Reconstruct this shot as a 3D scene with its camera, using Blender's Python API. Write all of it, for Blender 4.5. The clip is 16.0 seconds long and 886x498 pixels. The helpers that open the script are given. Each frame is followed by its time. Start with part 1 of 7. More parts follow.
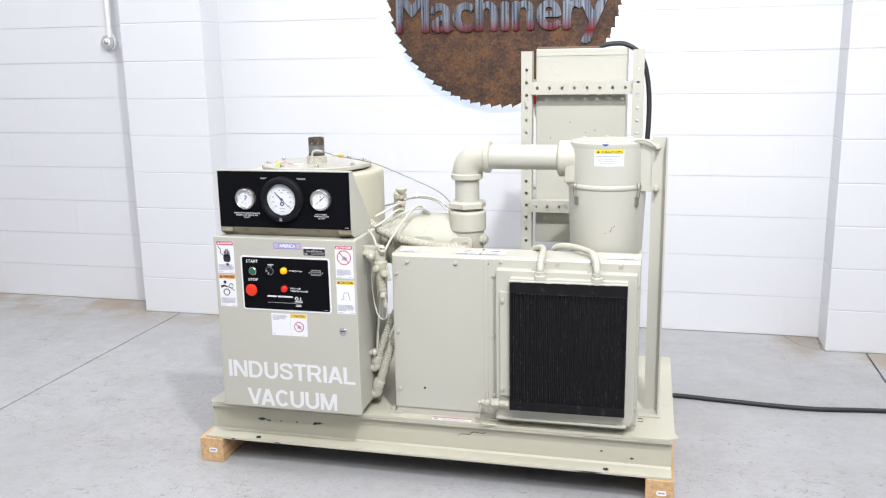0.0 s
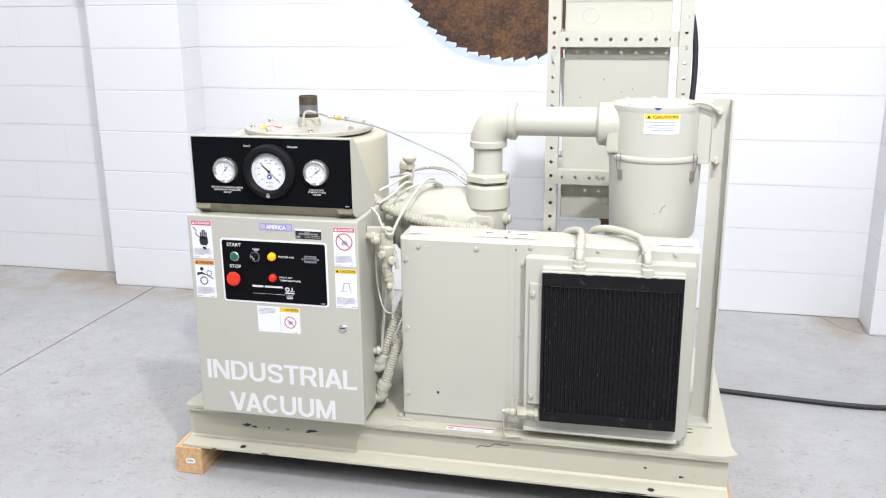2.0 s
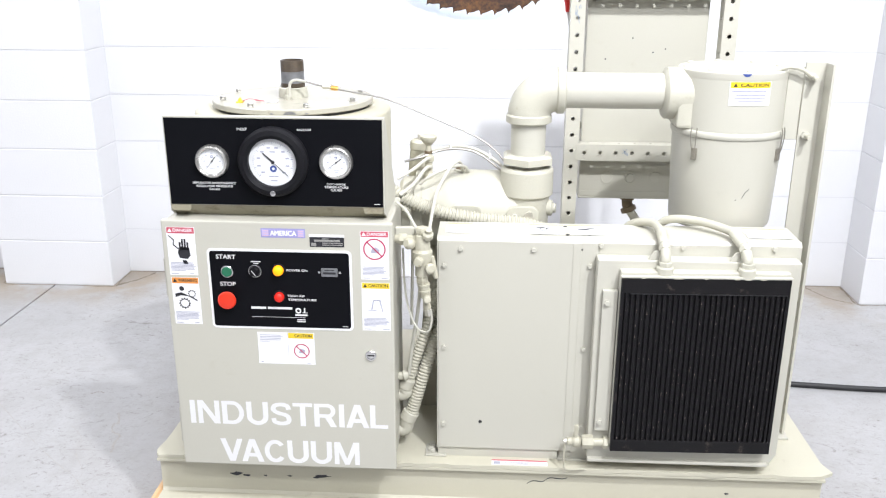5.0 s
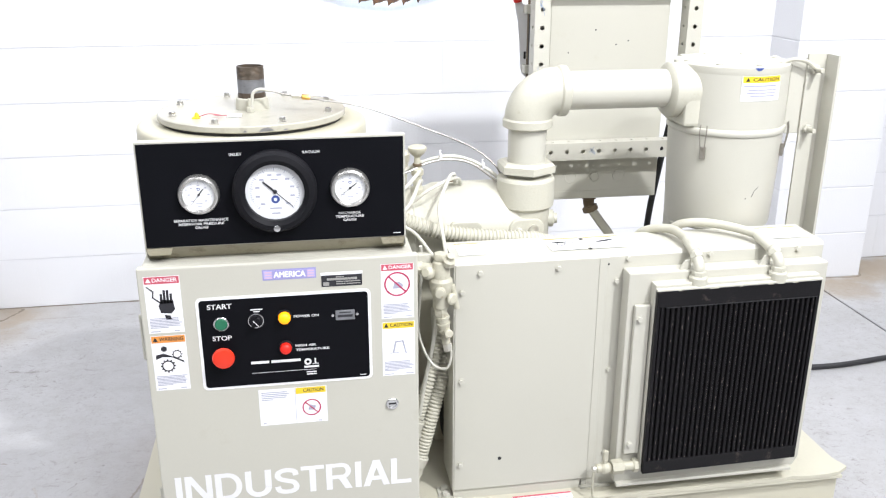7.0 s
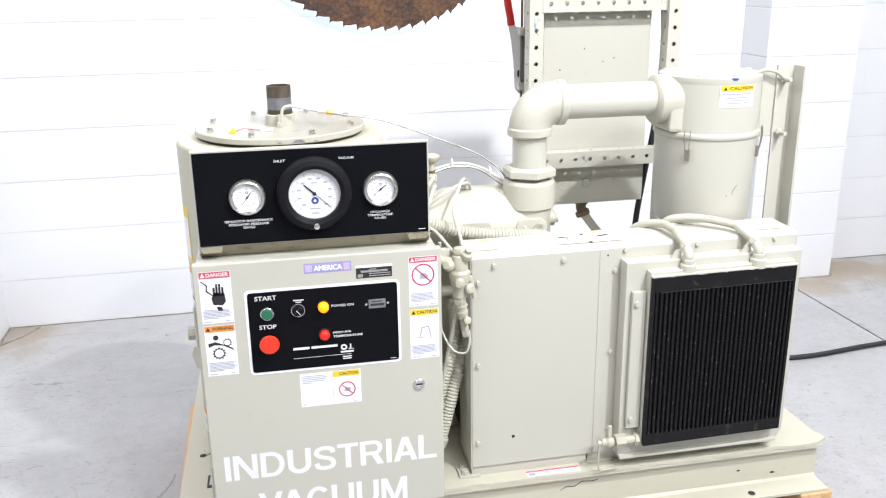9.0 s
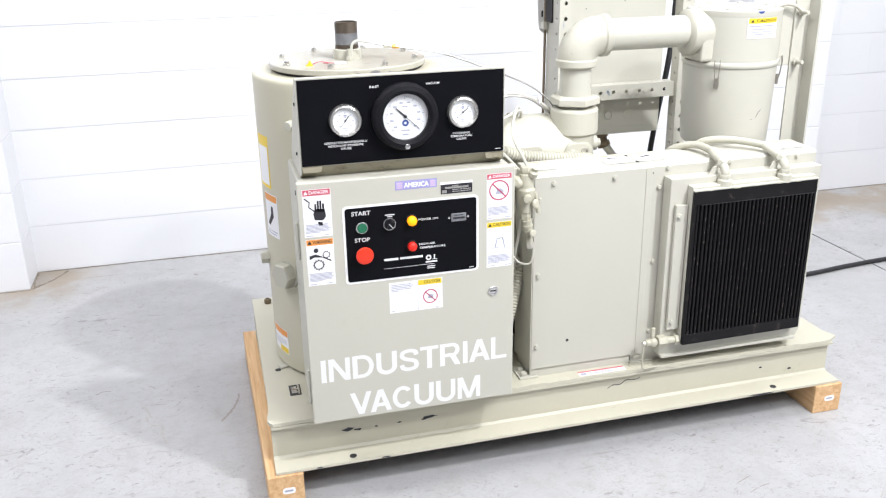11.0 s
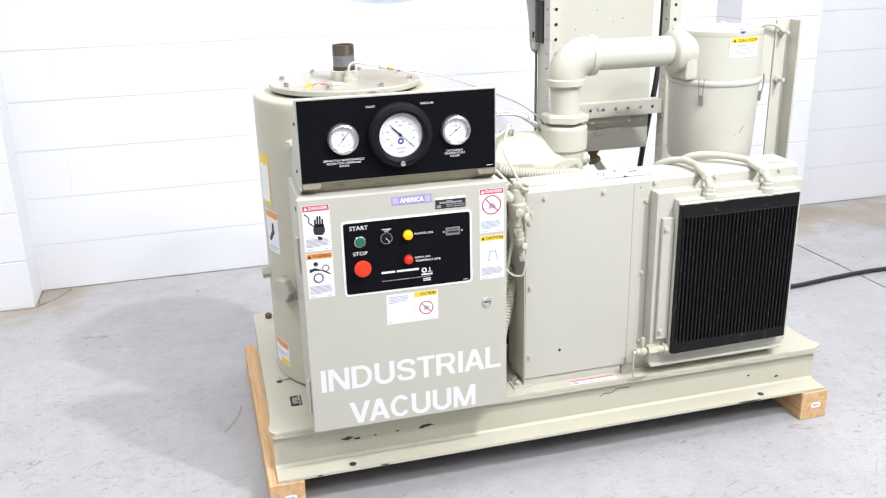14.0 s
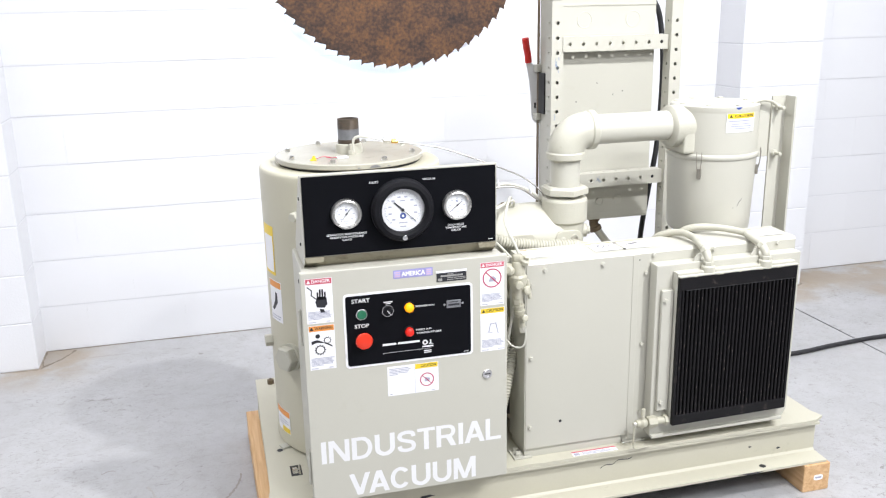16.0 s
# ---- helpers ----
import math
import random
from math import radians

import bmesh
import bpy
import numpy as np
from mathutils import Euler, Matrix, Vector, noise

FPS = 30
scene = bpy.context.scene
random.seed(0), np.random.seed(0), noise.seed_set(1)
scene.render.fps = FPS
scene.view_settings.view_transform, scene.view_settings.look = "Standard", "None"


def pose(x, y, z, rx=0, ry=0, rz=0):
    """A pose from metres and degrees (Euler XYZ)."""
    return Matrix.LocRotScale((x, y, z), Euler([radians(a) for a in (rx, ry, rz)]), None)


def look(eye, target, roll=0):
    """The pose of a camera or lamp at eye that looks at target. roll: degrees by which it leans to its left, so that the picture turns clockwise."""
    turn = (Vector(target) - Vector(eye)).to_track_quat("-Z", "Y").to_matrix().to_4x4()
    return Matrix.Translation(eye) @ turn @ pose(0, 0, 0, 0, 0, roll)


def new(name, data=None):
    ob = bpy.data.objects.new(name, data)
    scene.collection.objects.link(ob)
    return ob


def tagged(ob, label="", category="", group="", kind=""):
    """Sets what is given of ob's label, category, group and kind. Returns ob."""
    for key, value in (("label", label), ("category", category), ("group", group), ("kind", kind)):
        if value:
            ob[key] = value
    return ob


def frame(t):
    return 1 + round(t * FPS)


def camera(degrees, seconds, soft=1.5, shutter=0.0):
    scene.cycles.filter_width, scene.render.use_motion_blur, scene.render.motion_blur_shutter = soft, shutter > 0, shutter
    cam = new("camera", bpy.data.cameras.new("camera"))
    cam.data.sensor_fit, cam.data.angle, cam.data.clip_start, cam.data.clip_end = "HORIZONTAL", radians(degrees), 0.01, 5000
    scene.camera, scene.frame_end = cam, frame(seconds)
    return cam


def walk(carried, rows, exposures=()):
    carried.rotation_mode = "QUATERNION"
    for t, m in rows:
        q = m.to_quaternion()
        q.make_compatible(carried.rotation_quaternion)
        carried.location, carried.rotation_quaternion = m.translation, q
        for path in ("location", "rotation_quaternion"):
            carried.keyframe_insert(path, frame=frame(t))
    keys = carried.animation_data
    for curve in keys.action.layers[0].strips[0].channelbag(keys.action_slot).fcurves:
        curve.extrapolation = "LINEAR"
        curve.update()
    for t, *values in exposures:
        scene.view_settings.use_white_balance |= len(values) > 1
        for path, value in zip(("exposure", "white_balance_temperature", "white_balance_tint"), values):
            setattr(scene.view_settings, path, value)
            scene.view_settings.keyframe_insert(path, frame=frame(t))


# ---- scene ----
cam = camera(53.8, 16.0, soft=1.2)
PATH = [
    (0, (1.434, -2.652, 1.409), (0.962, -0.756, 0.984), -1.0),
    (0.5, (1.37, -2.606, 1.403), (0.919, -0.706, 0.968), -1.2),
    (1, (1.328, -2.507, 1.382), (0.885, -0.624, 0.874), -0.6),
    (1.5, (1.265, -2.35, 1.378), (0.819, -0.481, 0.822), -0.7),
    (2, (1.223, -2.223, 1.393), (0.796, -0.343, 0.863), -0.5),
    (2.5, (1.182, -2.158, 1.394), (0.778, -0.272, 0.864), 0.4),
    (3, (1.077, -2.104, 1.396), (0.738, -0.203, 0.872), 0.8),
    (3.5, (0.921, -2.06, 1.403), (0.67, -0.148, 0.872), 0.1),
    (3.7, (0.881, -2.038, 1.4), (0.645, -0.129, 0.851), -0.7),
    (5.8, (0.525, -1.651, 1.376), (0.593, 0.236, 0.72), 0.7),
    (6, (0.465, -1.617, 1.379), (0.593, 0.266, 0.718), 0.3),
    (6.5, (0.349, -1.563, 1.394), (0.574, 0.312, 0.735), -0.7),
    (7, (0.282, -1.551, 1.39), (0.593, 0.309, 0.723), 0.1),
    (7.5, (0.243, -1.554, 1.371), (0.56, 0.306, 0.708), 0.1),
    (8, (0.207, -1.597, 1.385), (0.515, 0.283, 0.775), 0.2),
    (8.5, (0.186, -1.651, 1.396), (0.526, 0.233, 0.819), 0.3),
    (9, (0.153, -1.74, 1.392), (0.524, 0.127, 0.782), -0.8),
    (9.5, (0.101, -1.803, 1.376), (0.455, 0.058, 0.732), -0.9),
    (9.7, (0.084, -1.822, 1.374), (0.438, 0.038, 0.728), -0.5),
    (11.8, (-0.283, -1.889, 1.345), (0.291, -0.132, 0.581), -1.1),
    (12, (-0.28, -1.889, 1.337), (0.306, -0.143, 0.556), -0.9),
    (12.5, (-0.269, -1.888, 1.326), (0.269, -0.136, 0.526), -1.0),
    (13, (-0.227, -1.923, 1.352), (0.293, -0.146, 0.597), -0.6),
    (13.5, (-0.198, -1.947, 1.366), (0.301, -0.146, 0.656), -1.4),
    (14, (-0.195, -1.961, 1.38), (0.296, -0.138, 0.72), -1.4),
    (14.5, (-0.199, -1.968, 1.4), (0.288, -0.128, 0.786), -1.3),
    (15, (-0.197, -1.973, 1.412), (0.276, -0.12, 0.827), -1.7),
    (15.5, (-0.192, -1.973, 1.426), (0.297, -0.116, 0.866), -1.3),
    (16, (-0.188, -1.975, 1.434), (0.304, -0.115, 0.89), -1.1),
]
walk(cam, [(t, look(eye, target, roll)) for t, eye, target, roll in PATH], exposures=[(0.0, -0.32), (1.5, -0.28), (3.5, -0.13), (6.0, -0.04), (9.0, -0.04), (12.0, -0.02), (16.0, -0.11)])

# world, lights and exposure
world = bpy.data.worlds.new("hall_world")
scene.world = world
world.use_nodes = True
world.node_tree.nodes["Background"].inputs[0].default_value = (0.80, 0.88, 1.0, 1)
world.node_tree.nodes["Background"].inputs[1].default_value = 0.25


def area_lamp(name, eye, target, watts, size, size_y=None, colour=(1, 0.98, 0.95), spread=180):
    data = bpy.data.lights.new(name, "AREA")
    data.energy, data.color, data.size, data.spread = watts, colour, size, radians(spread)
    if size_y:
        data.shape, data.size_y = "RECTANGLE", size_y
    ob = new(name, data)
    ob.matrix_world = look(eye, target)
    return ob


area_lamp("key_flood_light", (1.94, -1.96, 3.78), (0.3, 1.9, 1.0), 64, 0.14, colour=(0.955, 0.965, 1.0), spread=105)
area_lamp("unseen_flood_light", (1.40, -3.0, 3.45), (0.4, 1.6, 0.5), 43, 0.16, colour=(0.95, 0.965, 1.0), spread=150)
# Second flood is an added fill lamp for the front of the machine.
area_lamp("unseen_flood_light", (2.35, -3.1, 3.2), (1.4, 1.6, 0.5), 21, 0.30, colour=(0.95, 0.965, 1.0), spread=125)
# Unseen overhead fill lamps, added and balanced to brighten machine, wall and floor.
FILL_ROWS = {-2.6: (45, 110, 122), 0.6: (22, 47, 41), 3.8: (35, 64, 106)}  # watts of the rows at y -6.2, -3.0 and 0.1
for fill_x, watts in FILL_ROWS.items():
    for fill_y, power in zip((-6.2, -3.0, 0.1), watts):
        area_lamp("overhead_fill_light", (fill_x, fill_y, 4.85), (fill_x, fill_y, 0), power, 1.2, 1.2, colour=(0.955, 0.962, 1.0))


# ---------------------------------------------------------------- mesh helpers
def sharpen(bm, degrees=32):
    bmesh.ops.recalc_face_normals(bm, faces=bm.faces)
    limit = radians(degrees)
    for f in bm.faces:
        f.smooth = True
    for e in bm.edges:
        if len(e.link_faces) != 2:
            e.smooth = False
            continue
        angle = e.calc_face_angle(0)
        if angle > limit:
            e.smooth = False
        elif angle > 0.14:
            a, b = (f.calc_area() for f in e.link_faces)
            if max(a, b) > 9 * min(a, b):
                e.smooth = False


def thing(name, label, category, loc=(0, 0, 0), group="", kind=""):
    ob = new(name)
    ob.empty_display_size = 0.05
    ob.location = loc
    return tagged(ob, label, category, group, kind)


def part(name, bm, material, parent, label="", kind="", flat=False, degrees=32):
    """One mesh object under a thing or a part; the mesh is in world coordinates."""
    if not flat:
        sharpen(bm, degrees)
    me = bpy.data.meshes.new(name)
    bm.to_mesh(me)
    bm.free()
    me.materials.append(material)
    ob = new(name, me)
    if parent is not None:
        ob.parent = parent
        if parent.type == "EMPTY":
            ob.matrix_parent_inverse = Matrix.Translation(-Vector(parent.location))
    if label or kind:
        tagged(ob, label, kind=kind)
    return ob


def box(x0, x1, y0, y1, z0, z1, bev=0.0, bm=None, seg=2):
    out = bm if bm is not None else bmesh.new()
    tmp = bmesh.new() if bm is not None else out
    m = Matrix.Translation(((x0 + x1) / 2, (y0 + y1) / 2, (z0 + z1) / 2)) @ Matrix.Diagonal((x1 - x0, y1 - y0, z1 - z0, 1))
    bmesh.ops.create_cube(tmp, size=1, matrix=m)
    if bev:
        bmesh.ops.bevel(tmp, geom=list(tmp.edges), offset=bev, segments=seg, profile=0.5, affect="EDGES")
    if bm is not None:
        join(out, tmp)
    return out


def join(bm, other, m=None):
    """Adds another bmesh to bm and frees it."""
    made = {}
    for v in other.verts:
        made[v] = bm.verts.new(m @ v.co if m else v.co)
    for f in other.faces:
        bm.faces.new([made[v] for v in f.verts])
    other.free()
    return bm


def frame_of(axis):
    w = Vector(axis).normalized()
    a = Vector((0, 0, 1)) if abs(w.z) < 0.9 else Vector((1, 0, 0))
    u = a.cross(w).normalized()
    return u, w.cross(u), w


def lathe(profile, base, axis=(0, 0, 1), seg=32, bm=None, caps=True):
    """Turns (radius, height) pairs round an axis."""
    bm = bm if bm is not None else bmesh.new()
    u, v, w = frame_of(axis)
    base = Vector(base)
    rings = []
    for r, h in profile:
        rings.append([bm.verts.new(base + w * h + (u * math.cos(2 * math.pi * i / seg) + v * math.sin(2 * math.pi * i / seg)) * r) for i in range(seg)])
    for a, b in zip(rings, rings[1:]):
        for i in range(seg):
            bm.faces.new((a[i], a[(i + 1) % seg], b[(i + 1) % seg], b[i]))
    if caps:
        bm.faces.new(rings[0][::-1])
        bm.faces.new(rings[-1])
    return bm


def rod(p0, p1, r, seg=20, bev=0.0, bm=None):
    p0, p1 = Vector(p0), Vector(p1)
    n = (p1 - p0).length
    prof = [(r - bev, 0), (r, bev), (r, n - bev), (r - bev, n)] if bev else [(r, 0), (r, n)]
    return lathe(prof, p0, p1 - p0, seg, bm)


def hexnut(p0, axis, across, height, bm=None):
    r = across / math.sqrt(3)
    return lathe([(r * 0.93, 0), (r, height * 0.12), (r, height * 0.85), (r * 0.9, height)], p0, axis, 6, bm)


def spline(points, per=8):
    pts = [Vector(p) for p in points]
    pts = [pts[0] * 2 - pts[1]] + pts + [pts[-1] * 2 - pts[-2]]
    out = []
    for a, b, c, d in zip(pts, pts[1:], pts[2:], pts[3:]):
        for i in range(per):
            t = i / per
            out.append(0.5 * (2 * b + (c - a) * t + (2 * a - 5 * b + 4 * c - d) * t * t + (3 * b - a - 3 * c + d) * t * t * t))
    return out + [pts[-2]]


def tube(points, r, seg=10, per=8, bm=None, ripple=0.0, pitch=0.01):
    """A round tube along a smooth line; ripple gives it rings like a flexible conduit."""
    bm = bm if bm is not None else bmesh.new()
    line = spline(points, per) if per else [Vector(p) for p in points]
    if ripple:
        total = [0.0]
        for a, b in zip(line, line[1:]):
            total.append(total[-1] + (b - a).length)
        steps = int(total[-1] / pitch) * 4
        fine, k = [], 0
        for i in range(steps + 1):
            s = total[-1] * i / steps
            while k < len(total) - 2 and total[k + 1] < s:
                k += 1
            f = (s - total[k]) / max(1e-9, total[k + 1] - total[k])
            fine.append(line[k].lerp(line[k + 1], min(1, f)))
        line = fine
    u = None
    rings = []
    for i, p in enumerate(line):
        w = (line[min(i + 1, len(line) - 1)] - line[max(i - 1, 0)]).normalized()
        if u is None:
            u = frame_of(w)[0]
        u = (u - w * u.dot(w)).normalized()
        v = w.cross(u)
        rr = r + (ripple * (1 if i % 4 in (1, 2) else -1) if ripple else 0)
        rings.append([bm.verts.new(p + (u * math.cos(2 * math.pi * j / seg) + v * math.sin(2 * math.pi * j / seg)) * rr) for j in range(seg)])
    for a, b in zip(rings, rings[1:]):
        for j in range(seg):
            bm.faces.new((a[j], a[(j + 1) % seg], b[(j + 1) % seg], b[j]))
    bm.faces.new(rings[0][::-1])
    bm.faces.new(rings[-1])
    return bm


def prism(poly, plane, d0, d1, bev=0.0, bm=None):
    """A polygon in the plane 'xz', 'xy' or 'yz', pushed along the third axis from d0 to d1."""
    out = bm if bm is not None else bmesh.new()
    tmp = bmesh.new()
    put = {"xz": lambda a, b, d: (a, d, b), "xy": lambda a, b, d: (a, b, d), "yz": lambda a, b, d: (d, a, b)}[plane]
    lo = [tmp.verts.new(put(a, b, d0)) for a, b in poly]
    hi = [tmp.verts.new(put(a, b, d1)) for a, b in poly]
    n = len(poly)
    tmp.faces.new(lo)
    tmp.faces.new(hi[::-1])
    for i in range(n):
        tmp.faces.new((lo[i], hi[i], hi[(i + 1) % n], lo[(i + 1) % n]))
    bmesh.ops.recalc_face_normals(tmp, faces=tmp.faces)
    if bev:
        bmesh.ops.bevel(tmp, geom=list(tmp.edges), offset=bev, segments=2, profile=0.5, affect="EDGES")
    return join(out, tmp)


def round_rect(x0, x1, z0, z1, r, n=5):
    pts = []
    for cx, cz, a0 in ((x1 - r, z1 - r, 0), (x0 + r, z1 - r, 90), (x0 + r, z0 + r, 180), (x1 - r, z0 + r, 270)):
        for i in range(n + 1):
            a = radians(a0 + 90 * i / n)
            pts.append((cx + r * math.cos(a), cz + r * math.sin(a)))
    return pts


def disc(cx, cz, r, n=24):
    return [(cx + r * math.cos(2 * math.pi * i / n), cz + r * math.sin(2 * math.pi * i / n)) for i in range(n)]


# decals: shapes in (u, v), laid on a surface by a map (u, v, height)
def on_front(y):
    return lambda u, v, h: (u, y - h, v)


def on_top(z):
    return lambda u, v, h: (u, v, z + h)


def on_round(cx, cy, r, a0):
    """An upright cylinder; u is the length along it from the angle a0 (degrees, -90 looks to -y)."""
    def put(u, v, h):
        rr = r(v) if callable(r) else r
        a = radians(a0) + u / rr
        return (cx + (rr + h) * math.cos(a), cy + (rr + h) * math.sin(a), v)
    return put


def flat_shape(bm, poly, put, h, thick=0.0):
    vs = [bm.verts.new(put(a, b, h)) for a, b in poly]
    bm.faces.new(vs)
    if thick:
        lo = [bm.verts.new(put(a, b, h - thick)) for a, b in poly]
        n = len(poly)
        for i in range(n):
            bm.faces.new((vs[i], vs[(i + 1) % n], lo[(i + 1) % n], lo[i]))
    return bm


def strip_rect(bm, u0, u1, v0, v1, put, h, n=1):
    for i in range(n):
        a, b = u0 + (u1 - u0) * i / n, u0 + (u1 - u0) * (i + 1) / n
        flat_shape(bm, [(a, v0), (b, v0), (b, v1), (a, v1)], put, h)
    return bm


def ring_shape(bm, cx, cz, r0, r1, put, h, n=28):
    for i in range(n):
        a, b = 2 * math.pi * i / n, 2 * math.pi * (i + 1) / n
        flat_shape(bm, [(cx + r * math.cos(t), cz + r * math.sin(t)) for r, t in ((r0, a), (r1, a), (r1, b), (r0, b))], put, h)
    return bm


def letters(body, u0, u1, v0, v1, put, h, bold=0.0, thick=0.0003, fat=0.0):
    """Built-in font, fitted into the box u0..u1, v0..v1."""
    cu = bpy.data.curves.new("lettering", "FONT")
    cu.body, cu.offset, cu.resolution_u = body, bold, 3
    tmp = bpy.data.objects.new("lettering", cu)
    scene.collection.objects.link(tmp)
    me = bpy.data.meshes.new_from_object(tmp.evaluated_get(bpy.context.evaluated_depsgraph_get()))
    bpy.data.objects.remove(tmp)
    bpy.data.curves.remove(cu)
    bm = bmesh.new()
    bm.from_mesh(me)
    bpy.data.meshes.remove(me)
    bmesh.ops.remove_doubles(bm, verts=bm.verts, dist=1e-5)
    if fat:
        once = bm
        bm = bmesh.new()
        for k, (sx, sy) in enumerate(((0, 0), (-fat, 0), (fat, 0), (0, fat * 0.6), (0, -fat * 0.6))):
            join(bm, once.copy(), Matrix.Translation((sx, sy, k * 0.2)))
        once.free()
    xs, ys = [v.co.x for v in bm.verts], [v.co.y for v in bm.verts]
    ax, bx, ay, by = min(xs), max(xs), min(ys), max(ys)
    for v in bm.verts:
        v.co = (u0 + (v.co.x - ax) / (bx - ax) * (u1 - u0), v0 + (v.co.y - ay) / (by - ay) * (v1 - v0), v.co.z * 0.0003)
    if thick:
        got = bmesh.ops.extrude_face_region(bm, geom=list(bm.faces))
        for e in got["geom"]:
            if isinstance(e, bmesh.types.BMVert):
                e.co.z += thick
    for v in bm.verts:
        v.co = put(v.co.x, v.co.y, h + v.co.z)
    return bm


def ribbon(path, half):
    """Quads along a line of (u, v) points, mitred."""
    pts = [Vector((a, b)) for a, b in path]
    sides = []
    for i, p in enumerate(pts):
        d0 = (p - pts[i - 1]).normalized() if i else (pts[1] - p).normalized()
        d1 = (pts[i + 1] - p).normalized() if i + 1 < len(pts) else d0
        m = d0 + d1
        m.normalize()
        k = half / max(0.5, m.dot(d0))
        nrm = Vector((-m.y, m.x)) * k
        sides.append((p + nrm, p - nrm))
    return [[tuple(a[0]), tuple(a[1]), tuple(b[1]), tuple(b[0])] for a, b in zip(sides, sides[1:])]


def stencil_letter(ch):
    """A heavy grotesque capital, one unit high: its width and its pieces."""
    s, h = 0.178, 0.089
    oval = lambda cx, cy, rx, ry, a0, a1, n=14: [(cx + rx * math.cos(radians(a0 + (a1 - a0) * i / n)), cy + ry * math.sin(radians(a0 + (a1 - a0) * i / n))) for i in range(n + 1)]
    bar = lambda a, b, c, d: [(a, c), (b, c), (b, d), (a, d)]
    if ch == "I":
        return s, [bar(0, s, 0, 1)]
    if ch == "N":
        w = 0.74
        return w, [bar(0, s * 0.93, 0, 1), bar(w - s * 0.93, w, 0, 1), [(0, 1), (s * 1.1, 1), (w, 0), (w - s * 1.1, 0)]]
    if ch == "D":
        w = 0.75
        return w, [bar(0, s, 0, 1)] + ribbon([(h, 1 - h * 0.85), (w - 0.40, 1 - h * 0.85)] + oval(w - 0.40, 0.5, 0.40 - h, 0.5 - h * 0.85, 88, -88) + [(w - 0.40, h * 0.85), (h, h * 0.85)], h * 0.9)
    if ch == "U":
        w = 0.73
        return w, ribbon([(h, 1), (h, 0.36)] + oval(w / 2, 0.36, w / 2 - h, 0.36 - h * 0.9, 182, 358) + [(w - h, 0.36), (w - h, 1)], h)
    if ch == "S":
        w = 0.70
        pts = spline([(w - h, 0.70, 0), (w * 0.80, 0.86, 0), (w * 0.50, 0.915, 0), (w * 0.21, 0.855, 0), (h * 1.05, 0.71, 0), (w * 0.26, 0.585, 0), (w * 0.52, 0.51, 0), (w * 0.78, 0.435, 0), (w - h, 0.285, 0), (w * 0.80, 0.145, 0), (w * 0.50, 0.085, 0), (w * 0.20, 0.145, 0), (h * 0.95, 0.31, 0)], 4)
        return w, ribbon([(p.x, p.y) for p in pts], h * 0.92)
    if ch == "T":
        w = 0.66
        return w, [bar(0, w, 1 - s * 0.85, 1), bar(w / 2 - h, w / 2 + h, 0, 1)]
    if ch == "R":
        w = 0.75
        return w, [bar(0, s, 0, 1), [(w - 0.42, 0.46), (w - 0.19, 0.46), (w, 0), (w - s * 1.15, 0)]] + ribbon([(h, 1 - h * 0.85), (w - 0.30, 1 - h * 0.85)] + oval(w - 0.30, 0.695, 0.28 - h, 0.305 - h * 0.85, 88, -88) + [(w - 0.30, 0.475), (h, 0.475)], h * 0.85)
    if ch in "AV":
        w = 0.78
        q = [[(0, 0), (s * 1.06, 0), (w / 2 + s * 0.50, 1), (w / 2 - s * 0.56, 1)], [(w, 0), (w - s * 1.06, 0), (w / 2 - s * 0.50, 1), (w / 2 + s * 0.56, 1)]]
        if ch == "A":
            return w, q + [bar(w * 0.22, w * 0.78, 0.22, 0.385)]
        return w, [[(a, 1 - b) for a, b in p] for p in q]
    if ch == "L":
        w = 0.60
        return w, [bar(0, s, 0, 1), bar(0, w, 0, s * 0.87)]
    if ch == "C":
        w = 0.76
        return w, ribbon(oval(w / 2, 0.5, w / 2 - h, 0.5 - h * 0.9, 38, 322, 24), h * 0.95)
    w = 0.87
    return w, [bar(0, s * 0.93, 0, 1), bar(w - s * 0.93, w, 0, 1), [(0, 1), (s * 1.15, 1), (w / 2 + s * 0.45, 0), (w / 2 - s * 0.45, 0)], [(w, 1), (w - s * 1.15, 1), (w / 2 - s * 0.45, 0), (w / 2 + s * 0.45, 0)]]


def zip_pairs(body):
    return [a + b for a, b in zip(body, body[1:])]


def stencil(body, u0, u1, v0, v1, put, h, gap=0.105):
    got = [stencil_letter(c) for c in body]
    kern = [-0.06 if p == "VA" else (0.03 if p == "AC" else (gap * 0.5 if "T" in p or p == "IA" else (gap * 0.3 if p == "AL" else (gap * 0.45 if p == "CU" else gap * 0.8)))) for p in zip_pairs(body)]
    total = sum(w for w, _ in got) + sum(kern)
    k, t = (u1 - u0) / total, v1 - v0
    bm = bmesh.new()
    x, layer = 0.0, 0
    for (w, pieces), space in zip(got, kern + [0]):
        for p in pieces:
            flat_shape(bm, [(u0 + (x + a) * k, v0 + b * t) for a, b in p], put, h + layer % 40 * 0.00001)
            layer += 1
        x += w + space
    return bm


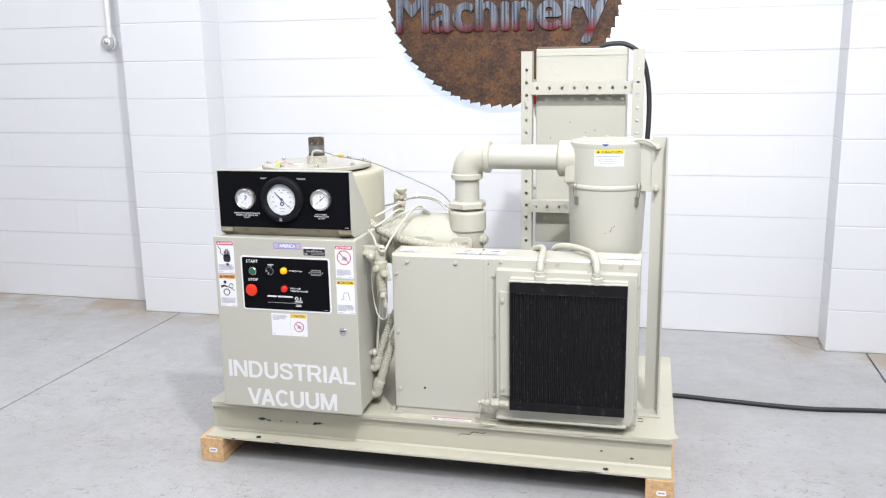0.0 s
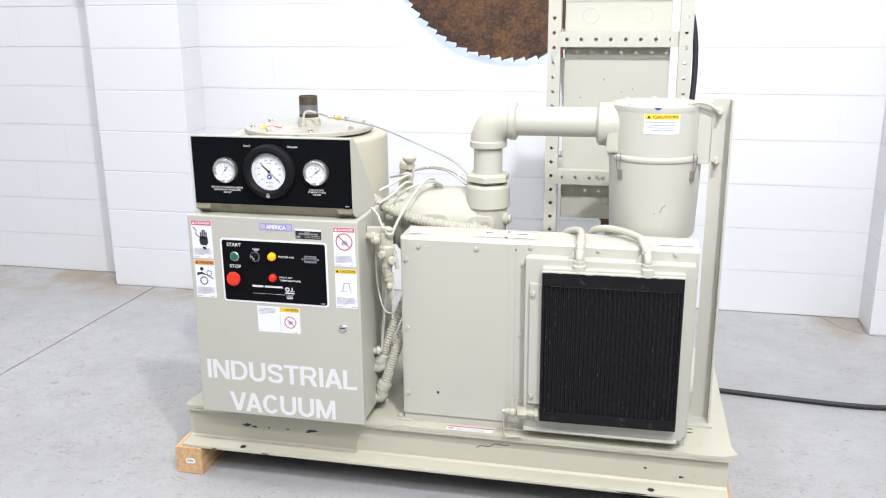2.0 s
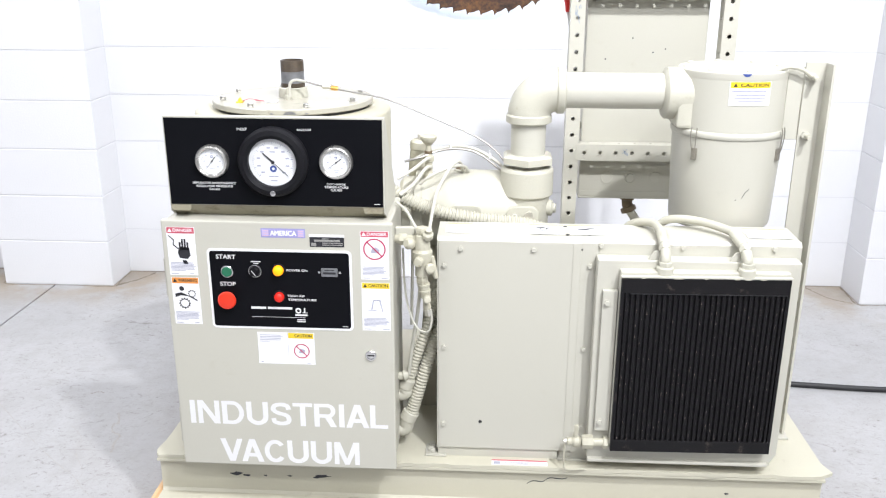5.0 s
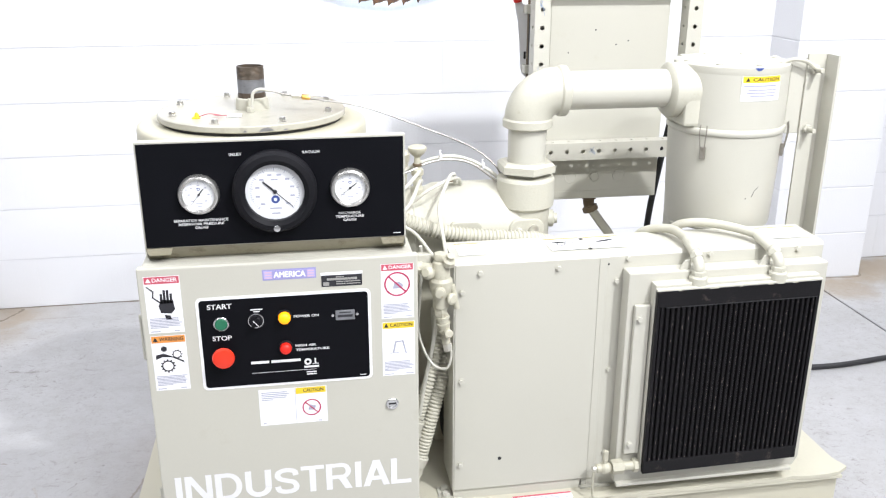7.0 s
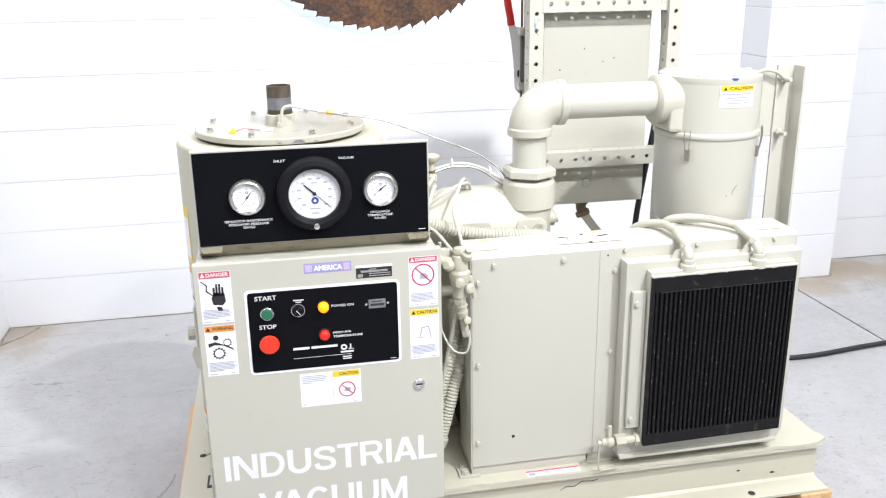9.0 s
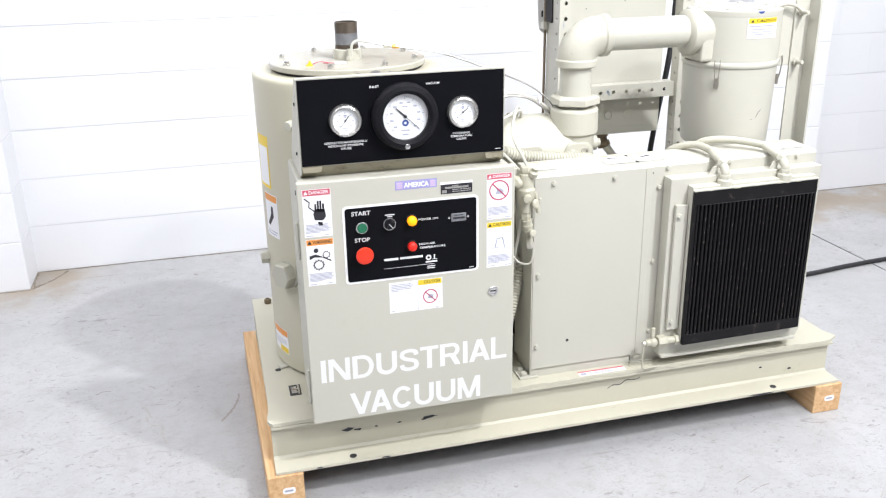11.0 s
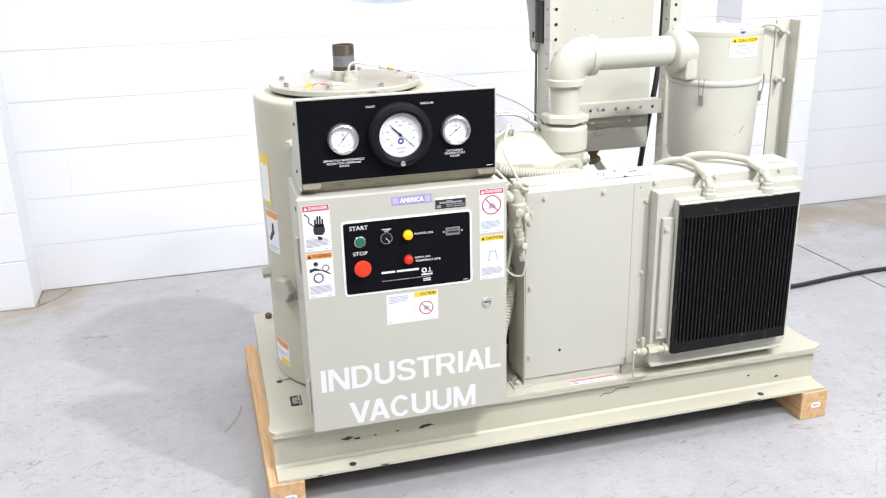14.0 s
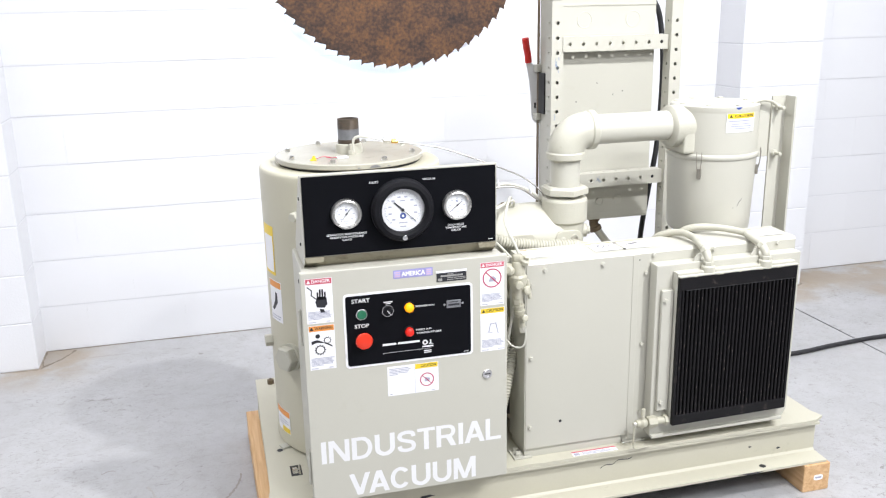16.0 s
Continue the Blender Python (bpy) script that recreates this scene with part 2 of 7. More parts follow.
# ---------------------------------------------------------------- materials
def material(name, colour, rough=0.5, metal=0.0, var=0.06, scale=9.0, fine=120.0, bump=0.05, dirt=None, dirt_amount=0.0, coat=0.0, rough_var=0.08, island=0.0, spec=0.5):
    """Paint, metal, wood and the like: a base colour with broad and fine variation, optional dirt flecks, and fine relief."""
    m = bpy.data.materials.new(name)
    m.use_nodes = True
    t = m.node_tree
    n, l = t.nodes, t.links
    bsdf = n["Principled BSDF"]
    pos = n.new("ShaderNodeTexCoord")
    big, small = n.new("ShaderNodeTexNoise"), n.new("ShaderNodeTexNoise")
    big.inputs["Scale"].default_value, big.inputs["Detail"].default_value = scale, 5
    small.inputs["Scale"].default_value, small.inputs["Detail"].default_value = fine, 3
    for k in (big, small):
        l.new(pos.outputs["Object"], k.inputs["Vector"])
    mix = n.new("ShaderNodeMix")
    mix.data_type = "RGBA"
    dark, light = [c * (1 - var) for c in colour], [min(1, c * (1 + var)) for c in colour]
    mix.inputs["A"].default_value, mix.inputs["B"].default_value = (*dark, 1), (*light, 1)
    blend = n.new("ShaderNodeMath")
    blend.operation = "MULTIPLY_ADD"
    blend.inputs[1].default_value = 0.35
    l.new(small.outputs["Fac"], blend.inputs[0])
    half = n.new("ShaderNodeMath")
    half.operation = "MULTIPLY"
    half.inputs[1].default_value = 0.65
    l.new(big.outputs["Fac"], half.inputs[0])
    l.new(half.outputs[0], blend.inputs[2])
    l.new(blend.outputs[0], mix.inputs["Factor"])
    col = mix.outputs["Result"]
    if island:
        info = n.new("ShaderNodeObjectInfo")
        rnd = n.new("ShaderNodeMapRange")
        rnd.inputs["To Min"].default_value, rnd.inputs["To Max"].default_value = 1 - island, 1 + island
        l.new(info.outputs["Random"], rnd.inputs["Value"])
        sc = n.new("ShaderNodeVectorMath")
        sc.operation = "SCALE"
        l.new(col, sc.inputs[0])
        l.new(rnd.outputs["Result"], sc.inputs["Scale"])
        col = sc.outputs["Vector"]
    if dirt:
        fleck = n.new("ShaderNodeTexNoise")
        fleck.inputs["Scale"].default_value, fleck.inputs["Detail"].default_value, fleck.inputs["Roughness"].default_value = scale * 2.3, 9, 0.7
        l.new(pos.outputs["Object"], fleck.inputs["Vector"])
        ramp = n.new("ShaderNodeMapRange")
        ramp.inputs["From Min"].default_value, ramp.inputs["From Max"].default_value = 0.62 - dirt_amount * 0.2, 0.72
        ramp.inputs["To Max"].default_value = min(1.0, 0.35 + dirt_amount)
        l.new(fleck.outputs["Fac"], ramp.inputs["Value"])
        over = n.new("ShaderNodeMix")
        over.data_type = "RGBA"
        over.inputs["B"].default_value = (*dirt, 1)
        l.new(ramp.outputs["Result"], over.inputs["Factor"])
        l.new(col, over.inputs["A"])
        col = over.outputs["Result"]
    l.new(col, bsdf.inputs["Base Color"])
    rr = n.new("ShaderNodeMapRange")
    rr.inputs["To Min"].default_value, rr.inputs["To Max"].default_value = max(0.02, rough - rough_var), min(1, rough + rough_var)
    l.new(big.outputs["Fac"], rr.inputs["Value"])
    l.new(rr.outputs["Result"], bsdf.inputs["Roughness"])
    bsdf.inputs["Metallic"].default_value = metal
    bsdf.inputs["Coat Weight"].default_value = coat
    bsdf.inputs["Specular IOR Level"].default_value = spec
    if bump:
        b = n.new("ShaderNodeBump")
        b.inputs["Strength"].default_value, b.inputs["Distance"].default_value = bump, 0.002
        l.new(small.outputs["Fac"], b.inputs["Height"])
        l.new(b.outputs["Normal"], bsdf.inputs["Normal"])
    return m


BEIGE = (0.485, 0.474, 0.412)
M_beige = material("beige_machine_enamel", BEIGE, 0.42, var=0.045, scale=5, fine=260, bump=0.06, coat=0.06, dirt=(0.43, 0.41, 0.335), dirt_amount=0.02)
M_tank = material("yellowed_tank_enamel", (0.512, 0.488, 0.378), 0.42, var=0.045, scale=5, fine=260, bump=0.06, coat=0.06, dirt=(0.43, 0.40, 0.31), dirt_amount=0.02)
M_beige_cast = material("beige_painted_casting", (0.47, 0.458, 0.385), 0.46, var=0.07, scale=14, fine=180, bump=0.24, dirt=(0.34, 0.305, 0.215), dirt_amount=0.10)
M_beige_worn = material("worn_beige_skid_paint", (0.505, 0.485, 0.392), 0.5, var=0.06, scale=6, fine=160, bump=0.12, dirt=(0.32, 0.29, 0.22), dirt_amount=0.05)
M_beige_lid = material("oil_stained_beige_lid", (0.42, 0.405, 0.342), 0.24, var=0.12, scale=7, fine=150, bump=0.1, dirt=(0.26, 0.245, 0.21), dirt_amount=0.26)
M_fitting = material("stained_overpainted_fitting", (0.45, 0.432, 0.345), 0.45, var=0.12, scale=26, fine=190, bump=0.25, dirt=(0.20, 0.155, 0.085), dirt_amount=0.30)
# Brown stains, plus the shade below the gauge panel put into the colour.
M_oily_shaded = material("oily_brown_shaded_sheet", (0.30, 0.275, 0.20), 0.4, var=0.25, scale=11, fine=150, bump=0.1, dirt=(0.10, 0.075, 0.04), dirt_amount=0.45)
M_clip = material("dull_spring_wire", (0.33, 0.31, 0.27), 0.35, metal=0.7, var=0.2, scale=60, bump=0.1)
M_beige_hose = material("painted_rubber_hose", (0.455, 0.44, 0.365), 0.6, var=0.08, scale=22, fine=240, bump=0.25, dirt=(0.33, 0.29, 0.2), dirt_amount=0.12)
M_tube = material("painted_small_tubing", (0.50, 0.49, 0.43), 0.4, var=0.08, scale=30, bump=0.1)
M_steel_tube = material("steel_braided_tubing", (0.30, 0.29, 0.27), 0.38, metal=0.8, var=0.1, scale=40, bump=0.2)
M_black_face = material("black_anodised_faceplate", (0.0045, 0.0048, 0.0065), 0.45, var=0.2, scale=9, fine=300, bump=0.03, spec=0.07)
M_black_plastic = material("black_moulded_plastic", (0.010, 0.010, 0.012), 0.5, var=0.2, scale=30, fine=300, bump=0.1, spec=0.10)
M_fin = material("black_cooler_fin_paint", (0.011, 0.0105, 0.0115), 0.45, var=0.35, scale=16, fine=220, bump=0.2, dirt=(0.12, 0.10, 0.085), dirt_amount=0.14, spec=0.12)
M_core = material("dark_cooler_core", (0.006, 0.006, 0.007), 0.8, var=0.3, scale=60, fine=300, bump=0.5)
M_chrome = material("chromed_steel", (0.72, 0.72, 0.72), 0.2, metal=1.0, var=0.05, scale=30, bump=0.02)
M_bezel = material("satin_stainless_bezel", (0.60, 0.59, 0.56), 0.28, metal=0.9, var=0.05, scale=40, bump=0.05)
M_zinc = material("zinc_plated_bolt", (0.62, 0.60, 0.54), 0.4, metal=0.7, var=0.1, scale=60, bump=0.1)
M_dial = material("white_dial_face", (0.74, 0.75, 0.76), 0.35, var=0.02, scale=20, bump=0.0)
M_white = material("white_sticker", (0.80, 0.80, 0.82), 0.4, var=0.03, scale=14, bump=0.02)
M_white_paint = material("white_stencil_paint", (0.74, 0.74, 0.745), 0.5, var=0.06, scale=20, fine=260, bump=0.05)
M_ink = material("black_ink", (0.02, 0.02, 0.025), 0.5, var=0.1, bump=0.0)
M_grey_ink = material("grey_blue_small_print", (0.36, 0.37, 0.46), 0.5, var=0.1, bump=0.0)
M_red_label = material("red_label_band", (0.53, 0.085, 0.125), 0.4, var=0.05, bump=0.0)
M_crimson = material("crimson_prohibition_ring", (0.45, 0.03, 0.10), 0.4, var=0.05, bump=0.0)
M_orange = material("orange_label_band", (0.74, 0.29, 0.06), 0.4, var=0.05, bump=0.0)
M_yellow = material("yellow_label_band", (0.78, 0.56, 0.03), 0.4, var=0.05, bump=0.0)
M_purple = material("violet_blue_label", (0.30, 0.29, 0.55), 0.35, var=0.1, scale=60, bump=0.0)
M_pink = material("pink_label_stripe", (0.62, 0.42, 0.52), 0.4, var=0.1, bump=0.0)
M_scrape = material("dark_concrete_scrape", (0.28, 0.26, 0.24), 0.7, var=0.3, scale=60, bump=0.2)
M_foot = material("brown_wall_foot_dirt", (0.21, 0.175, 0.14), 0.8, var=0.5, scale=30, bump=0.2)
M_crack = material("faint_concrete_crack", (0.37, 0.355, 0.335), 0.7, var=0.3, scale=60, bump=0.2)
M_stub = material("weathered_steel_stub", (0.24, 0.245, 0.26), 0.42, metal=0.55, var=0.45, scale=38, fine=140, bump=0.3, dirt=(0.06, 0.045, 0.035), dirt_amount=0.2)
M_lilac = material("lilac_sticker_field", (0.42, 0.40, 0.70), 0.4, var=0.2, scale=90, bump=0.0)
M_smear = material("faded_blue_marker", (0.24, 0.30, 0.40), 0.5, var=0.3, scale=120, bump=0.0)
M_blue_ink = material("blue_logo_ink", (0.04, 0.07, 0.25), 0.4, var=0.1, bump=0.0)
M_red_button = material("red_mushroom_button", (0.72, 0.035, 0.012), 0.35, var=0.05, scale=20, bump=0.03)
M_green_button = material("green_push_button", (0.015, 0.14, 0.07), 0.35, var=0.1, scale=20, bump=0.03)
M_red_grip = material("red_lever_grip", (0.55, 0.02, 0.015), 0.4, var=0.1, scale=20, bump=0.05)
M_rubber = material("black_cable_rubber", (0.018, 0.018, 0.02), 0.55, var=0.2, scale=30, bump=0.15)
M_dark = material("dark_steel_and_shade", (0.03, 0.03, 0.032), 0.6, metal=0.3, var=0.2, scale=30, bump=0.1)
M_chip = material("chipped_dark_primer", (0.035, 0.037, 0.045), 0.7, var=0.3, scale=50, bump=0.2)
M_galv = material("galvanised_pipe", (0.50, 0.51, 0.53), 0.4, metal=0.7, var=0.15, scale=40, bump=0.2)
M_rust_pipe = material("rusty_pipe_thread", (0.085, 0.066, 0.048), 0.42, metal=0.4, var=0.5, scale=34, fine=200, bump=0.6, dirt=(0.19, 0.11, 0.04), dirt_amount=0.35)
M_brass = material("brass_fitting", (0.62, 0.36, 0.10), 0.35, metal=0.9, var=0.1, scale=40, bump=0.05)
M_brown_fitting = material("brown_conduit_fitting", (0.16, 0.12, 0.075), 0.6, metal=0.3, var=0.3, scale=40, bump=0.3)
M_wall_grey = material("grey_wall_fixture", (0.42, 0.42, 0.42), 0.5, var=0.1, scale=20, bump=0.1)
M_dust = material("rusty_dust", (0.15, 0.125, 0.105), 0.8, var=0.6, scale=90, bump=0.0)
M_paper = material("small_paper_tag", (0.82, 0.82, 0.85), 0.5, var=0.05, bump=0.0)
M_plaster = material("white_painted_plaster", (0.82, 0.82, 0.82), 0.6, var=0.02, scale=3, fine=90, bump=0.15)
# Grey of the unseen walls is set low to reduce light bounced under things.
M_far_wall = material("grey_bounce_cutting_wall", (0.45, 0.45, 0.46), 0.6, var=0.04, scale=3, fine=90, bump=0.15)
M_block = material("white_painted_block", (0.705, 0.71, 0.732), 0.55, var=0.02, scale=4, fine=130, bump=0.30, island=0.006)
M_joint = material("white_painted_mortar", (0.635, 0.64, 0.665), 0.6, var=0.03, scale=6, fine=120, bump=0.3)
M_ceiling = material("pale_grey_ceiling_deck", (0.62, 0.63, 0.65), 0.7, var=0.04, scale=2, bump=0.1)


def wood_material():
    m = material("pale_fir_timber", (0.62, 0.36, 0.17), 0.6, var=0.05, scale=8, bump=0.1)
    t = m.node_tree
    n, l = t.nodes, t.links
    pos = n.new("ShaderNodeTexCoord")
    sc = n.new("ShaderNodeMapping")
    sc.inputs["Scale"].default_value = (1, 0.06, 1)
    l.new(pos.outputs["Object"], sc.inputs["Vector"])
    wave = n.new("ShaderNodeTexNoise")
    wave.inputs["Scale"].default_value, wave.inputs["Detail"].default_value, wave.inputs["Distortion"].default_value = 70, 6, 0.8
    l.new(sc.outputs["Vector"], wave.inputs["Vector"])
    ramp = n.new("ShaderNodeValToRGB")
    ramp.color_ramp.elements[0].position, ramp.color_ramp.elements[0].color = 0.28, (0.50, 0.285, 0.125, 1)
    ramp.color_ramp.elements[1].position, ramp.color_ramp.elements[1].color = 0.65, (0.68, 0.45, 0.245, 1)
    l.new(wave.outputs["Fac"], ramp.inputs["Fac"])
    l.new(ramp.outputs["Color"], n["Principled BSDF"].inputs["Base Color"])
    return m


M_wood = wood_material()


def rust_material():
    m = material("rusted_saw_steel", (0.16, 0.08, 0.04), 0.6, metal=0.35, var=0.3, scale=7, fine=120, bump=0.4)
    t = m.node_tree
    n, l = t.nodes, t.links
    pos = n.new("ShaderNodeTexCoord")
    a, b = n.new("ShaderNodeTexNoise"), n.new("ShaderNodeTexNoise")
    a.inputs["Scale"].default_value, a.inputs["Detail"].default_value, a.inputs["Roughness"].default_value = 4.5, 15, 0.80
    b.inputs["Scale"].default_value, b.inputs["Detail"].default_value = 70, 10
    for k in (a, b):
        l.new(pos.outputs["Object"], k.inputs["Vector"])
    ramp = n.new("ShaderNodeValToRGB")
    e = ramp.color_ramp.elements
    e[0].position, e[0].color = 0.40, (0.020, 0.015, 0.015, 1)
    e[1].position, e[1].color = 0.62, (0.165, 0.078, 0.03, 1)
    mid = e.new(0.50)
    mid.color = (0.068, 0.036, 0.023, 1)
    mul = n.new("ShaderNodeMath")
    mul.operation = "MULTIPLY_ADD"
    mul.inputs[1].default_value = 0.3
    l.new(b.outputs["Fac"], mul.inputs[0])
    s = n.new("ShaderNodeMath")
    s.operation = "MULTIPLY"
    s.inputs[1].default_value = 0.72
    l.new(a.outputs["Fac"], s.inputs[0])
    l.new(s.outputs[0], mul.inputs[2])
    l.new(mul.outputs[0], ramp.inputs["Fac"])
    l.new(ramp.outputs["Color"], n["Principled BSDF"].inputs["Base Color"])
    return m


M_rust = rust_material()


def sign_letter_material():
    """Brushed metal letters, sprayed red towards their feet."""
    m = material("brushed_letter_metal", (0.55, 0.58, 0.64), 0.3, metal=0.8, var=0.2, scale=60, bump=0.3)
    t = m.node_tree
    n, l = t.nodes, t.links
    pos = n.new("ShaderNodeTexCoord")
    sep = n.new("ShaderNodeSeparateXYZ")
    l.new(pos.outputs["Object"], sep.inputs[0])
    rng = n.new("ShaderNodeMapRange")
    rng.inputs["From Min"].default_value, rng.inputs["From Max"].default_value = 1.535, 1.605
    rng.inputs["To Min"].default_value, rng.inputs["To Max"].default_value = 1, 0
    l.new(sep.outputs["Z"], rng.inputs["Value"])
    st = n.new("ShaderNodeMapping")
    st.inputs["Scale"].default_value = (90, 1, 3)
    l.new(pos.outputs["Object"], st.inputs["Vector"])
    streak = n.new("ShaderNodeTexNoise")
    streak.inputs["Scale"].default_value = 1.0
    l.new(st.outputs["Vector"], streak.inputs["Vector"])
    ramp = n.new("ShaderNodeValToRGB")
    ramp.color_ramp.elements[0].position, ramp.color_ramp.elements[0].color = 0.35, (0.06, 0.07, 0.09, 1)
    ramp.color_ramp.elements[1].position, ramp.color_ramp.elements[1].color = 0.66, (0.42, 0.46, 0.54, 1)
    l.new(streak.outputs["Fac"], ramp.inputs["Fac"])
    mix = n.new("ShaderNodeMix")
    mix.data_type = "RGBA"
    mix.inputs["B"].default_value = (0.24, 0.02, 0.022, 1)
    l.new(ramp.outputs["Color"], mix.inputs["A"])
    low = n.new("ShaderNodeMapRange")
    low.inputs["From Min"].default_value, low.inputs["From Max"].default_value = 1.50, 1.535
    l.new(sep.outputs["Z"], low.inputs["Value"])
    band = n.new("ShaderNodeMath")
    band.operation = "MULTIPLY"
    l.new(rng.outputs["Result"], band.inputs[0])
    l.new(low.outputs["Result"], band.inputs[1])
    l.new(band.outputs[0], mix.inputs["Factor"])
    l.new(mix.outputs["Result"], n["Principled BSDF"].inputs["Base Color"])
    return m


M_sign_letter = sign_letter_material()


def lamp_material(name, colour, strength):
    m = bpy.data.materials.new(name)
    m.use_nodes = True
    b = m.node_tree.nodes["Principled BSDF"]
    b.inputs["Base Color"].default_value = (*colour, 1)
    b.inputs["Roughness"].default_value = 0.5
    b.inputs["Emission Color"].default_value = (*colour, 1)
    b.inputs["Emission Strength"].default_value = strength
    return m


M_amber = lamp_material("lit_amber_lens", (1.0, 0.36, 0.0), 0.85)
M_red_lens = lamp_material("lit_red_lens", (0.70, 0.015, 0.006), 0.18)
M_led = lamp_material("cool_white_led_strip", (0.70, 0.85, 1.0), 32)


def concrete_material():
    m = bpy.data.materials.new("worn_concrete_floor")
    m.use_nodes = True
    t = m.node_tree
    n, l = t.nodes, t.links
    bsdf = n["Principled BSDF"]
    pos = n.new("ShaderNodeTexCoord")

    def noise_tex(scale, detail=5, rough=0.5, vec=None, distort=0.0):
        k = n.new("ShaderNodeTexNoise")
        k.inputs["Scale"].default_value, k.inputs["Detail"].default_value = scale, detail
        k.inputs["Roughness"].default_value, k.inputs["Distortion"].default_value = rough, distort
        l.new(vec or pos.outputs["Object"], k.inputs["Vector"])
        return k.outputs["Fac"]

    def ranged(v, a, b, c=0.0, d=1.0):
        k = n.new("ShaderNodeMapRange")
        for key, val in (("From Min", a), ("From Max", b), ("To Min", c), ("To Max", d)):
            k.inputs[key].default_value = val
        l.new(v, k.inputs["Value"])
        return k.outputs["Result"]

    def mixed(fac, a, b):
        k = n.new("ShaderNodeMix")
        k.data_type = "RGBA"
        l.new(fac, k.inputs["Factor"])
        for key, val in (("A", a), ("B", b)):
            if isinstance(val, tuple):
                k.inputs[key].default_value = (*val, 1)
            else:
                l.new(val, k.inputs[key])
        return k.outputs["Result"]

    def times(a, b):
        k = n.new("ShaderNodeMath")
        k.operation = "MULTIPLY"
        l.new(a, k.inputs[0])
        if isinstance(b, float):
            k.inputs[1].default_value = b
        else:
            l.new(b, k.inputs[1])
        return k.outputs[0]

    col = mixed(ranged(noise_tex(0.9, 6, 0.6), 0.3, 0.7), (0.352, 0.352, 0.360), (0.428, 0.428, 0.436))
    col = mixed(ranged(noise_tex(5, 9, 0.75), 0.45, 0.72, 0, 0.45), col, (0.335, 0.328, 0.32))
    col = mixed(ranged(noise_tex(17, 10, 0.8), 0.47, 0.66, 0, 0.5), col, (0.30, 0.289, 0.278))
    col = mixed(ranged(noise_tex(95, 4, 0.7), 0.40, 0.75, 0, 0.16), col, (0.30, 0.30, 0.30))
    # where the floor is worn, it is flecked
    worn = ranged(noise_tex(0.85, 4, 0.55), 0.36, 0.56, 0.15, 1.0)
    # broken dark scuffs of several sizes and ways
    marks = []
    for turn, size, lo, stretch, bend in ((0.5, 8, 0.605, 1.8, 2.4), (-0.9, 14, 0.592, 1.4, 2.2), (1.9, 25, 0.578, 1.5, 1.9), (0.1, 42, 0.572, 1.3, 1.5)):
        st = n.new("ShaderNodeMapping")
        st.inputs["Rotation"].default_value, st.inputs["Scale"].default_value, st.inputs["Location"].default_value = (0, 0, turn), (1, stretch, 1), (turn * 3, size, 0)
        l.new(pos.outputs["Object"], st.inputs["Vector"])
        patch = times(worn, ranged(noise_tex(2.3 + size * 0.05, 6, 0.65, st.outputs["Vector"]), 0.36, 0.56))
        marks.append(times(ranged(noise_tex(size, 9, 0.72, st.outputs["Vector"], bend), lo, lo + 0.05), patch))
    for k, m_out in enumerate(marks):
        col = mixed(times(m_out, (0.90, 0.80, 0.66, 0.46)[k]), col, (0.200, 0.187, 0.172))
    # thin drag scratches: narrow bands of stretched noise, here and there
    for turn, place in ((0.35, 2.0), (-0.55, 7.0), (1.25, 11.0)):
        st = n.new("ShaderNodeMapping")
        st.inputs["Rotation"].default_value, st.inputs["Scale"].default_value, st.inputs["Location"].default_value = (0, 0, turn), (1.1, 26, 1), (place, place * 0.7, 0)
        l.new(pos.outputs["Object"], st.inputs["Vector"])
        line = ranged(noise_tex(1.6, 3, 0.5, st.outputs["Vector"], 0.25), 0.70, 0.715)
        col = mixed(times(times(line, ranged(noise_tex(1.9 + turn * 0.2, 3), 0.52, 0.62)), 0.5), col, (0.26, 0.245, 0.23))
    # fine grit
    grit = times(ranged(noise_tex(110, 7, 0.8), 0.55, 0.61), ranged(noise_tex(4, 6, 0.65), 0.46, 0.60))
    col = mixed(times(grit, 0.42), col, (0.25, 0.235, 0.215))
    # small dark specks and chips
    for size, reach, amount in ((11, 0.06, 0.7), (26, 0.09, 0.35), (60, 0.12, 0.18)):
        vor = n.new("ShaderNodeTexVoronoi")
        vor.inputs["Scale"].default_value = size
        l.new(pos.outputs["Object"], vor.inputs["Vector"])
        speck = times(ranged(vor.outputs["Distance"], 0.03, reach, 1, 0), ranged(noise_tex(3.1 + size * 0.03, 4), 0.48, 0.58))
        col = mixed(times(speck, amount), col, (0.20, 0.19, 0.18))
    # hairline cracks: the edges of warped cells, broken up
    warp = n.new("ShaderNodeMix")
    warp.data_type = "VECTOR"
    warp.inputs["Factor"].default_value = 0.22
    wn = n.new("ShaderNodeTexNoise")
    wn.inputs["Scale"].default_value, wn.inputs["Detail"].default_value = 2.2, 6
    l.new(pos.outputs["Object"], wn.inputs["Vector"])
    l.new(pos.outputs["Object"], warp.inputs["A"])
    l.new(wn.outputs["Color"], warp.inputs["B"])
    cell = n.new("ShaderNodeTexVoronoi")
    cell.feature = "DISTANCE_TO_EDGE"
    cell.inputs["Scale"].default_value = 1.15
    l.new(warp.outputs["Result"], cell.inputs["Vector"])
    crack = times(ranged(cell.outputs["Distance"], 0.0, 0.004, 1, 0), ranged(noise_tex(1.3, 4), 0.50, 0.62))
    col = mixed(times(crack, 0.5), col, (0.27, 0.25, 0.235))
    # brown water stains along the foot of the wall
    sep = n.new("ShaderNodeSeparateXYZ")
    l.new(pos.outputs["Object"], sep.inputs[0])
    off = n.new("ShaderNodeMath")
    off.operation = "SUBTRACT"
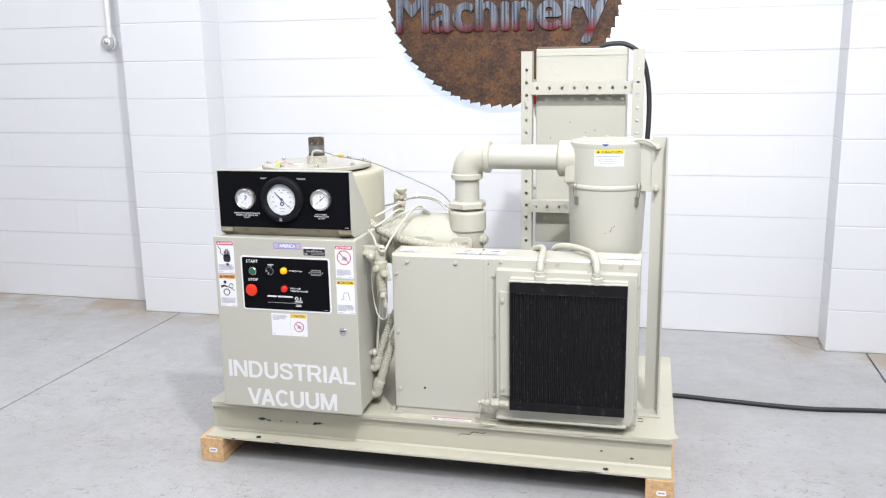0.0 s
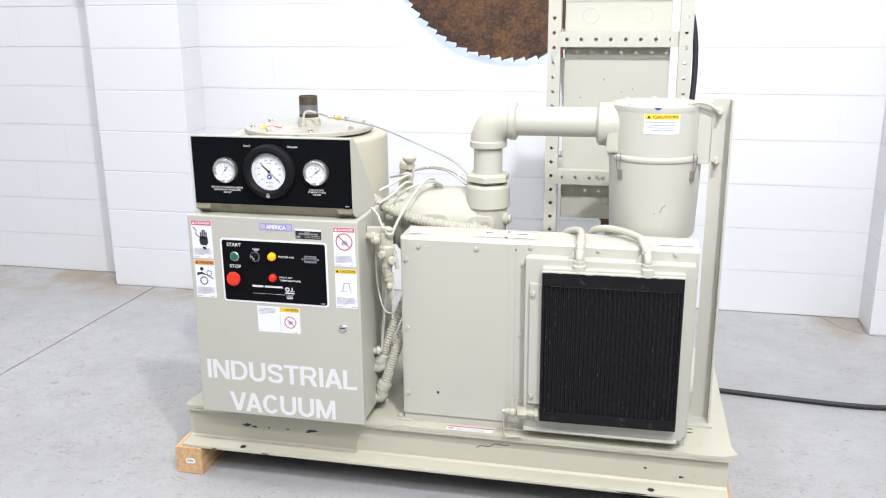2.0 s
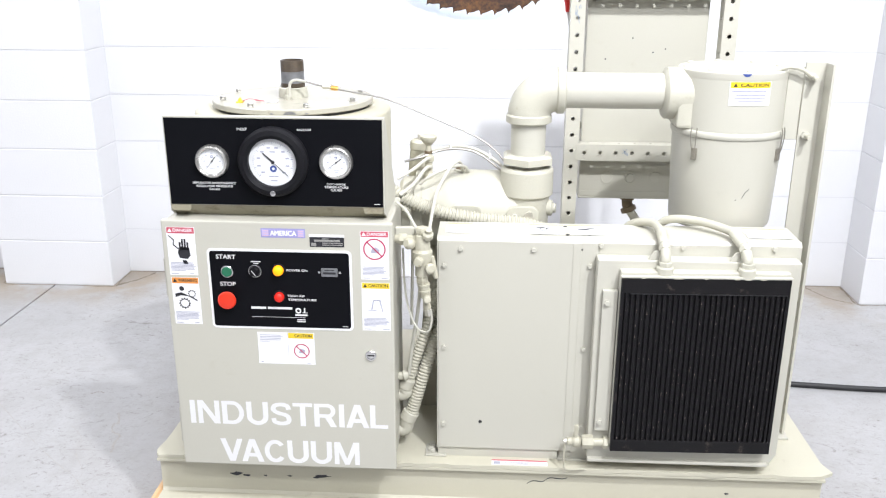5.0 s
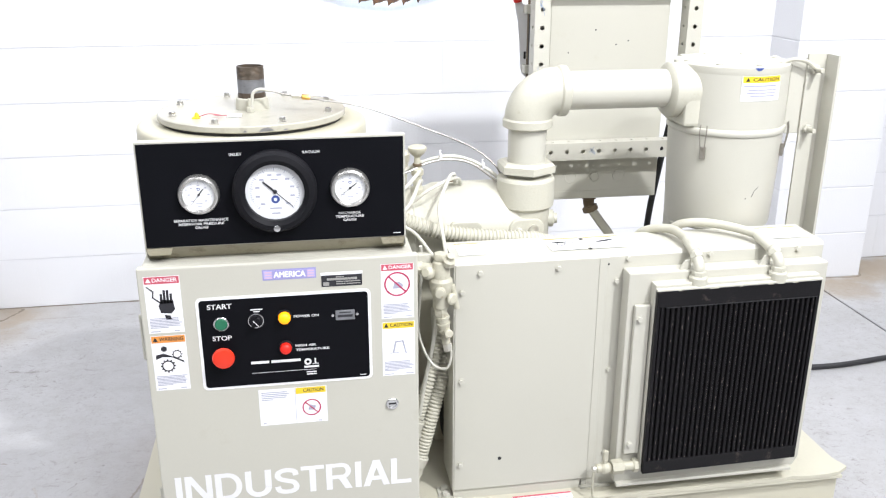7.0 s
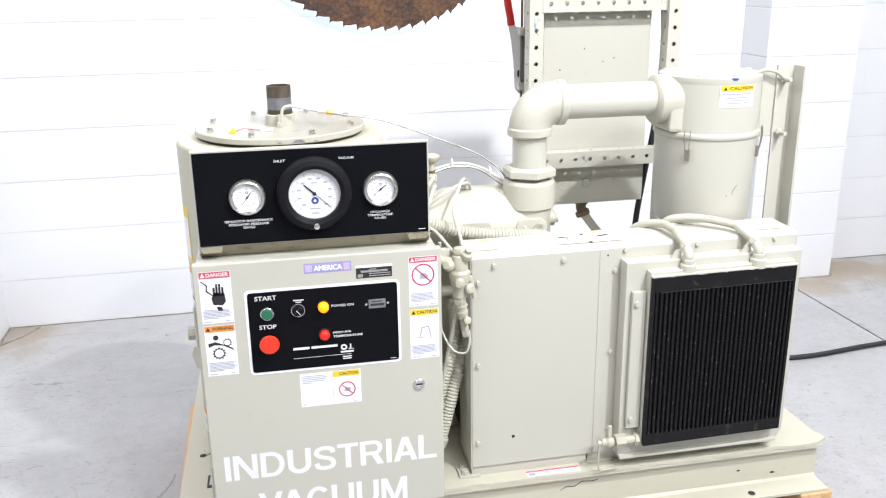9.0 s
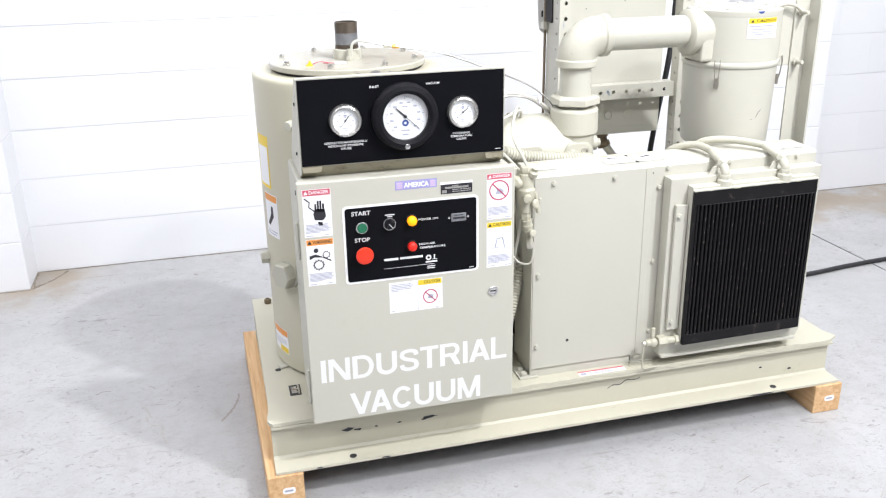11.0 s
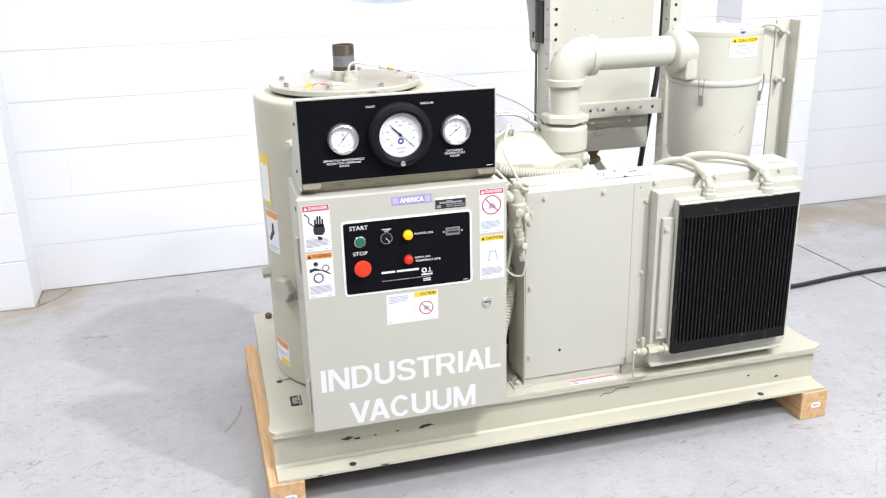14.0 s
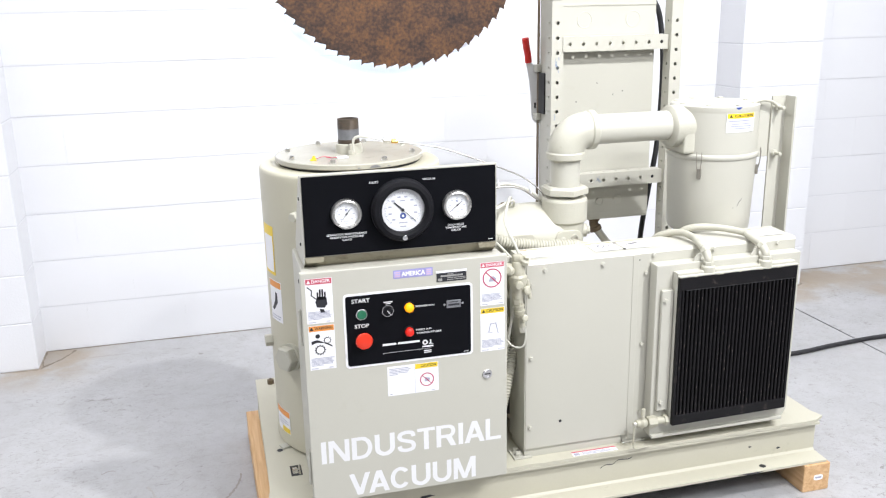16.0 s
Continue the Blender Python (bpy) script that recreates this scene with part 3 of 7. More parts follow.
    off.inputs[1].default_value = 0.66
    l.new(sep.outputs["X"], off.inputs[0])
    far = n.new("ShaderNodeMath")
    far.operation = "ABSOLUTE"
    l.new(off.outputs[0], far.inputs[0])
    foot = times(times(ranged(sep.outputs["Y"], 1.42, 1.68), ranged(far.outputs[0], 1.25, 1.60)), ranged(noise_tex(3.2, 8, 0.65), 0.43, 0.55))
    col = mixed(times(foot, 0.85), col, (0.30, 0.25, 0.19))
    # brown dirt washed out of the corners beside the pilasters
    edge = noise_tex(9, 7, 0.65)
    for cx, cy, reach in ((-0.90, 1.82, 0.13), (2.16, 1.80, 0.14), (2.53, 1.565, 0.13), (2.71, 1.68, 0.10), (2.78, 1.80, 0.09), (-1.76, 1.80, 0.14), (-1.52, 1.74, 0.10), (3.02, 1.47, 0.10)):
        gap = n.new("ShaderNodeVectorMath")
        gap.operation = "DISTANCE"
        gap.inputs[1].default_value = (cx, cy, 0)
        l.new(pos.outputs["Object"], gap.inputs[0])
        rough_gap = n.new("ShaderNodeMath")
        rough_gap.operation = "MULTIPLY_ADD"
        rough_gap.inputs[1].default_value = -0.16
        l.new(edge, rough_gap.inputs[0])
        l.new(gap.outputs["Value"], rough_gap.inputs[2])
        col = mixed(times(ranged(rough_gap.outputs[0], reach - 0.13, reach - 0.06, 1, 0), 0.62), col, (0.30, 0.245, 0.18))
    l.new(col, bsdf.inputs["Base Color"])
    l.new(ranged(noise_tex(5, 6), 0.3, 0.7, 0.38, 0.62), bsdf.inputs["Roughness"])
    b = n.new("ShaderNodeBump")
    b.inputs["Strength"].default_value, b.inputs["Distance"].default_value = 0.25, 0.003
    l.new(noise_tex(60, 8, 0.6), b.inputs["Height"])
    l.new(b.outputs["Normal"], bsdf.inputs["Normal"])
    return m


M_floor = concrete_material()

# ---------------------------------------------------------------- the hall
WALL = 1.90
floor = part("floor", box(-6.0, 8.0, -8.0, WALL + 0.2, -0.2, -0.03), M_dark, None, "pale worn concrete floor cast in wide slabs", kind="structure")
tagged(floor, category="floor")
wall_north = part("wall_north", box(-6.0, 8.0, WALL + 0.0022, WALL + 0.2, -0.03, 5.0), M_joint, None, "white painted concrete block wall behind the machine", kind="structure")
tagged(wall_north, category="wall")
# Unseen walls that close the hall, greyed to cut bounced light.
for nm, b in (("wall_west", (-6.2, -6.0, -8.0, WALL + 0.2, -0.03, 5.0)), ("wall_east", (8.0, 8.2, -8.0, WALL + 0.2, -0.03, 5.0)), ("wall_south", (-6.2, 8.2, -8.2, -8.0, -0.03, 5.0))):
    tagged(part(nm, box(*b), M_far_wall, None, "unseen wall closing the hall, greyed to cut bounced light", kind="structure"), category="wall")
tagged(part("ceiling", box(-6.2, 8.2, -8.2, WALL + 0.2, 5.0, 5.2), M_ceiling, None, "pale grey ceiling of the hall", kind="structure"), category="ceiling")

# pilasters, one block wide
PILASTERS = ((-1.446, -0.958, 1.705), (2.248, 2.68, 1.690))
pilaster_obs = []
for x0, x1, y0 in PILASTERS:
    ob = part("pilaster", box(x0 + 0.0018, x1 - 0.0018, y0 + 0.0018, WALL + 0.01, -0.03, 5.0), M_joint, None, "white painted block pilaster standing out from the wall", kind="structure")
    tagged(ob, category="pilaster")
    pilaster_obs.append(ob)

# ---------------------------------------------------------------- skid and timbers
DECK = 0.207
skid = thing("skid_base", "beige painted steel skid of outward-facing channels, chipped, on two timbers", "skid base", (0.69, 0.43, 0.09))


def wavy_plate():
    """Deck plate whose flame-cut front edge wanders a little."""
    rng = random.Random(5)
    pts = []
    n = 70
    for i in range(n + 1):
        x = -0.113 + 1.610 * i / n
        jag = 0.0016 * math.sin(i * 0.9) + rng.uniform(-0.0022, 0.0022)
        if i / n > 0.72:
            jag += rng.uniform(-0.004, 0.002)
        pts.append((x, 0.040 + jag))
    pts += [(1.530, 0.060), (1.516, 0.10), (1.508, 0.845), (-0.112, 0.845), (-0.117, 0.15), (-0.119, 0.11), (-0.124, 0.080), (-0.125, 0.064), (-0.121, 0.050)]
    return prism(pts, "xy", DECK - 0.009, DECK)


part("deck_plate", wavy_plate(), M_beige_worn, skid)


def channel_x(y_toe, y_web, x0, x1):
    """A channel along x whose flanges point towards y_toe."""
    s = 1 if y_web > y_toe else -1
    w, fl = 0.007 * s, 0.0085
    z0, z1 = 0.0895, DECK - 0.010
    poly = [(y_toe, z0), (y_toe, z0 + fl * 0.8), (y_web - 0.006 * s, z0 + fl), (y_web, z0 + fl + 0.006), (y_web, z1 - fl - 0.006), (y_web - 0.006 * s, z1 - fl), (y_toe + 0.046 * s, z1 - fl * 0.8), (y_toe + 0.046 * s, z1),
            (y_web + w, z1), (y_web + w, z0)]
    return prism(poly, "yz", x0, x1)


part("front_channel", channel_x(-0.006, 0.058, -0.118, 1.508), M_beige_worn, skid)
part("rear_channel", channel_x(0.845, 0.79, -0.112, 1.508), M_beige_worn, skid)
for cx in (-0.108, 1.494):
    part("end_plate", box(cx - 0.003, cx + 0.003, 0.066, 0.785, 0.0895, DECK - 0.010), M_beige_worn, skid)
# Added dark sheet, soaks up bounced light so the skid's underside stays black.
part("underside_shade_sheet", box(-0.104, 1.490, 0.072, 0.78, 0.0905, 0.0925), M_dark, skid, "added dark sheet that deepens the shade under the skid")
for cx in (0.078, 1.302):
    part("flange_hole", lathe([(0.009, 0), (0.0095, 0.0007)], (cx, 0.014, 0.0974), (0, 0, 1), 18), M_dark, skid, "dark bolt hole in the lower flange")


def chip(pts, put, h, name="paint_chip"):
    bm = bmesh.new()
    flat_shape(bm, pts, put, h)
    return part(name, bm, M_chip, skid, "dark chip in the paint")


web = on_front(0.058)
for cx, cz, w, hgt, seed in ((0.076, 0.150, 0.034, 0.010, 1), (0.100, 0.146, 0.024, 0.007, 8), (0.148, 0.147, 0.010, 0.005, 9), (0.292, 0.150, 0.040, 0.009, 2), (0.276, 0.146, 0.014, 0.007, 10), (0.21, 0.148, 0.014, 0.004, 3), (1.285, 0.140, 0.014, 0.005, 4), (1.383, 0.122, 0.014, 0.007, 6)):
    rng = random.Random(seed)
    w, hgt = w * 1.25, hgt * 1.35
    pts = [(cx + w / 2 * math.cos(a) * rng.uniform(0.5, 1), cz + hgt / 2 * math.sin(a) * rng.uniform(0.4, 1)) for a in [2 * math.pi * i / 11 for i in range(11)]]
    chip(pts, web, 0.0006)
scr = bmesh.new()
line = spline([(0.80, 0, 0.150), (0.815, 0, 0.158), (0.838, 0, 0.157), (0.855, 0, 0.168), (0.885, 0, 0.166), (0.898, 0, 0.170)], 5)
for a, b in zip(line, line[1:]):
    flat_shape(scr, [(a.x, a.z - 0.0012), (b.x, b.z - 0.0012), (b.x, b.z + 0.0012), (a.x, a.z + 0.0012)], web, 0.0006)
part("paint_scratch", scr, M_chip, skid, "dark scratch in the paint")
for cx, w in ((1.25, 0.10), (0.16, 0.03), (-0.01, 0.02)):
    rng = random.Random(int(w * 1000))
    pts = [(cx + w / 2 * math.cos(a) * rng.uniform(0.7, 1), 0.0925 + 0.0026 * math.sin(a) * rng.uniform(0.5, 1)) for a in [2 * math.pi * i / 14 for i in range(14)]]
    chip(pts, on_front(-0.006), 0.0005)
# bolts, a hole and a plate on the deck
part("deck_stud", lathe([(0.011, 0), (0.011, 0.014), (0.008, 0.016), (0.005, 0.016), (0.005, 0.004)], (-0.064, 0.80, DECK), (0, 0, 1), 16), M_brown_fitting, skid, "short brown threaded socket")
for bx, by in ((-0.060, 0.828), (-0.074, 0.325)):
    part("deck_hole", lathe([(0.008, 0), (0.0085, 0.0007)], (bx, by, DECK), (0, 0, 1), 14), M_dark, skid, "dark bolt hole in the deck")
plate = part("rating_plate", box(-0.056, -0.026, 0.170, 0.225, DECK, DECK + 0.0012), M_ink, skid, "small black and silver rating plate")
pb = bmesh.new()
for i in range(4):
    strip_rect(pb, -0.051, -0.033 - 0.004 * (i % 2), 0.180 + i * 0.009, 0.188 + i * 0.009, on_top(DECK + 0.0012), 0.0004)
strip_rect(pb, -0.0345, -0.0295, 0.172, 0.223, on_top(DECK + 0.0012), 0.0005)
part("plate_print", pb, M_bezel, plate)

for bx0, bx1 in ((-0.141, -0.052), (1.429, 1.518)):
    timber = thing("timber_block", "square pale fir timber lying under the steel skid", "timber block", ((bx0 + bx1) / 2, 0.42, 0), group="timbers under the skid")
    bm = box(bx0, bx1, -0.012, 0.858, 0.0, 0.0885, 0.0025)
    for v in bm.verts:
        if v.co.y > 0.4 and bx0 < 0:
            v.co.x -= 0.011
    part("beam", bm, M_wood, timber)
    tag_x = (bx0 + bx1) / 2 + 0.006
    tag = bmesh.new()
    flat_shape(tag, round_rect(tag_x - 0.016, tag_x + 0.016, 0.036, 0.053, 0.007), on_front(-0.012), 0.0006, 0.0006)
    tg = part("paper_tag", tag, M_paper, timber, "small white paper tag stapled to the end grain")
    tp = bmesh.new()
    strip_rect(tp, tag_x - 0.011, tag_x + 0.010, 0.042, 0.0475, on_front(-0.0126), 0.0004)
    part("tag_print", tp, M_grey_ink, tg)

# ---------------------------------------------------------------- control cabinet
FRONT = -0.033
cab = thing("control_cabinet", "beige sheet-steel control cabinet with stickers, buttons and white lettering", "control cabinet", (0.235, 0.09, DECK))
part("body", box(-0.012, 0.482, -0.012, 0.200, 0.236, 0.836, 0.004), M_beige, cab)
bm = box(-0.018, 0.488, FRONT, -0.014, 0.234, 0.838, 0.003)
door = part("door", bm, M_beige, cab)
gm = box(-0.008, 0.478, -0.0145, -0.0115, 0.243, 0.829)
part("door_gasket", gm, M_dark, door, "dark seal round the cabinet door")
for rail_x in (0.03, 0.40):
    part("mounting_foot", box(rail_x, rail_x + 0.05, 0.045, 0.19, DECK, 0.238, 0.002), M_beige, cab)
for hz in (0.70, 0.33):
    hb = rod((-0.021, -0.018, hz - 0.045), (-0.021, -0.018, hz + 0.045), 0.004, 12, 0.001)
    box(-0.0205, -0.0115, -0.016, 0.004, hz - 0.040, hz + 0.040, 0, hb)
    part("hinge", hb, M_beige, cab)
part("door_screw", rod((-0.012, 0.03, 0.80), (-0.0155, 0.03, 0.80), 0.006, 12, 0.001), M_dark, cab, "dark screw in the cabinet side")
# quarter-turn lock
lk = lathe([(0.0125, 0), (0.0125, 0.003), (0.011, 0.0045), (0.0085, 0.0045), (0.0085, 0.002)], (0.435, FRONT, 0.529), (0, -1, 0), 28)
lock = part("door_lock", lk, M_chrome, cab, "round chrome quarter-turn lock")
part("lock_slot", box(0.4275, 0.4425, FRONT - 0.0028, FRONT - 0.0022, 0.5275, 0.5305), M_dark, lock)

# stencilled lettering
part("lettering", stencil("INDUSTRIAL", 0.007, 0.471, 0.343, 0.403, on_front(FRONT), 0.0003), M_white_paint, door, "white stencilled word INDUSTRIAL")
part("lettering", stencil("VACUUM", 0.072, 0.402, 0.244, 0.304, on_front(FRONT), 0.0003), M_white_paint, door, "white stencilled word VACUUM")


def label_board(parent, u0, u1, v0, v1, put, head_mat, head_text, text_mat, bars, label, head=0.15, n=1, h=0.0):
    """A warning sticker: a white board, a coloured band with its word, and bars for small print."""
    bm = bmesh.new()
    strip_rect(bm, u0, u1, v0, v1, put, h + 0.0004, n)
    board = part("warning_sticker", bm, M_white, parent, label)
    w, t = u1 - u0, v1 - v0
    if head_text:
        bm = bmesh.new()
        strip_rect(bm, u0 + w * 0.02, u1 - w * 0.02, v1 - t * head, v1 - t * 0.008, put, h + 0.0008, n)
        part("band", bm, head_mat, board)
        mark = bmesh.new()
        cz, s = v1 - t * head * 0.5, t * head * 0.30
        cu = u0 + w * 0.13
        flat_shape(mark, [(cu - s * 1.1, cz - s), (cu + s * 1.1, cz - s), (cu, cz + s)], put, h + 0.0011)
        part("alert_mark", mark, text_mat, board)
        part("word", letters(head_text, u0 + w * 0.24, u1 - w * 0.07, cz - t * head * 0.27, cz + t * head * 0.27, put, h + 0.0010, bold=0.02, thick=0), text_mat, board)
    if bars:
        bm = bmesh.new()
        rng = random.Random(int((u0 + 3) * 9173 + v0 * 3371))
        for a, b, c, hh in bars:
            strip_rect(bm, u0 + w * a, u0 + w * (b - rng.uniform(0, 0.12)), v0 + t * c, v0 + t * (c + hh), put, h + 0.0008, n)
        part("small_print", bm, M_grey_ink, board, kind="stuff")
    return board


def gear(bm, cx, cz, r, put, h, teeth=10):
    ring_shape(bm, cx, cz, r * 0.72, r * 0.88, put, h, 24)
    for i in range(teeth):
        a = 2 * math.pi * i / teeth
        c, s = math.cos(a), math.sin(a)
        q = [(r * 0.86, -r * 0.13), (r * 1.08, -r * 0.10), (r * 1.08, r * 0.10), (r * 0.86, r * 0.13)]
        flat_shape(bm, [(cx + x * c - y * s, cz + x * s + y * c) for x, y in q], put, h)


PRINT = [(0.06, 0.95, 0.255, 0.013), (0.06, 0.9, 0.228, 0.013), (0.06, 0.95, 0.201, 0.013), (0.06, 0.98, 0.174, 0.013), (0.06, 0.93, 0.147, 0.013), (0.06, 0.96, 0.120, 0.013), (0.06, 0.6, 0.093, 0.013), (0.06, 0.35, 0.025, 0.015), (0.72, 0.98, 0.025, 0.015)]
fp = on_front(FRONT)
b1 = label_board(cab, -0.007, 0.056, 0.712, 0.823, fp, M_red_label, "DANGER", M_white, PRINT, "white sticker with a red DANGER band and a shock pictogram", head=0.13)
bm = bmesh.new()
flat_shape(bm, [(0.018, 0.752), (0.036, 0.750), (0.043, 0.758), (0.041, 0.776), (0.022, 0.778), (0.015, 0.766)], fp, 0.0008)
for i, (bx, top) in enumerate(((0.0205, 0.789), (0.0262, 0.796), (0.0319, 0.796), (0.0376, 0.789))):
    flat_shape(bm, [(bx - 0.0021, 0.770), (bx + 0.0021, 0.770), (bx + 0.0026, top), (bx - 0.0016, top)], fp, 0.0008)
flat_shape(bm, [(0.024, 0.748), (0.034, 0.746), (0.036, 0.738), (0.026, 0.739)], fp, 0.0008)
for a, b in (((-0.003, 0.803), (0.008, 0.794)), ((0.008, 0.794), (0.006, 0.782)), ((0.006, 0.782), (0.019, 0.772))):
    flat_shape(bm, [(a[0] - 0.0012, a[1]), (a[0] + 0.0012, a[1] + 0.0012), (b[0] + 0.0014, b[1]), (b[0] - 0.0012, b[1] - 0.0012)], fp, 0.0008)
part("pictogram", bm, M_ink, b1, "black shock pictogram")
b2 = label_board(cab, -0.006, 0.056, 0.595, 0.707, fp, M_orange, "WARNING", M_ink, PRINT, "white sticker with an orange WARNING band and a gear pictogram", head=0.13)
bm = bmesh.new()
gear(bm, 0.020, 0.645, 0.0125, fp, 0.0008, 12)
gear(bm, 0.038, 0.668, 0.0088, fp, 0.0008, 10)
flat_shape(bm, [(0.000, 0.668), (0.014, 0.671), (0.034, 0.660), (0.050, 0.650), (0.048, 0.655), (0.030, 0.662), (0.012, 0.664), (0.000, 0.659)], fp, 0.0008)
flat_shape(bm, disc(0.0155, 0.680, 0.0055, 14), fp, 0.0008)
part("pictogram", bm, M_ink, b2, "black gear pictogram")
b3 = label_board(cab, 0.418, 0.480, 0.711, 0.822, fp, M_red_label, "DANGER", M_white, PRINT, "white sticker with a red DANGER band and a prohibition ring", head=0.12)
bm = bmesh.new()
ring_shape(bm, 0.4485, 0.781, 0.0215, 0.0245, fp, 0.0008, 32)
flat_shape(bm, [(0.4320, 0.7955), (0.4340, 0.7975), (0.4650, 0.7665), (0.4630, 0.7645)], fp, 0.0010)
part("prohibition_ring", bm, M_crimson, b3, "crimson ring with a slash")
bm = bmesh.new()
flat_shape(bm, [(0.440, 0.772), (0.458, 0.772), (0.460, 0.779), (0.452, 0.786), (0.443, 0.783)], fp, 0.0006)
part("pictogram", bm, M_grey_ink, b3)
b4 = label_board(cab, 0.418, 0.481, 0.590, 0.704, fp, M_yellow, "CAUTION", M_ink, PRINT, "white sticker with a yellow CAUTION band and a lifting pictogram", head=0.12)
bm = bmesh.new()
for q in ([(0.438, 0.640), (0.441, 0.640), (0.445, 0.662), (0.443, 0.663)], [(0.443, 0.660), (0.458, 0.662), (0.458, 0.664), (0.443, 0.663)], [(0.456, 0.664), (0.459, 0.664), (0.465, 0.636), (0.463, 0.636)], [(0.432, 0.638), (0.450, 0.638), (0.450, 0.6395), (0.432, 0.6395)]):
    flat_shape(bm, q, fp, 0.0008)
part("pictogram", bm, M_grey_ink, b4)
b5 = label_board(cab, 0.179, 0.308, 0.502, 0.580, fp, M_yellow, "", M_ink, [(0.04, 0.52, 0.90, 0.02), (0.04, 0.50, 0.85, 0.02), (0.04, 0.52, 0.80, 0.02), (0.04, 0.50, 0.75, 0.02), (0.04, 0.3, 0.70, 0.02), (0.04, 0.16, 0.05, 0.025), (0.86, 0.98, 0.03, 0.02)], "wide white sticker with a yellow CAUTION corner")
bm = bmesh.new()
strip_rect(bm, 0.249, 0.306, 0.566, 0.579, fp, 0.0008)
part("band", bm, M_yellow, b5)
part("word", letters("CAUTION", 0.263, 0.302, 0.5690, 0.5765, fp, 0.0010, bold=0.02, thick=0), M_ink, b5)
bm = bmesh.new()
ring_shape(bm, 0.278, 0.535, 0.0155, 0.018, fp, 0.0008, 28)
flat_shape(bm, [(0.2660, 0.5455), (0.2675, 0.5470), (0.2900, 0.5245), (0.2885, 0.5230)], fp, 0.0010)
part("prohibition_ring", bm, M_crimson, b5, "crimson ring with a slash")
bm = bmesh.new()
flat_shape(bm, [(0.271, 0.530), (0.284, 0.529), (0.286, 0.538), (0.275, 0.541)], fp, 0.0006)
strip_rect(bm, 0.2475, 0.2482, 0.503, 0.579, fp, 0.0008)
part("pictogram", bm, M_grey_ink, b5)

# flag-coloured sticker and name plate above the control panel
bm = bmesh.new()
strip_rect(bm, 0.202, 0.299, 0.803, 0.824, fp, 0.0004)
am = part("flag_sticker", bm, M_purple, cab, "violet and pink sticker lettered AMERICA")
bm = bmesh.new()
strip_rect(bm, 0.2045, 0.2965, 0.8055, 0.8215, fp, 0.0006)
part("sticker_field", bm, M_lilac, am)
bm = bmesh.new()
strip_rect(bm, 0.219, 0.283, 0.8062, 0.8208, fp, 0.0009)
part("sticker_band", bm, M_purple, am)
bm = bmesh.new()
for i in range(3):
    strip_rect(bm, 0.206, 0.295, 0.8065 + i * 0.0052, 0.8092 + i * 0.0052, fp, 0.0008)
part("stripe", bm, M_pink, am)
part("word", letters("AMERICA", 0.222, 0.280, 0.8075, 0.8195, fp, 0.0010, thick=0, fat=0.05), M_white, am)
bm = bmesh.new()
strip_rect(bm, 0.308, 0.383, 0.784, 0.811, fp, 0.0006)
npl = part("name_plate", bm, M_ink, cab, "small black name plate with silver bars")
bm = bmesh.new()
strip_rect(bm, 0.307, 0.384, 0.8065, 0.8125, fp, 0.0010)
part("plate_edge", bm, M_white, npl, "white edge strip")
bm = bmesh.new()
for a, b, c, d in ((0.335, 0.350, 0.8015, 0.8035), (0.318, 0.374, 0.796, 0.8005), (0.311, 0.322, 0.786, 0.793), (0.335, 0.380, 0.7875, 0.7895), (0.335, 0.380, 0.792, 0.794)):
    strip_rect(bm, a, b, c, d, fp, 0.0009)
part("plate_print", bm, M_bezel, npl)

# control panel with its buttons
cp = FRONT - 0.001
bm = prism(round_rect(0.079, 0.398, 0.588, 0.776, 0.010), "xz", FRONT + 0.001, cp)
part("panel_border", bm, M_white, cab, "white border round the control panel")
bm = prism(round_rect(0.0845, 0.3925, 0.5935, 0.7705, 0.006), "xz", FRONT + 0.001, cp - 0.0008)
panel = part("control_panel", bm, M_black_face, cab, "black control panel with white print")
pf = on_front(cp - 0.0008)
for body, a, b, c, d in (("START", 0.099, 0.143, 0.7525, 0.7625), ("STOP", 0.104, 0.139, 0.6895, 0.6990), ("POWER ON", 0.254, 0.300, 0.7265, 0.7315), ("HIGH AIR", 0.254, 0.2925, 0.6665, 0.6715), ("TEMPERATURE", 0.254, 0.317, 0.6575, 0.6625)):
    part("panel_word", letters(body, a, b, c, d, pf, 0.0002, bold=0.018, thick=0), M_white_paint, panel)
bm = bmesh.new()
for a, b, c, d in ((0.170, 0.2035, 0.6365, 0.6420), (0.2075, 0.262, 0.6365, 0.6420), (0.170, 0.291, 0.6172, 0.6180), (0.272, 0.291, 0.6110, 0.6135), (0.272, 0.291, 0.6065, 0.6090), (0.176, 0.198, 0.7465, 0.7490), (0.181, 0.193, 0.7425, 0.7445), (0.374, 0.386, 0.5975, 0.5990)):
    bm = bmesh.new()
    strip_rect(bm, a, b, c, d, pf, 0.0003)
    part("panel_print", bm, M_white_paint, panel, "row of unreadable white print")
bm = bmesh.new()
strip_rect(bm, 0.268, 0.296, 0.6215, 0.6255, pf, 0.0003)
ring_shape(bm, 0.2755, 0.6340, 0.0032, 0.0068, pf, 0.0003, 20)
strip_rect(bm, 0.284, 0.296, 0.6285, 0.6300, pf, 0.0003)
strip_rect(bm, 0.288, 0.291, 0.6285, 0.6405, pf, 0.0003)
part("maker_mark", bm, M_white_paint, panel)


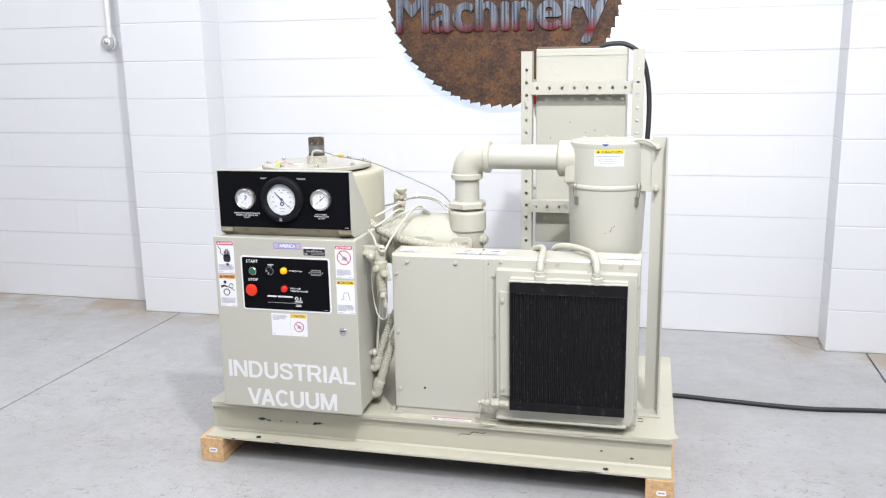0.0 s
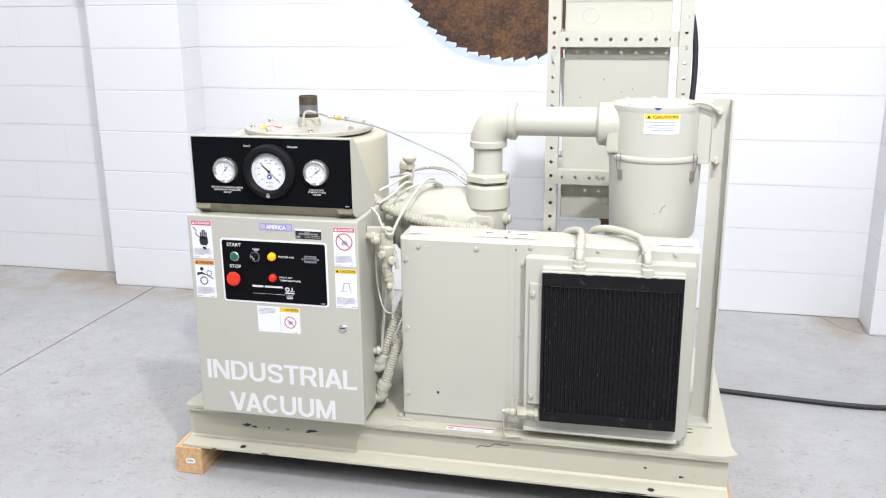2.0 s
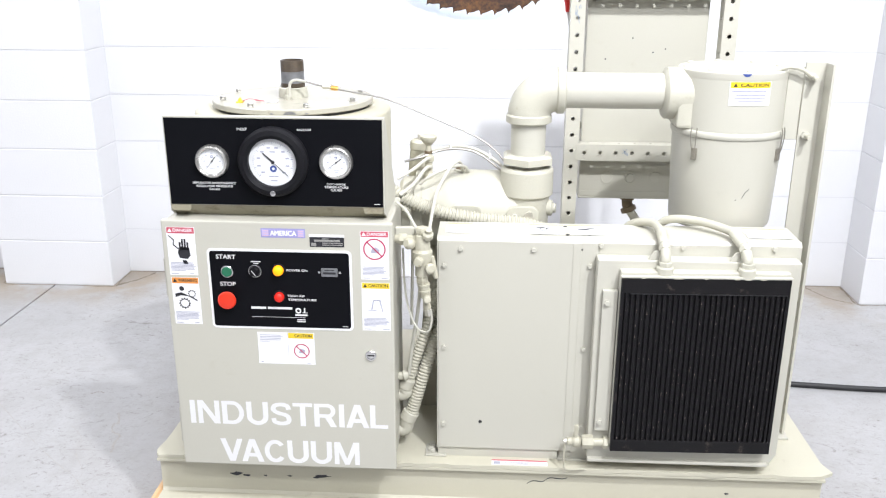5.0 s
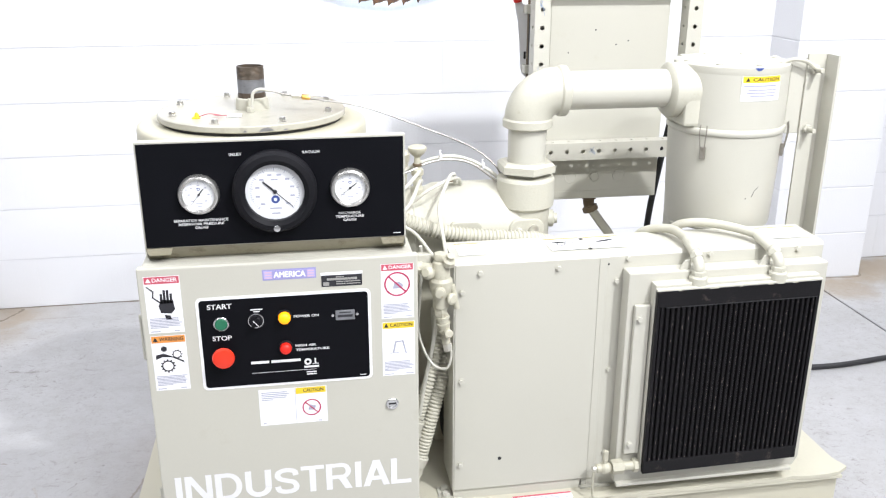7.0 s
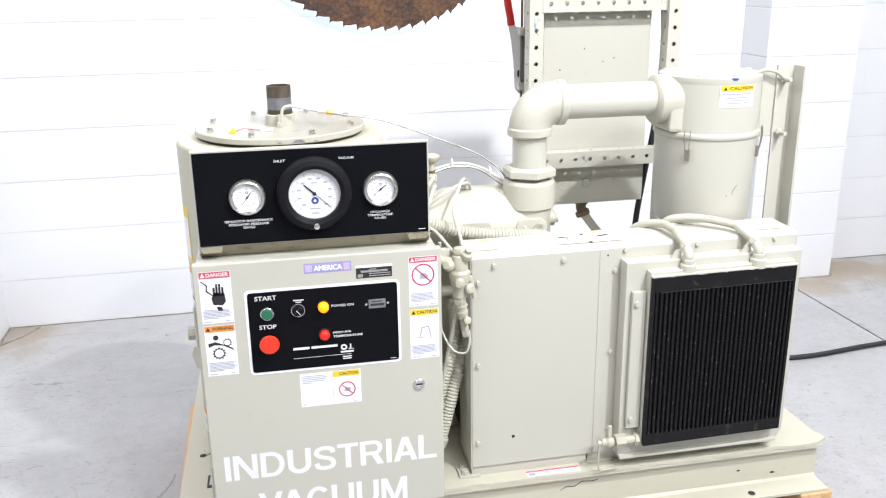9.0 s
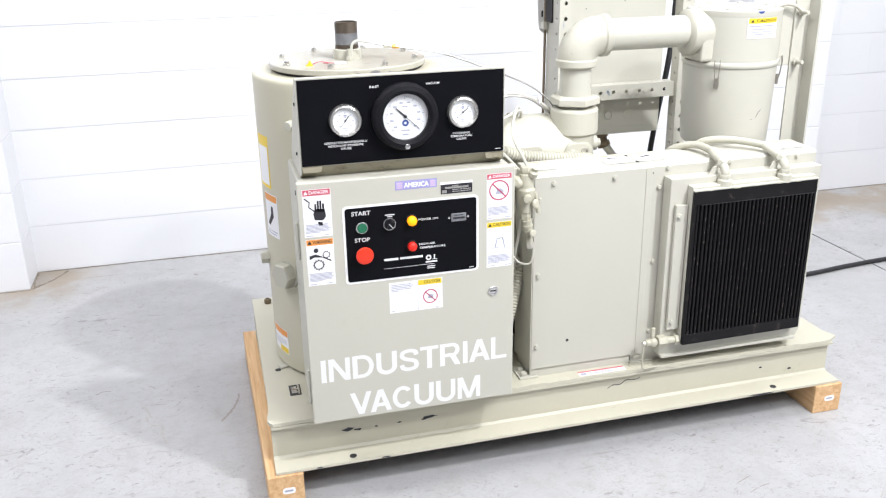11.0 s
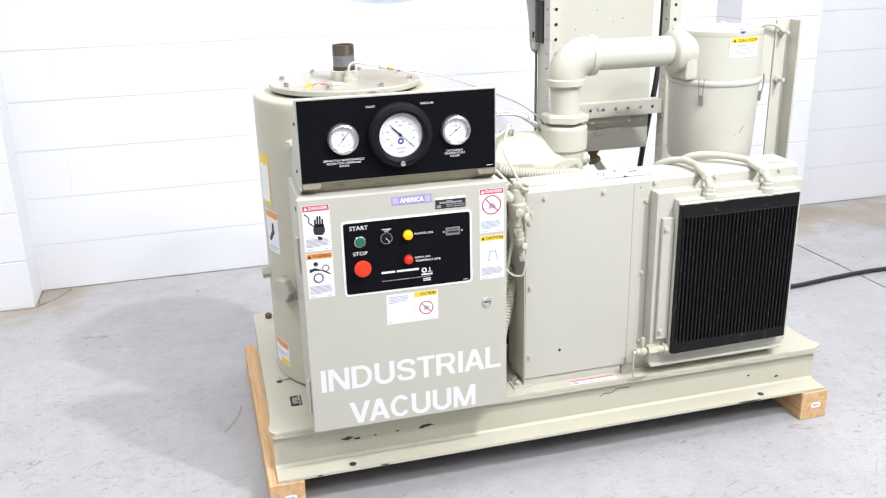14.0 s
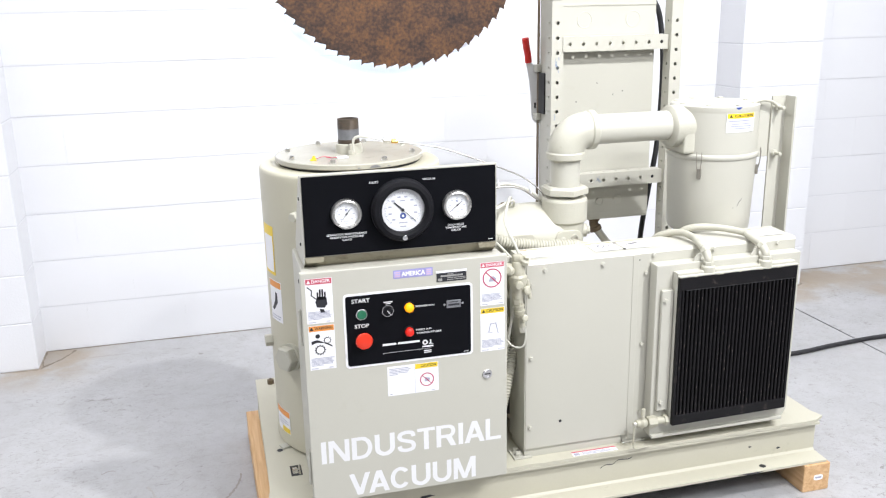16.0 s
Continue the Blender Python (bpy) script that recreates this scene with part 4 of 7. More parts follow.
def push_button(x, z, r, cap_mat, label, dome=False, ring=None):
    bm = lathe([(r * 1.18, 0), (r * 1.18, 0.003), (r * 1.05, 0.0045), (r * 0.98, 0.0045), (r * 0.98, 0.002)], (x, cp - 0.0008, z), (0, -1, 0), 28)
    ob = part("button_ring", bm, ring or M_chrome, panel, "dark ring" if ring else "chrome ring")
    prof = [(r * 0.95, 0), (r * 0.95, 0.004), (r * 0.85, 0.0055), (r * 0.4, 0.0052), (0.0001, 0.0050)]
    if dome:
        prof = [(r * 0.95, 0), (r * 0.95, 0.009), (r * 0.85, 0.013), (r * 0.6, 0.0155), (r * 0.3, 0.0165), (0.0001, 0.0167)]
    part("push_button", lathe(prof, (x, cp - 0.0008, z), (0, -1, 0), 28), cap_mat, panel, label)
    return ob


push_button(0.122, 0.7235, 0.0120, M_green_button, "green start push button")
push_button(0.237, 0.730, 0.0120, M_amber, "lit amber pilot lamp", dome=True, ring=M_black_plastic)
push_button(0.236, 0.668, 0.0115, M_red_lens, "red pilot lamp", dome=True, ring=M_black_plastic)
bm = lathe([(0.011, 0), (0.011, 0.012), (0.0125, 0.014), (0.0195, 0.016), (0.0205, 0.020), (0.0185, 0.0245), (0.010, 0.0268), (0.0001, 0.0274)], (0.1225, cp - 0.0008, 0.6625), (0, -1, 0), 32)
part("stop_button", bm, M_red_button, panel, "red mushroom stop button")
bm = lathe([(0.0140, 0), (0.0140, 0.003), (0.0125, 0.0045), (0.0115, 0.0045), (0.0110, 0.009), (0.0001, 0.009)], (0.185, cp - 0.0008, 0.727), (0, -1, 0), 28)
part("selector_switch", bm, M_black_plastic, panel, "black selector switch")
part("selector_ring", lathe([(0.0130, 0.0046), (0.0143, 0.0044), (0.0143, 0.0054), (0.0130, 0.0056)], (0.185, cp - 0.0008, 0.727), (0, -1, 0), 32, caps=False), M_chrome, panel, "thin chrome ring")
bm = box(-0.0032, 0.0032, -0.009, 0.0, -0.010, 0.010, 0.001)
bmesh.ops.transform(bm, matrix=pose(0.185, cp - 0.0095, 0.727, 0, 38, 0), verts=bm.verts)
part("selector_knob", bm, M_black_plastic, panel, "black selector knob")
bm = bmesh.new()
flat_shape(bm, [(0.1800, 0.7322), (0.1812, 0.7330), (0.1905, 0.7215), (0.1893, 0.7207)], on_front(cp - 0.0187), 0.0002)
part("selector_pointer", bm, M_white_paint, panel)
bm = box(0.331, 0.367, cp - 0.004, cp, 0.7165, 0.7360, 0.0012)
part("hour_meter", bm, M_stub, panel, "small grey hour meter")
bm = bmesh.new()
strip_rect(bm, 0.335, 0.363, 0.7225, 0.7275, on_front(cp - 0.004), 0.0002)
strip_rect(bm, 0.338, 0.360, 0.7310, 0.7330, on_front(cp - 0.004), 0.0002)
part("meter_window", bm, M_ink, panel)
for sx in (0.3262, 0.3718):
    part("meter_screw", lathe([(0.0030, 0), (0.0028, 0.0014), (0.0001, 0.0018)], (sx, cp - 0.0008, 0.7262), (0, -1, 0), 12), M_chrome, panel)

# ---------------------------------------------------------------- gauge panel on top of the cabinet
gp = thing("gauge_panel", "black gauge panel with three round dials on a beige bracket", "gauge panel", (0.235, 0.06, 0.836))
GY = -0.006
part("back_sheet", box(-0.002, 0.470, GY + 0.001, GY + 0.004, 0.866, 1.060, 0.0008), M_beige, gp)
part("faceplate", box(0.0015, 0.4665, GY - 0.0012, GY + 0.001, 0.868, 1.0565), M_black_face, gp, "black faceplate with white print")
for sx0, sx1 in ((-0.002, 0.0005), (0.4675, 0.470)):
    poly = [(GY + 0.002, 0.852), (GY + 0.002, 1.060), (GY + 0.020, 1.060), (0.190, 0.862), (0.190, 0.838), (0.020, 0.838)]
    part("side_gusset", prism(poly, "yz", sx0, sx1), M_beige, gp)
# Sheet and tabs below the faceplate carry their shade in the dark colour.
part("bottom_sheet", prism([(GY + 0.002, 0.866), (GY + 0.005, 0.866), (0.024, 0.8395), (0.19, 0.8395), (0.19, 0.837), (0.0225, 0.837)], "yz", 0.0005, 0.4675), M_oily_shaded, gp, "brown-stained bottom sheet, coloured darker for the shade it lies in")
part("top_lip", box(0.0, 0.468, GY + 0.003, GY + 0.020, 1.0575, 1.060), M_beige, gp)
for fx in (0.0, 0.422):
    part("foot_tab", prism([(fx, 0.866), (fx + 0.046, 0.866), (fx + 0.042, 0.853), (fx + 0.004, 0.853)], "xz", GY - 0.0006, GY + 0.0018), M_oily_shaded, gp)
gf = on_front(GY - 0.0012)
for body, a, b, c, d in (("INLET", 0.158, 0.180, 1.0315, 1.0365), ("VACUUM", 0.285, 0.316, 1.0315, 1.0365), ("SEPARATOR MAINTENANCE", 0.053, 0.148, 0.9135, 0.9185), ("RESERVOIR PRESSURE", 0.061, 0.140, 0.9067, 0.9115), ("GAUGE", 0.089, 0.112, 0.9000, 0.9048),
                         ("DISCHARGE", 0.346, 0.386, 0.9150, 0.9195), ("TEMPERATURE", 0.340, 0.392, 0.9083, 0.9130), ("GAUGE", 0.354, 0.378, 0.9017, 0.9064)):
    part("panel_word", letters(body, a, b, c, d, gf, 0.0002, bold=0.012, thick=0), M_white_paint, gp)
bm = bmesh.new()
strip_rect(bm, 0.446, 0.460, 0.8735, 0.8750, gf, 0.0003)
part("panel_print", bm, M_white_paint, gp)


def gauge(name, x, z, r, rim, rim_w, rim_d, needle_deg, label, span=270, ticks=40, numbers=8, tail=0.45, thin=False):
    """A round dial gauge: rim, white dial, print, needle."""
    y = GY - 0.0012
    bm = lathe([(r + rim_w, 0), (r + rim_w, rim_d * 0.55), (r + rim_w * 0.75, rim_d * 0.9), (r + rim_w * 0.35, rim_d), (r, rim_d * 0.8), (r, rim_d * 0.35), (r * 0.6, rim_d * 0.35)], (x, y, z), (0, -1, 0), 56)
    g = part(name, bm, rim, gp, label)
    dy = rim_d * 0.36
    bm = lathe([(r * 1.0, 0), (r * 1.0, 0.0004)], (x, y - dy, z), (0, -1, 0), 48)
    part("dial", bm, M_dial, g, "white dial")
    f = on_front(y - dy - 0.0004)
    bm = bmesh.new()
    for i in range(ticks + 1):
        a = radians(225 - span * i / ticks)
        long = i % 5 == 0
        r0, r1, w = r * (0.74 if long else 0.79), r * 0.85, r * (0.013 if long else 0.007)
        c, s = math.cos(a), math.sin(a)
        flat_shape(bm, [(x + r0 * c - w * s, z + r0 * s + w * c), (x + r0 * c + w * s, z + r0 * s - w * c), (x + r1 * c + w * s, z + r1 * s - w * c), (x + r1 * c - w * s, z + r1 * s + w * c)], f, 0.0002)
    for i in range(numbers + 1):
        a = radians(225 - span * i / numbers)
        cx, cz = x + r * 0.61 * math.cos(a), z + r * 0.61 * math.sin(a)
        strip_rect(bm, cx - r * 0.075, cx + r * 0.075, cz - r * 0.035, cz + r * 0.035, f, 0.0002)
    strip_rect(bm, x - r * 0.12, x + r * 0.12, z + r * 0.40, z + r * 0.45, f, 0.0002)
    strip_rect(bm, x - r * 0.20, x + r * 0.20, z - r * 0.62, z - r * 0.57, f, 0.0002)
    strip_rect(bm, x - r * 0.14, x + r * 0.14, z - r * 0.80, z - r * 0.75, f, 0.0002)
    part("dial_print", bm, M_grey_ink, g, kind="stuff")
    bm = bmesh.new()
    ring_shape(bm, x, z - r * (0.28 if r > 0.04 else -0.36), r * 0.06, r * (0.145 if r > 0.04 else 0.10), f, 0.0003, 20)
    part("maker_mark", bm, M_blue_ink, g)
    a = radians(needle_deg)
    c, s = math.cos(a), math.sin(a)
    bm = bmesh.new()
    for r0, r1, w0, w1 in ((-r * 0.80, 0, r * 0.012, r * 0.012), (0, r * tail, r * 0.038, r * 0.026)):
        flat_shape(bm, [(x + r0 * c - w0 * s, z + r0 * s + w0 * c), (x + r0 * c + w0 * s, z + r0 * s - w0 * c), (x + r1 * c + w1 * s, z + r1 * s - w1 * c), (x + r1 * c - w1 * s, z + r1 * s + w1 * c)], f, 0.002)
    join(bm, lathe([(r * 0.07, 0), (r * 0.07, 0.003), (r * 0.04, 0.0036)], (x, y - dy - 0.0004, z), (0, -1, 0), 20))
    part("needle", bm, M_ink, g, "black needle")
    return g


gauge("pressure_gauge", 0.101, 0.965, 0.0278, M_bezel, 0.0082, 0.014, 52, "small round gauge with a satin steel rim", tail=0.5, numbers=6)
gauge("temperature_gauge", 0.368, 0.966, 0.0278, M_bezel, 0.0082, 0.014, 37, "small round gauge with a satin steel rim", tail=0.55, numbers=6)
gauge("vacuum_gauge", 0.234, 0.966, 0.0520, M_black_plastic, 0.0230, 0.026, 137, "large round gauge with a broad black rim", tail=0.55, numbers=9, ticks=50)
part("panel_screw", lathe([(0.0062, 0), (0.0060, 0.004), (0.004, 0.005), (0.0001, 0.0052)], (0.234, GY - 0.024, 0.9015), (0, -1, 0), 16), M_chrome, gp, "chrome screw in the gauge rim")
for sy, sz in ((0.03, 1.0), (0.05, 0.885)):
    part("gusset_screw", rod((-0.002, sy, sz), (-0.0045, sy, sz), 0.004, 10, 0.0008), M_dark, gp)

# ---------------------------------------------------------------- separator tank
TX, TY, TR = 0.183, 0.430, 0.250
tank = thing("separator_tank", "upright beige cylindrical tank with a bolted lid and pipe stub", "tank", (TX, TY, DECK))
part("shell", lathe([(TR - 0.02, 0), (TR, 0.01), (TR, 0.780), (TR, 0.796), (TR - 0.0015, 0.8015), (TR - 0.0055, 0.8055), (TR - 0.010, 0.8068), (TR - 0.018, 0.807), (0.19, 0.8072)], (TX, TY, DECK), (0, 0, 1), 72), M_tank, tank)
lid = part("lid", lathe([(0.192, 0.815), (0.203, 0.815), (0.2045, 0.817), (0.2045, 0.827), (0.202, 0.8295), (0.0001, 0.8295)], (TX, TY, DECK), (0, 0, 1), 72), M_beige_lid, tank, "lid with oily stains")
part("lid_gasket", lathe([(0.190, 0.805), (0.195, 0.805), (0.195, 0.815), (0.190, 0.815)], (TX, TY, DECK), (0, 0, 1), 60), M_dark, tank, "dark gasket under the lid")
LIDZ = DECK + 0.8295
for i in range(8):
    a = radians(22 + 45 * i)
    px, py = TX + 0.178 * math.cos(a), TY + 0.178 * math.sin(a)
    bm = lathe([(0.0085, 0), (0.0085, 0.0015)], (px, py, LIDZ), (0, 0, 1), 16)
    hexnut((px, py, LIDZ + 0.0015), (0, 0, 1), 0.0125, 0.008, bm)
    part("lid_bolt", bm, M_bezel, lid)
# grey chips along the lid's rim where the paint has come off
rim = on_round(TX, TY, 0.2046, -90)
for u, w, h in ((0.036, 0.017, 0.008), (-0.008, 0.004, 0.004), (0.075, 0.006, 0.003)):
    bm = bmesh.new()
    flat_shape(bm, [(u - w, DECK + 0.8175), (u + w * 0.9, DECK + 0.8175), (u + w * 0.6, DECK + 0.8175 + h * 0.6), (u + w * 0.1, DECK + 0.8175 + h), (u - w * 0.6, DECK + 0.8175 + h * 0.8)], rim, 0.0006)
    part("paint_chip", bm, M_stub, lid, "bare grey chip in the paint")
part("coupling", lathe([(0.037, 0), (0.037, 0.012), (0.035, 0.024), (0.032, 0.026)], (TX, TY, LIDZ), (0, 0, 1), 36), M_beige_cast, tank)
part("pipe_stub", lathe([(0.0295, 0.024), (0.0295, 0.066)], (TX, TY, LIDZ), (0, 0, 1), 32), M_stub, tank, "bare galvanised pipe stub")
bm = bmesh.new()
prof = []
for i in range(11):
    prof += [(0.0298, 0.064 + i * 0.0026), (0.0288, 0.0653 + i * 0.0026)]
prof += [(0.0296, 0.093), (0.0254, 0.094), (0.0254, 0.06)]
part("pipe_thread", lathe(prof, (TX, TY, LIDZ), (0, 0, 1), 32), M_rust_pipe, tank, "rusty pipe thread")
part("pipe_weld", lathe([(0.0300, 0.024), (0.0306, 0.026), (0.0302, 0.034), (0.0297, 0.037)], (TX, TY, LIDZ), (0, 0, 1), 32), M_rust_pipe, tank)
# angled tubing fitting beside the stub and the line that leaves it
el = (TX - 0.002, TY - 0.050, LIDZ)
bm = hexnut(el, (0, 0, 1), 0.016, 0.012)
rod((el[0], el[1], LIDZ + 0.010), (el[0], el[1], LIDZ + 0.030), 0.0055, 12, 0.001, bm)
part("elbow_fitting", bm, M_beige_cast, tank)
part("lid_tube", tube([(0.186, 0.376, LIDZ + 0.008), (0.186, 0.376, LIDZ + 0.030), (0.190, 0.376, LIDZ + 0.044), (0.204, 0.376, LIDZ + 0.050), (0.228, 0.376, LIDZ + 0.046)], 0.0036, 10, 6), M_tube, tank)
# wired tag lying on the lid
bm = box(0.062, 0.079, 0.321, 0.335, LIDZ, LIDZ + 0.003, 0.001)
part("wire_seal", lathe([(0.0055, 0), (0.0055, 0.006), (0.003, 0.010), (0.003, 0.012)], (0.072, 0.328, LIDZ), (0, 0, 1), 6, bm), M_yellow, tank, "small yellow seal with a red wire lying on the lid")
part("red_wire", tube([(0.076, 0.328, LIDZ + 0.003), (0.098, 0.323, LIDZ + 0.010), (0.122, 0.338, LIDZ + 0.003), (0.106, 0.345, LIDZ + 0.003), (0.132, 0.331, LIDZ + 0.004), (0.152, 0.332, LIDZ + 0.003)], 0.0009, 6, 8), M_red_label, tank)
part("tie_tag", box(0.134, 0.164, 0.324, 0.344, LIDZ + 0.0005, LIDZ + 0.005, 0.001), M_white, tank)
# side fittings on the tank
for ang, z, across, length, nm in ((215, 0.506, 0.062, 0.040, "hex_plug"), (229, 0.912, 0.022, 0.042, "side_fitting")):
    a = radians(ang)
    d = Vector((math.cos(a), math.sin(a), 0))
    p = Vector((TX, TY, z)) + d * (TR - 0.004)
    bm = lathe([(across * 0.62, 0), (across * 0.62, 0.014)], p, d, 24)
    hexnut(p + d * 0.012, d, across, length - 0.012, bm)
    part(nm, bm, M_beige_cast, tank)
a = radians(184)
d = Vector((math.cos(a), math.sin(a), 0))
part("sight_plug", hexnut(Vector((TX, TY, 0.513)) + d * (TR - 0.003), d, 0.030, 0.024), M_beige_cast, tank)
# stickers on the shell
wrap = on_round(TX, TY, TR, 180)
bm = bmesh.new()
strip_rect(bm, 0.022, 0.097, 0.725, 0.863, wrap, 0.0004, 8)
ys = part("warning_sticker", bm, M_yellow, tank, "yellow sticker on the tank")
bm = bmesh.new()
strip_rect(bm, 0.028, 0.091, 0.734, 0.835, wrap, 0.0007, 8)
part("sticker_print", bm, M_white, ys)
rs = label_board(tank, 0.047, 0.120, 0.592, 0.710, wrap, M_orange, "", M_ink, [(0.1, 0.9, 0.12, 0.02), (0.1, 0.9, 0.06, 0.02)], "white and orange sticker with a pictogram on the tank", n=8)
bm = bmesh.new()
strip_rect(bm, 0.049, 0.118, 0.690, 0.708, wrap, 0.0008, 8)
part("band", bm, M_orange, rs)
bm = bmesh.new()
flat_shape(bm, [(0.060, 0.625), (0.072, 0.621), (0.098, 0.649), (0.096, 0.675), (0.086, 0.677), (0.082, 0.653)], wrap, 0.0008)
part("pictogram", bm, M_ink, rs)
os_ = label_board(tank, 0.030, 0.118, 0.252, 0.324, wrap, M_orange, "", M_ink, [(0.1, 0.9, 0.5, 0.03), (0.1, 0.9, 0.4, 0.03), (0.1, 0.6, 0.3, 0.03)], "white and orange sticker low on the tank", n=8)
bm = bmesh.new()
strip_rect(bm, 0.032, 0.116, 0.304, 0.322, wrap, 0.0008, 8)
part("band", bm, M_orange, os_)
bm = bmesh.new()
strip_rect(bm, 0.070, 0.116, 0.254, 0.270, wrap, 0.0008, 8)
part("lower_band", bm, M_yellow, os_)
for ang in (200, 255, 330, 60, 130):
    a = radians(ang)
    bm = box(-0.002, 0.022, -0.014, 0.014, 0, 0.005, 0.001)
    bmesh.ops.transform(bm, matrix=Matrix.Translation((TX + (TR - 0.004) * math.cos(a), TY + (TR - 0.004) * math.sin(a), DECK)) @ Matrix.Rotation(a, 4, "Z"), verts=bm.verts)
    part("tank_foot", bm, M_beige, tank)

# ---------------------------------------------------------------- cooler housing
hs = thing("cooler_housing", "shallow beige sheet-metal fan housing bolted to the skid deck", "housing", (0.98, 0.12, DECK))
HF, HB, HT = 0.079, 0.200, 0.778
bm = prism([(HF, 0.231), (HB, 0.231), (HB, HT - 0.004), (HB - 0.004, HT), (HF + 0.006, HT - 0.002), (HF, HT - 0.010)], "yz", 0.577, 1.392)
part("shell", bm, M_beige, hs)
part("front_panel", prism([(0.580, 0.2335), (0.904, 0.2335), (0.904, 0.768), (0.580, 0.768)], "xz", HF - 0.0022, HF + 0.001, 0.0008), M_beige, hs)
part("base_rail", box(0.583, 1.386, HF + 0.003, HB - 0.006, DECK, 0.2315), M_beige, hs)
part("seam_strip", box(0.886, 0.890, HF - 0.0036, HF - 0.002, 0.236, 0.765), M_beige, hs)
part("panel_hole", lathe([(0.0042, 0), (0.0042, 0.0006)], (0.682, HF - 0.0022, 0.307), (0, -1, 0), 16), M_dark, hs, "small dark hole")


def hex_bolt(parent, p, axis=(0, -1, 0), across=0.010, name="bolt", mat=None):
    p = Vector(p)
    bm = lathe([(across * 0.72, 0), (across * 0.72, 0.0012)], p, axis, 18)
    hexnut(p + Vector(axis) * 0.0012, axis, across, across * 0.55, bm)
    return part(name, bm, mat or M_beige, parent)


for bx, bz in ((0.631, 0.750), (0.797, 0.751), (0.594, 0.710), (0.594, 0.505), (0.593, 0.300)):
    hex_bolt(hs, (bx, HF - 0.0022, bz))
for bx, bz in ((0.925, 0.714), (0.922, 0.507), (0.925, 0.300), (0.948, 0.763), (1.130, 0.763), (1.332, 0.763), (1.386, 0.70), (1.386, 0.50), (1.386, 0.29)):
    hex_bolt(hs, (bx, HF, bz))
part("screw_hole", lathe([(0.0022, 0), (0.0022, 0.0005)], (0.906, HF, 0.752), (0, -1, 0), 10), M_dark, hs)
# feet
for fx0, fx1 in ((0.548, 0.600), (0.872, 0.945)):
    bm = box(fx0, fx1, 0.074, 0.128, DECK, DECK + 0.005, 0.001)
    box(max(fx0, 0.579), max(fx0, 0.579) + 0.005, 0.082, 0.128, DECK, 0.262, 0.001, bm)
    part("foot_angle", bm, M_beige, hs)
    for by in (0.090, 0.114):
        hex_bolt(hs, (fx0 + 0.016, by, DECK + 0.005), (0, 0, 1), 0.016, "foot_bolt")
# stickers along the top
top = on_top(HT)
for u0, u1, s in ((0.594, 0.652, 1), (0.790, 0.868, 2), (0.880, 0.958, 3), (1.282, 1.380, 4)):
    b = label_board(hs, u0, u1, 0.108, 0.180, top, M_orange, "", M_ink, [(0.08, 0.92, 0.10, 0.05), (0.08, 0.92, 0.22, 0.05), (0.08, 0.8, 0.34, 0.05)], "white sticker with an orange edge on the housing top")
    bm = bmesh.new()
    strip_rect(bm, u0, u1, 0.1755, 0.180, top, 0.0008)
    part("band", bm, M_orange, b)
    bm = bmesh.new()
    c = (u0 + u1) / 2
    if s == 2:
        gear(bm, c - 0.008, 0.146, 0.010, top, 0.0008, 9)
        gear(bm, c + 0.012, 0.155, 0.010, top, 0.0008, 9)
        flat_shape(bm, [(c - 0.030, 0.158), (c - 0.010, 0.162), (c + 0.004, 0.154), (c - 0.012, 0.152)], top, 0.0008)
    elif s == 3:
        flat_shape(bm, [(c - 0.026, 0.144), (c + 0.004, 0.148), (c + 0.030, 0.162), (c + 0.010, 0.160), (c - 0.010, 0.155)], top, 0.0008)
    else:
        ring_shape(bm, c, 0.154, 0.0085, 0.0105, top, 0.0008, 18)
        flat_shape(bm, [(c - 0.024, 0.160), (c - 0.014, 0.165), (c - 0.016, 0.156)], top, 0.0008)
    part("pictogram", bm, M_ink if s in (2, 3) else M_grey_ink, b)
for hx in (0.873, 0.874):
    hy = 0.172 if hx < 0.8735 else 0.108
    part("top_hole", lathe([(0.0045, 0), (0.0045, 0.0006)], (hx, hy, HT), (0, 0, 1), 12), M_dark, hs)
# caution strip on the deck before the housing
bm = bmesh.new()
strip_rect(bm, 0.712, 0.848, 0.046, 0.070, on_top(DECK), 0.0004)
ds = part("warning_sticker", bm, M_white, skid, "narrow white sticker with a red edge on the deck")
bm = bmesh.new()
strip_rect(bm, 0.712, 0.848, 0.0640, 0.0695, on_top(DECK), 0.0007)
part("band", bm, M_red_label, ds)
bm = bmesh.new()
for i in range(3):
    strip_rect(bm, 0.742, 0.838 - 0.008 * i, 0.049 + i * 0.0045, 0.051 + i * 0.0045, on_top(DECK), 0.0007)
strip_rect(bm, 0.717, 0.733, 0.049, 0.061, on_top(DECK), 0.0007)
part("small_print", bm, M_grey_ink, ds, kind="stuff")

# ---------------------------------------------------------------- oil cooler
oc = thing("oil_cooler", "dusty oil cooler with a black slatted face and beige frame", "oil cooler", (1.17, 0.04, 0.24))
SF = 0.040
bm = prism([(0.938, 0.240), (1.372, 0.240), (1.384, 0.262), (1.384, 0.743), (0.938, 0.743)], "xz", SF, HF - 0.0003, 0.0025)
part("shroud", bm, M_beige, oc)
part("shroud_lip", box(0.940, 1.362, SF - 0.012, SF, 0.236, 0.244, 0.001), M_beige, oc)
C0, C1, Z0, Z1 = 0.988, 1.356, 0.281, 0.714
CF = 0.003
SLANT = 0.022  # the core stands a little askew in its shroud


def askew(bm):
    for v in bm.verts:
        v.co.y += SLANT * (v.co.x - C0)
    return bm


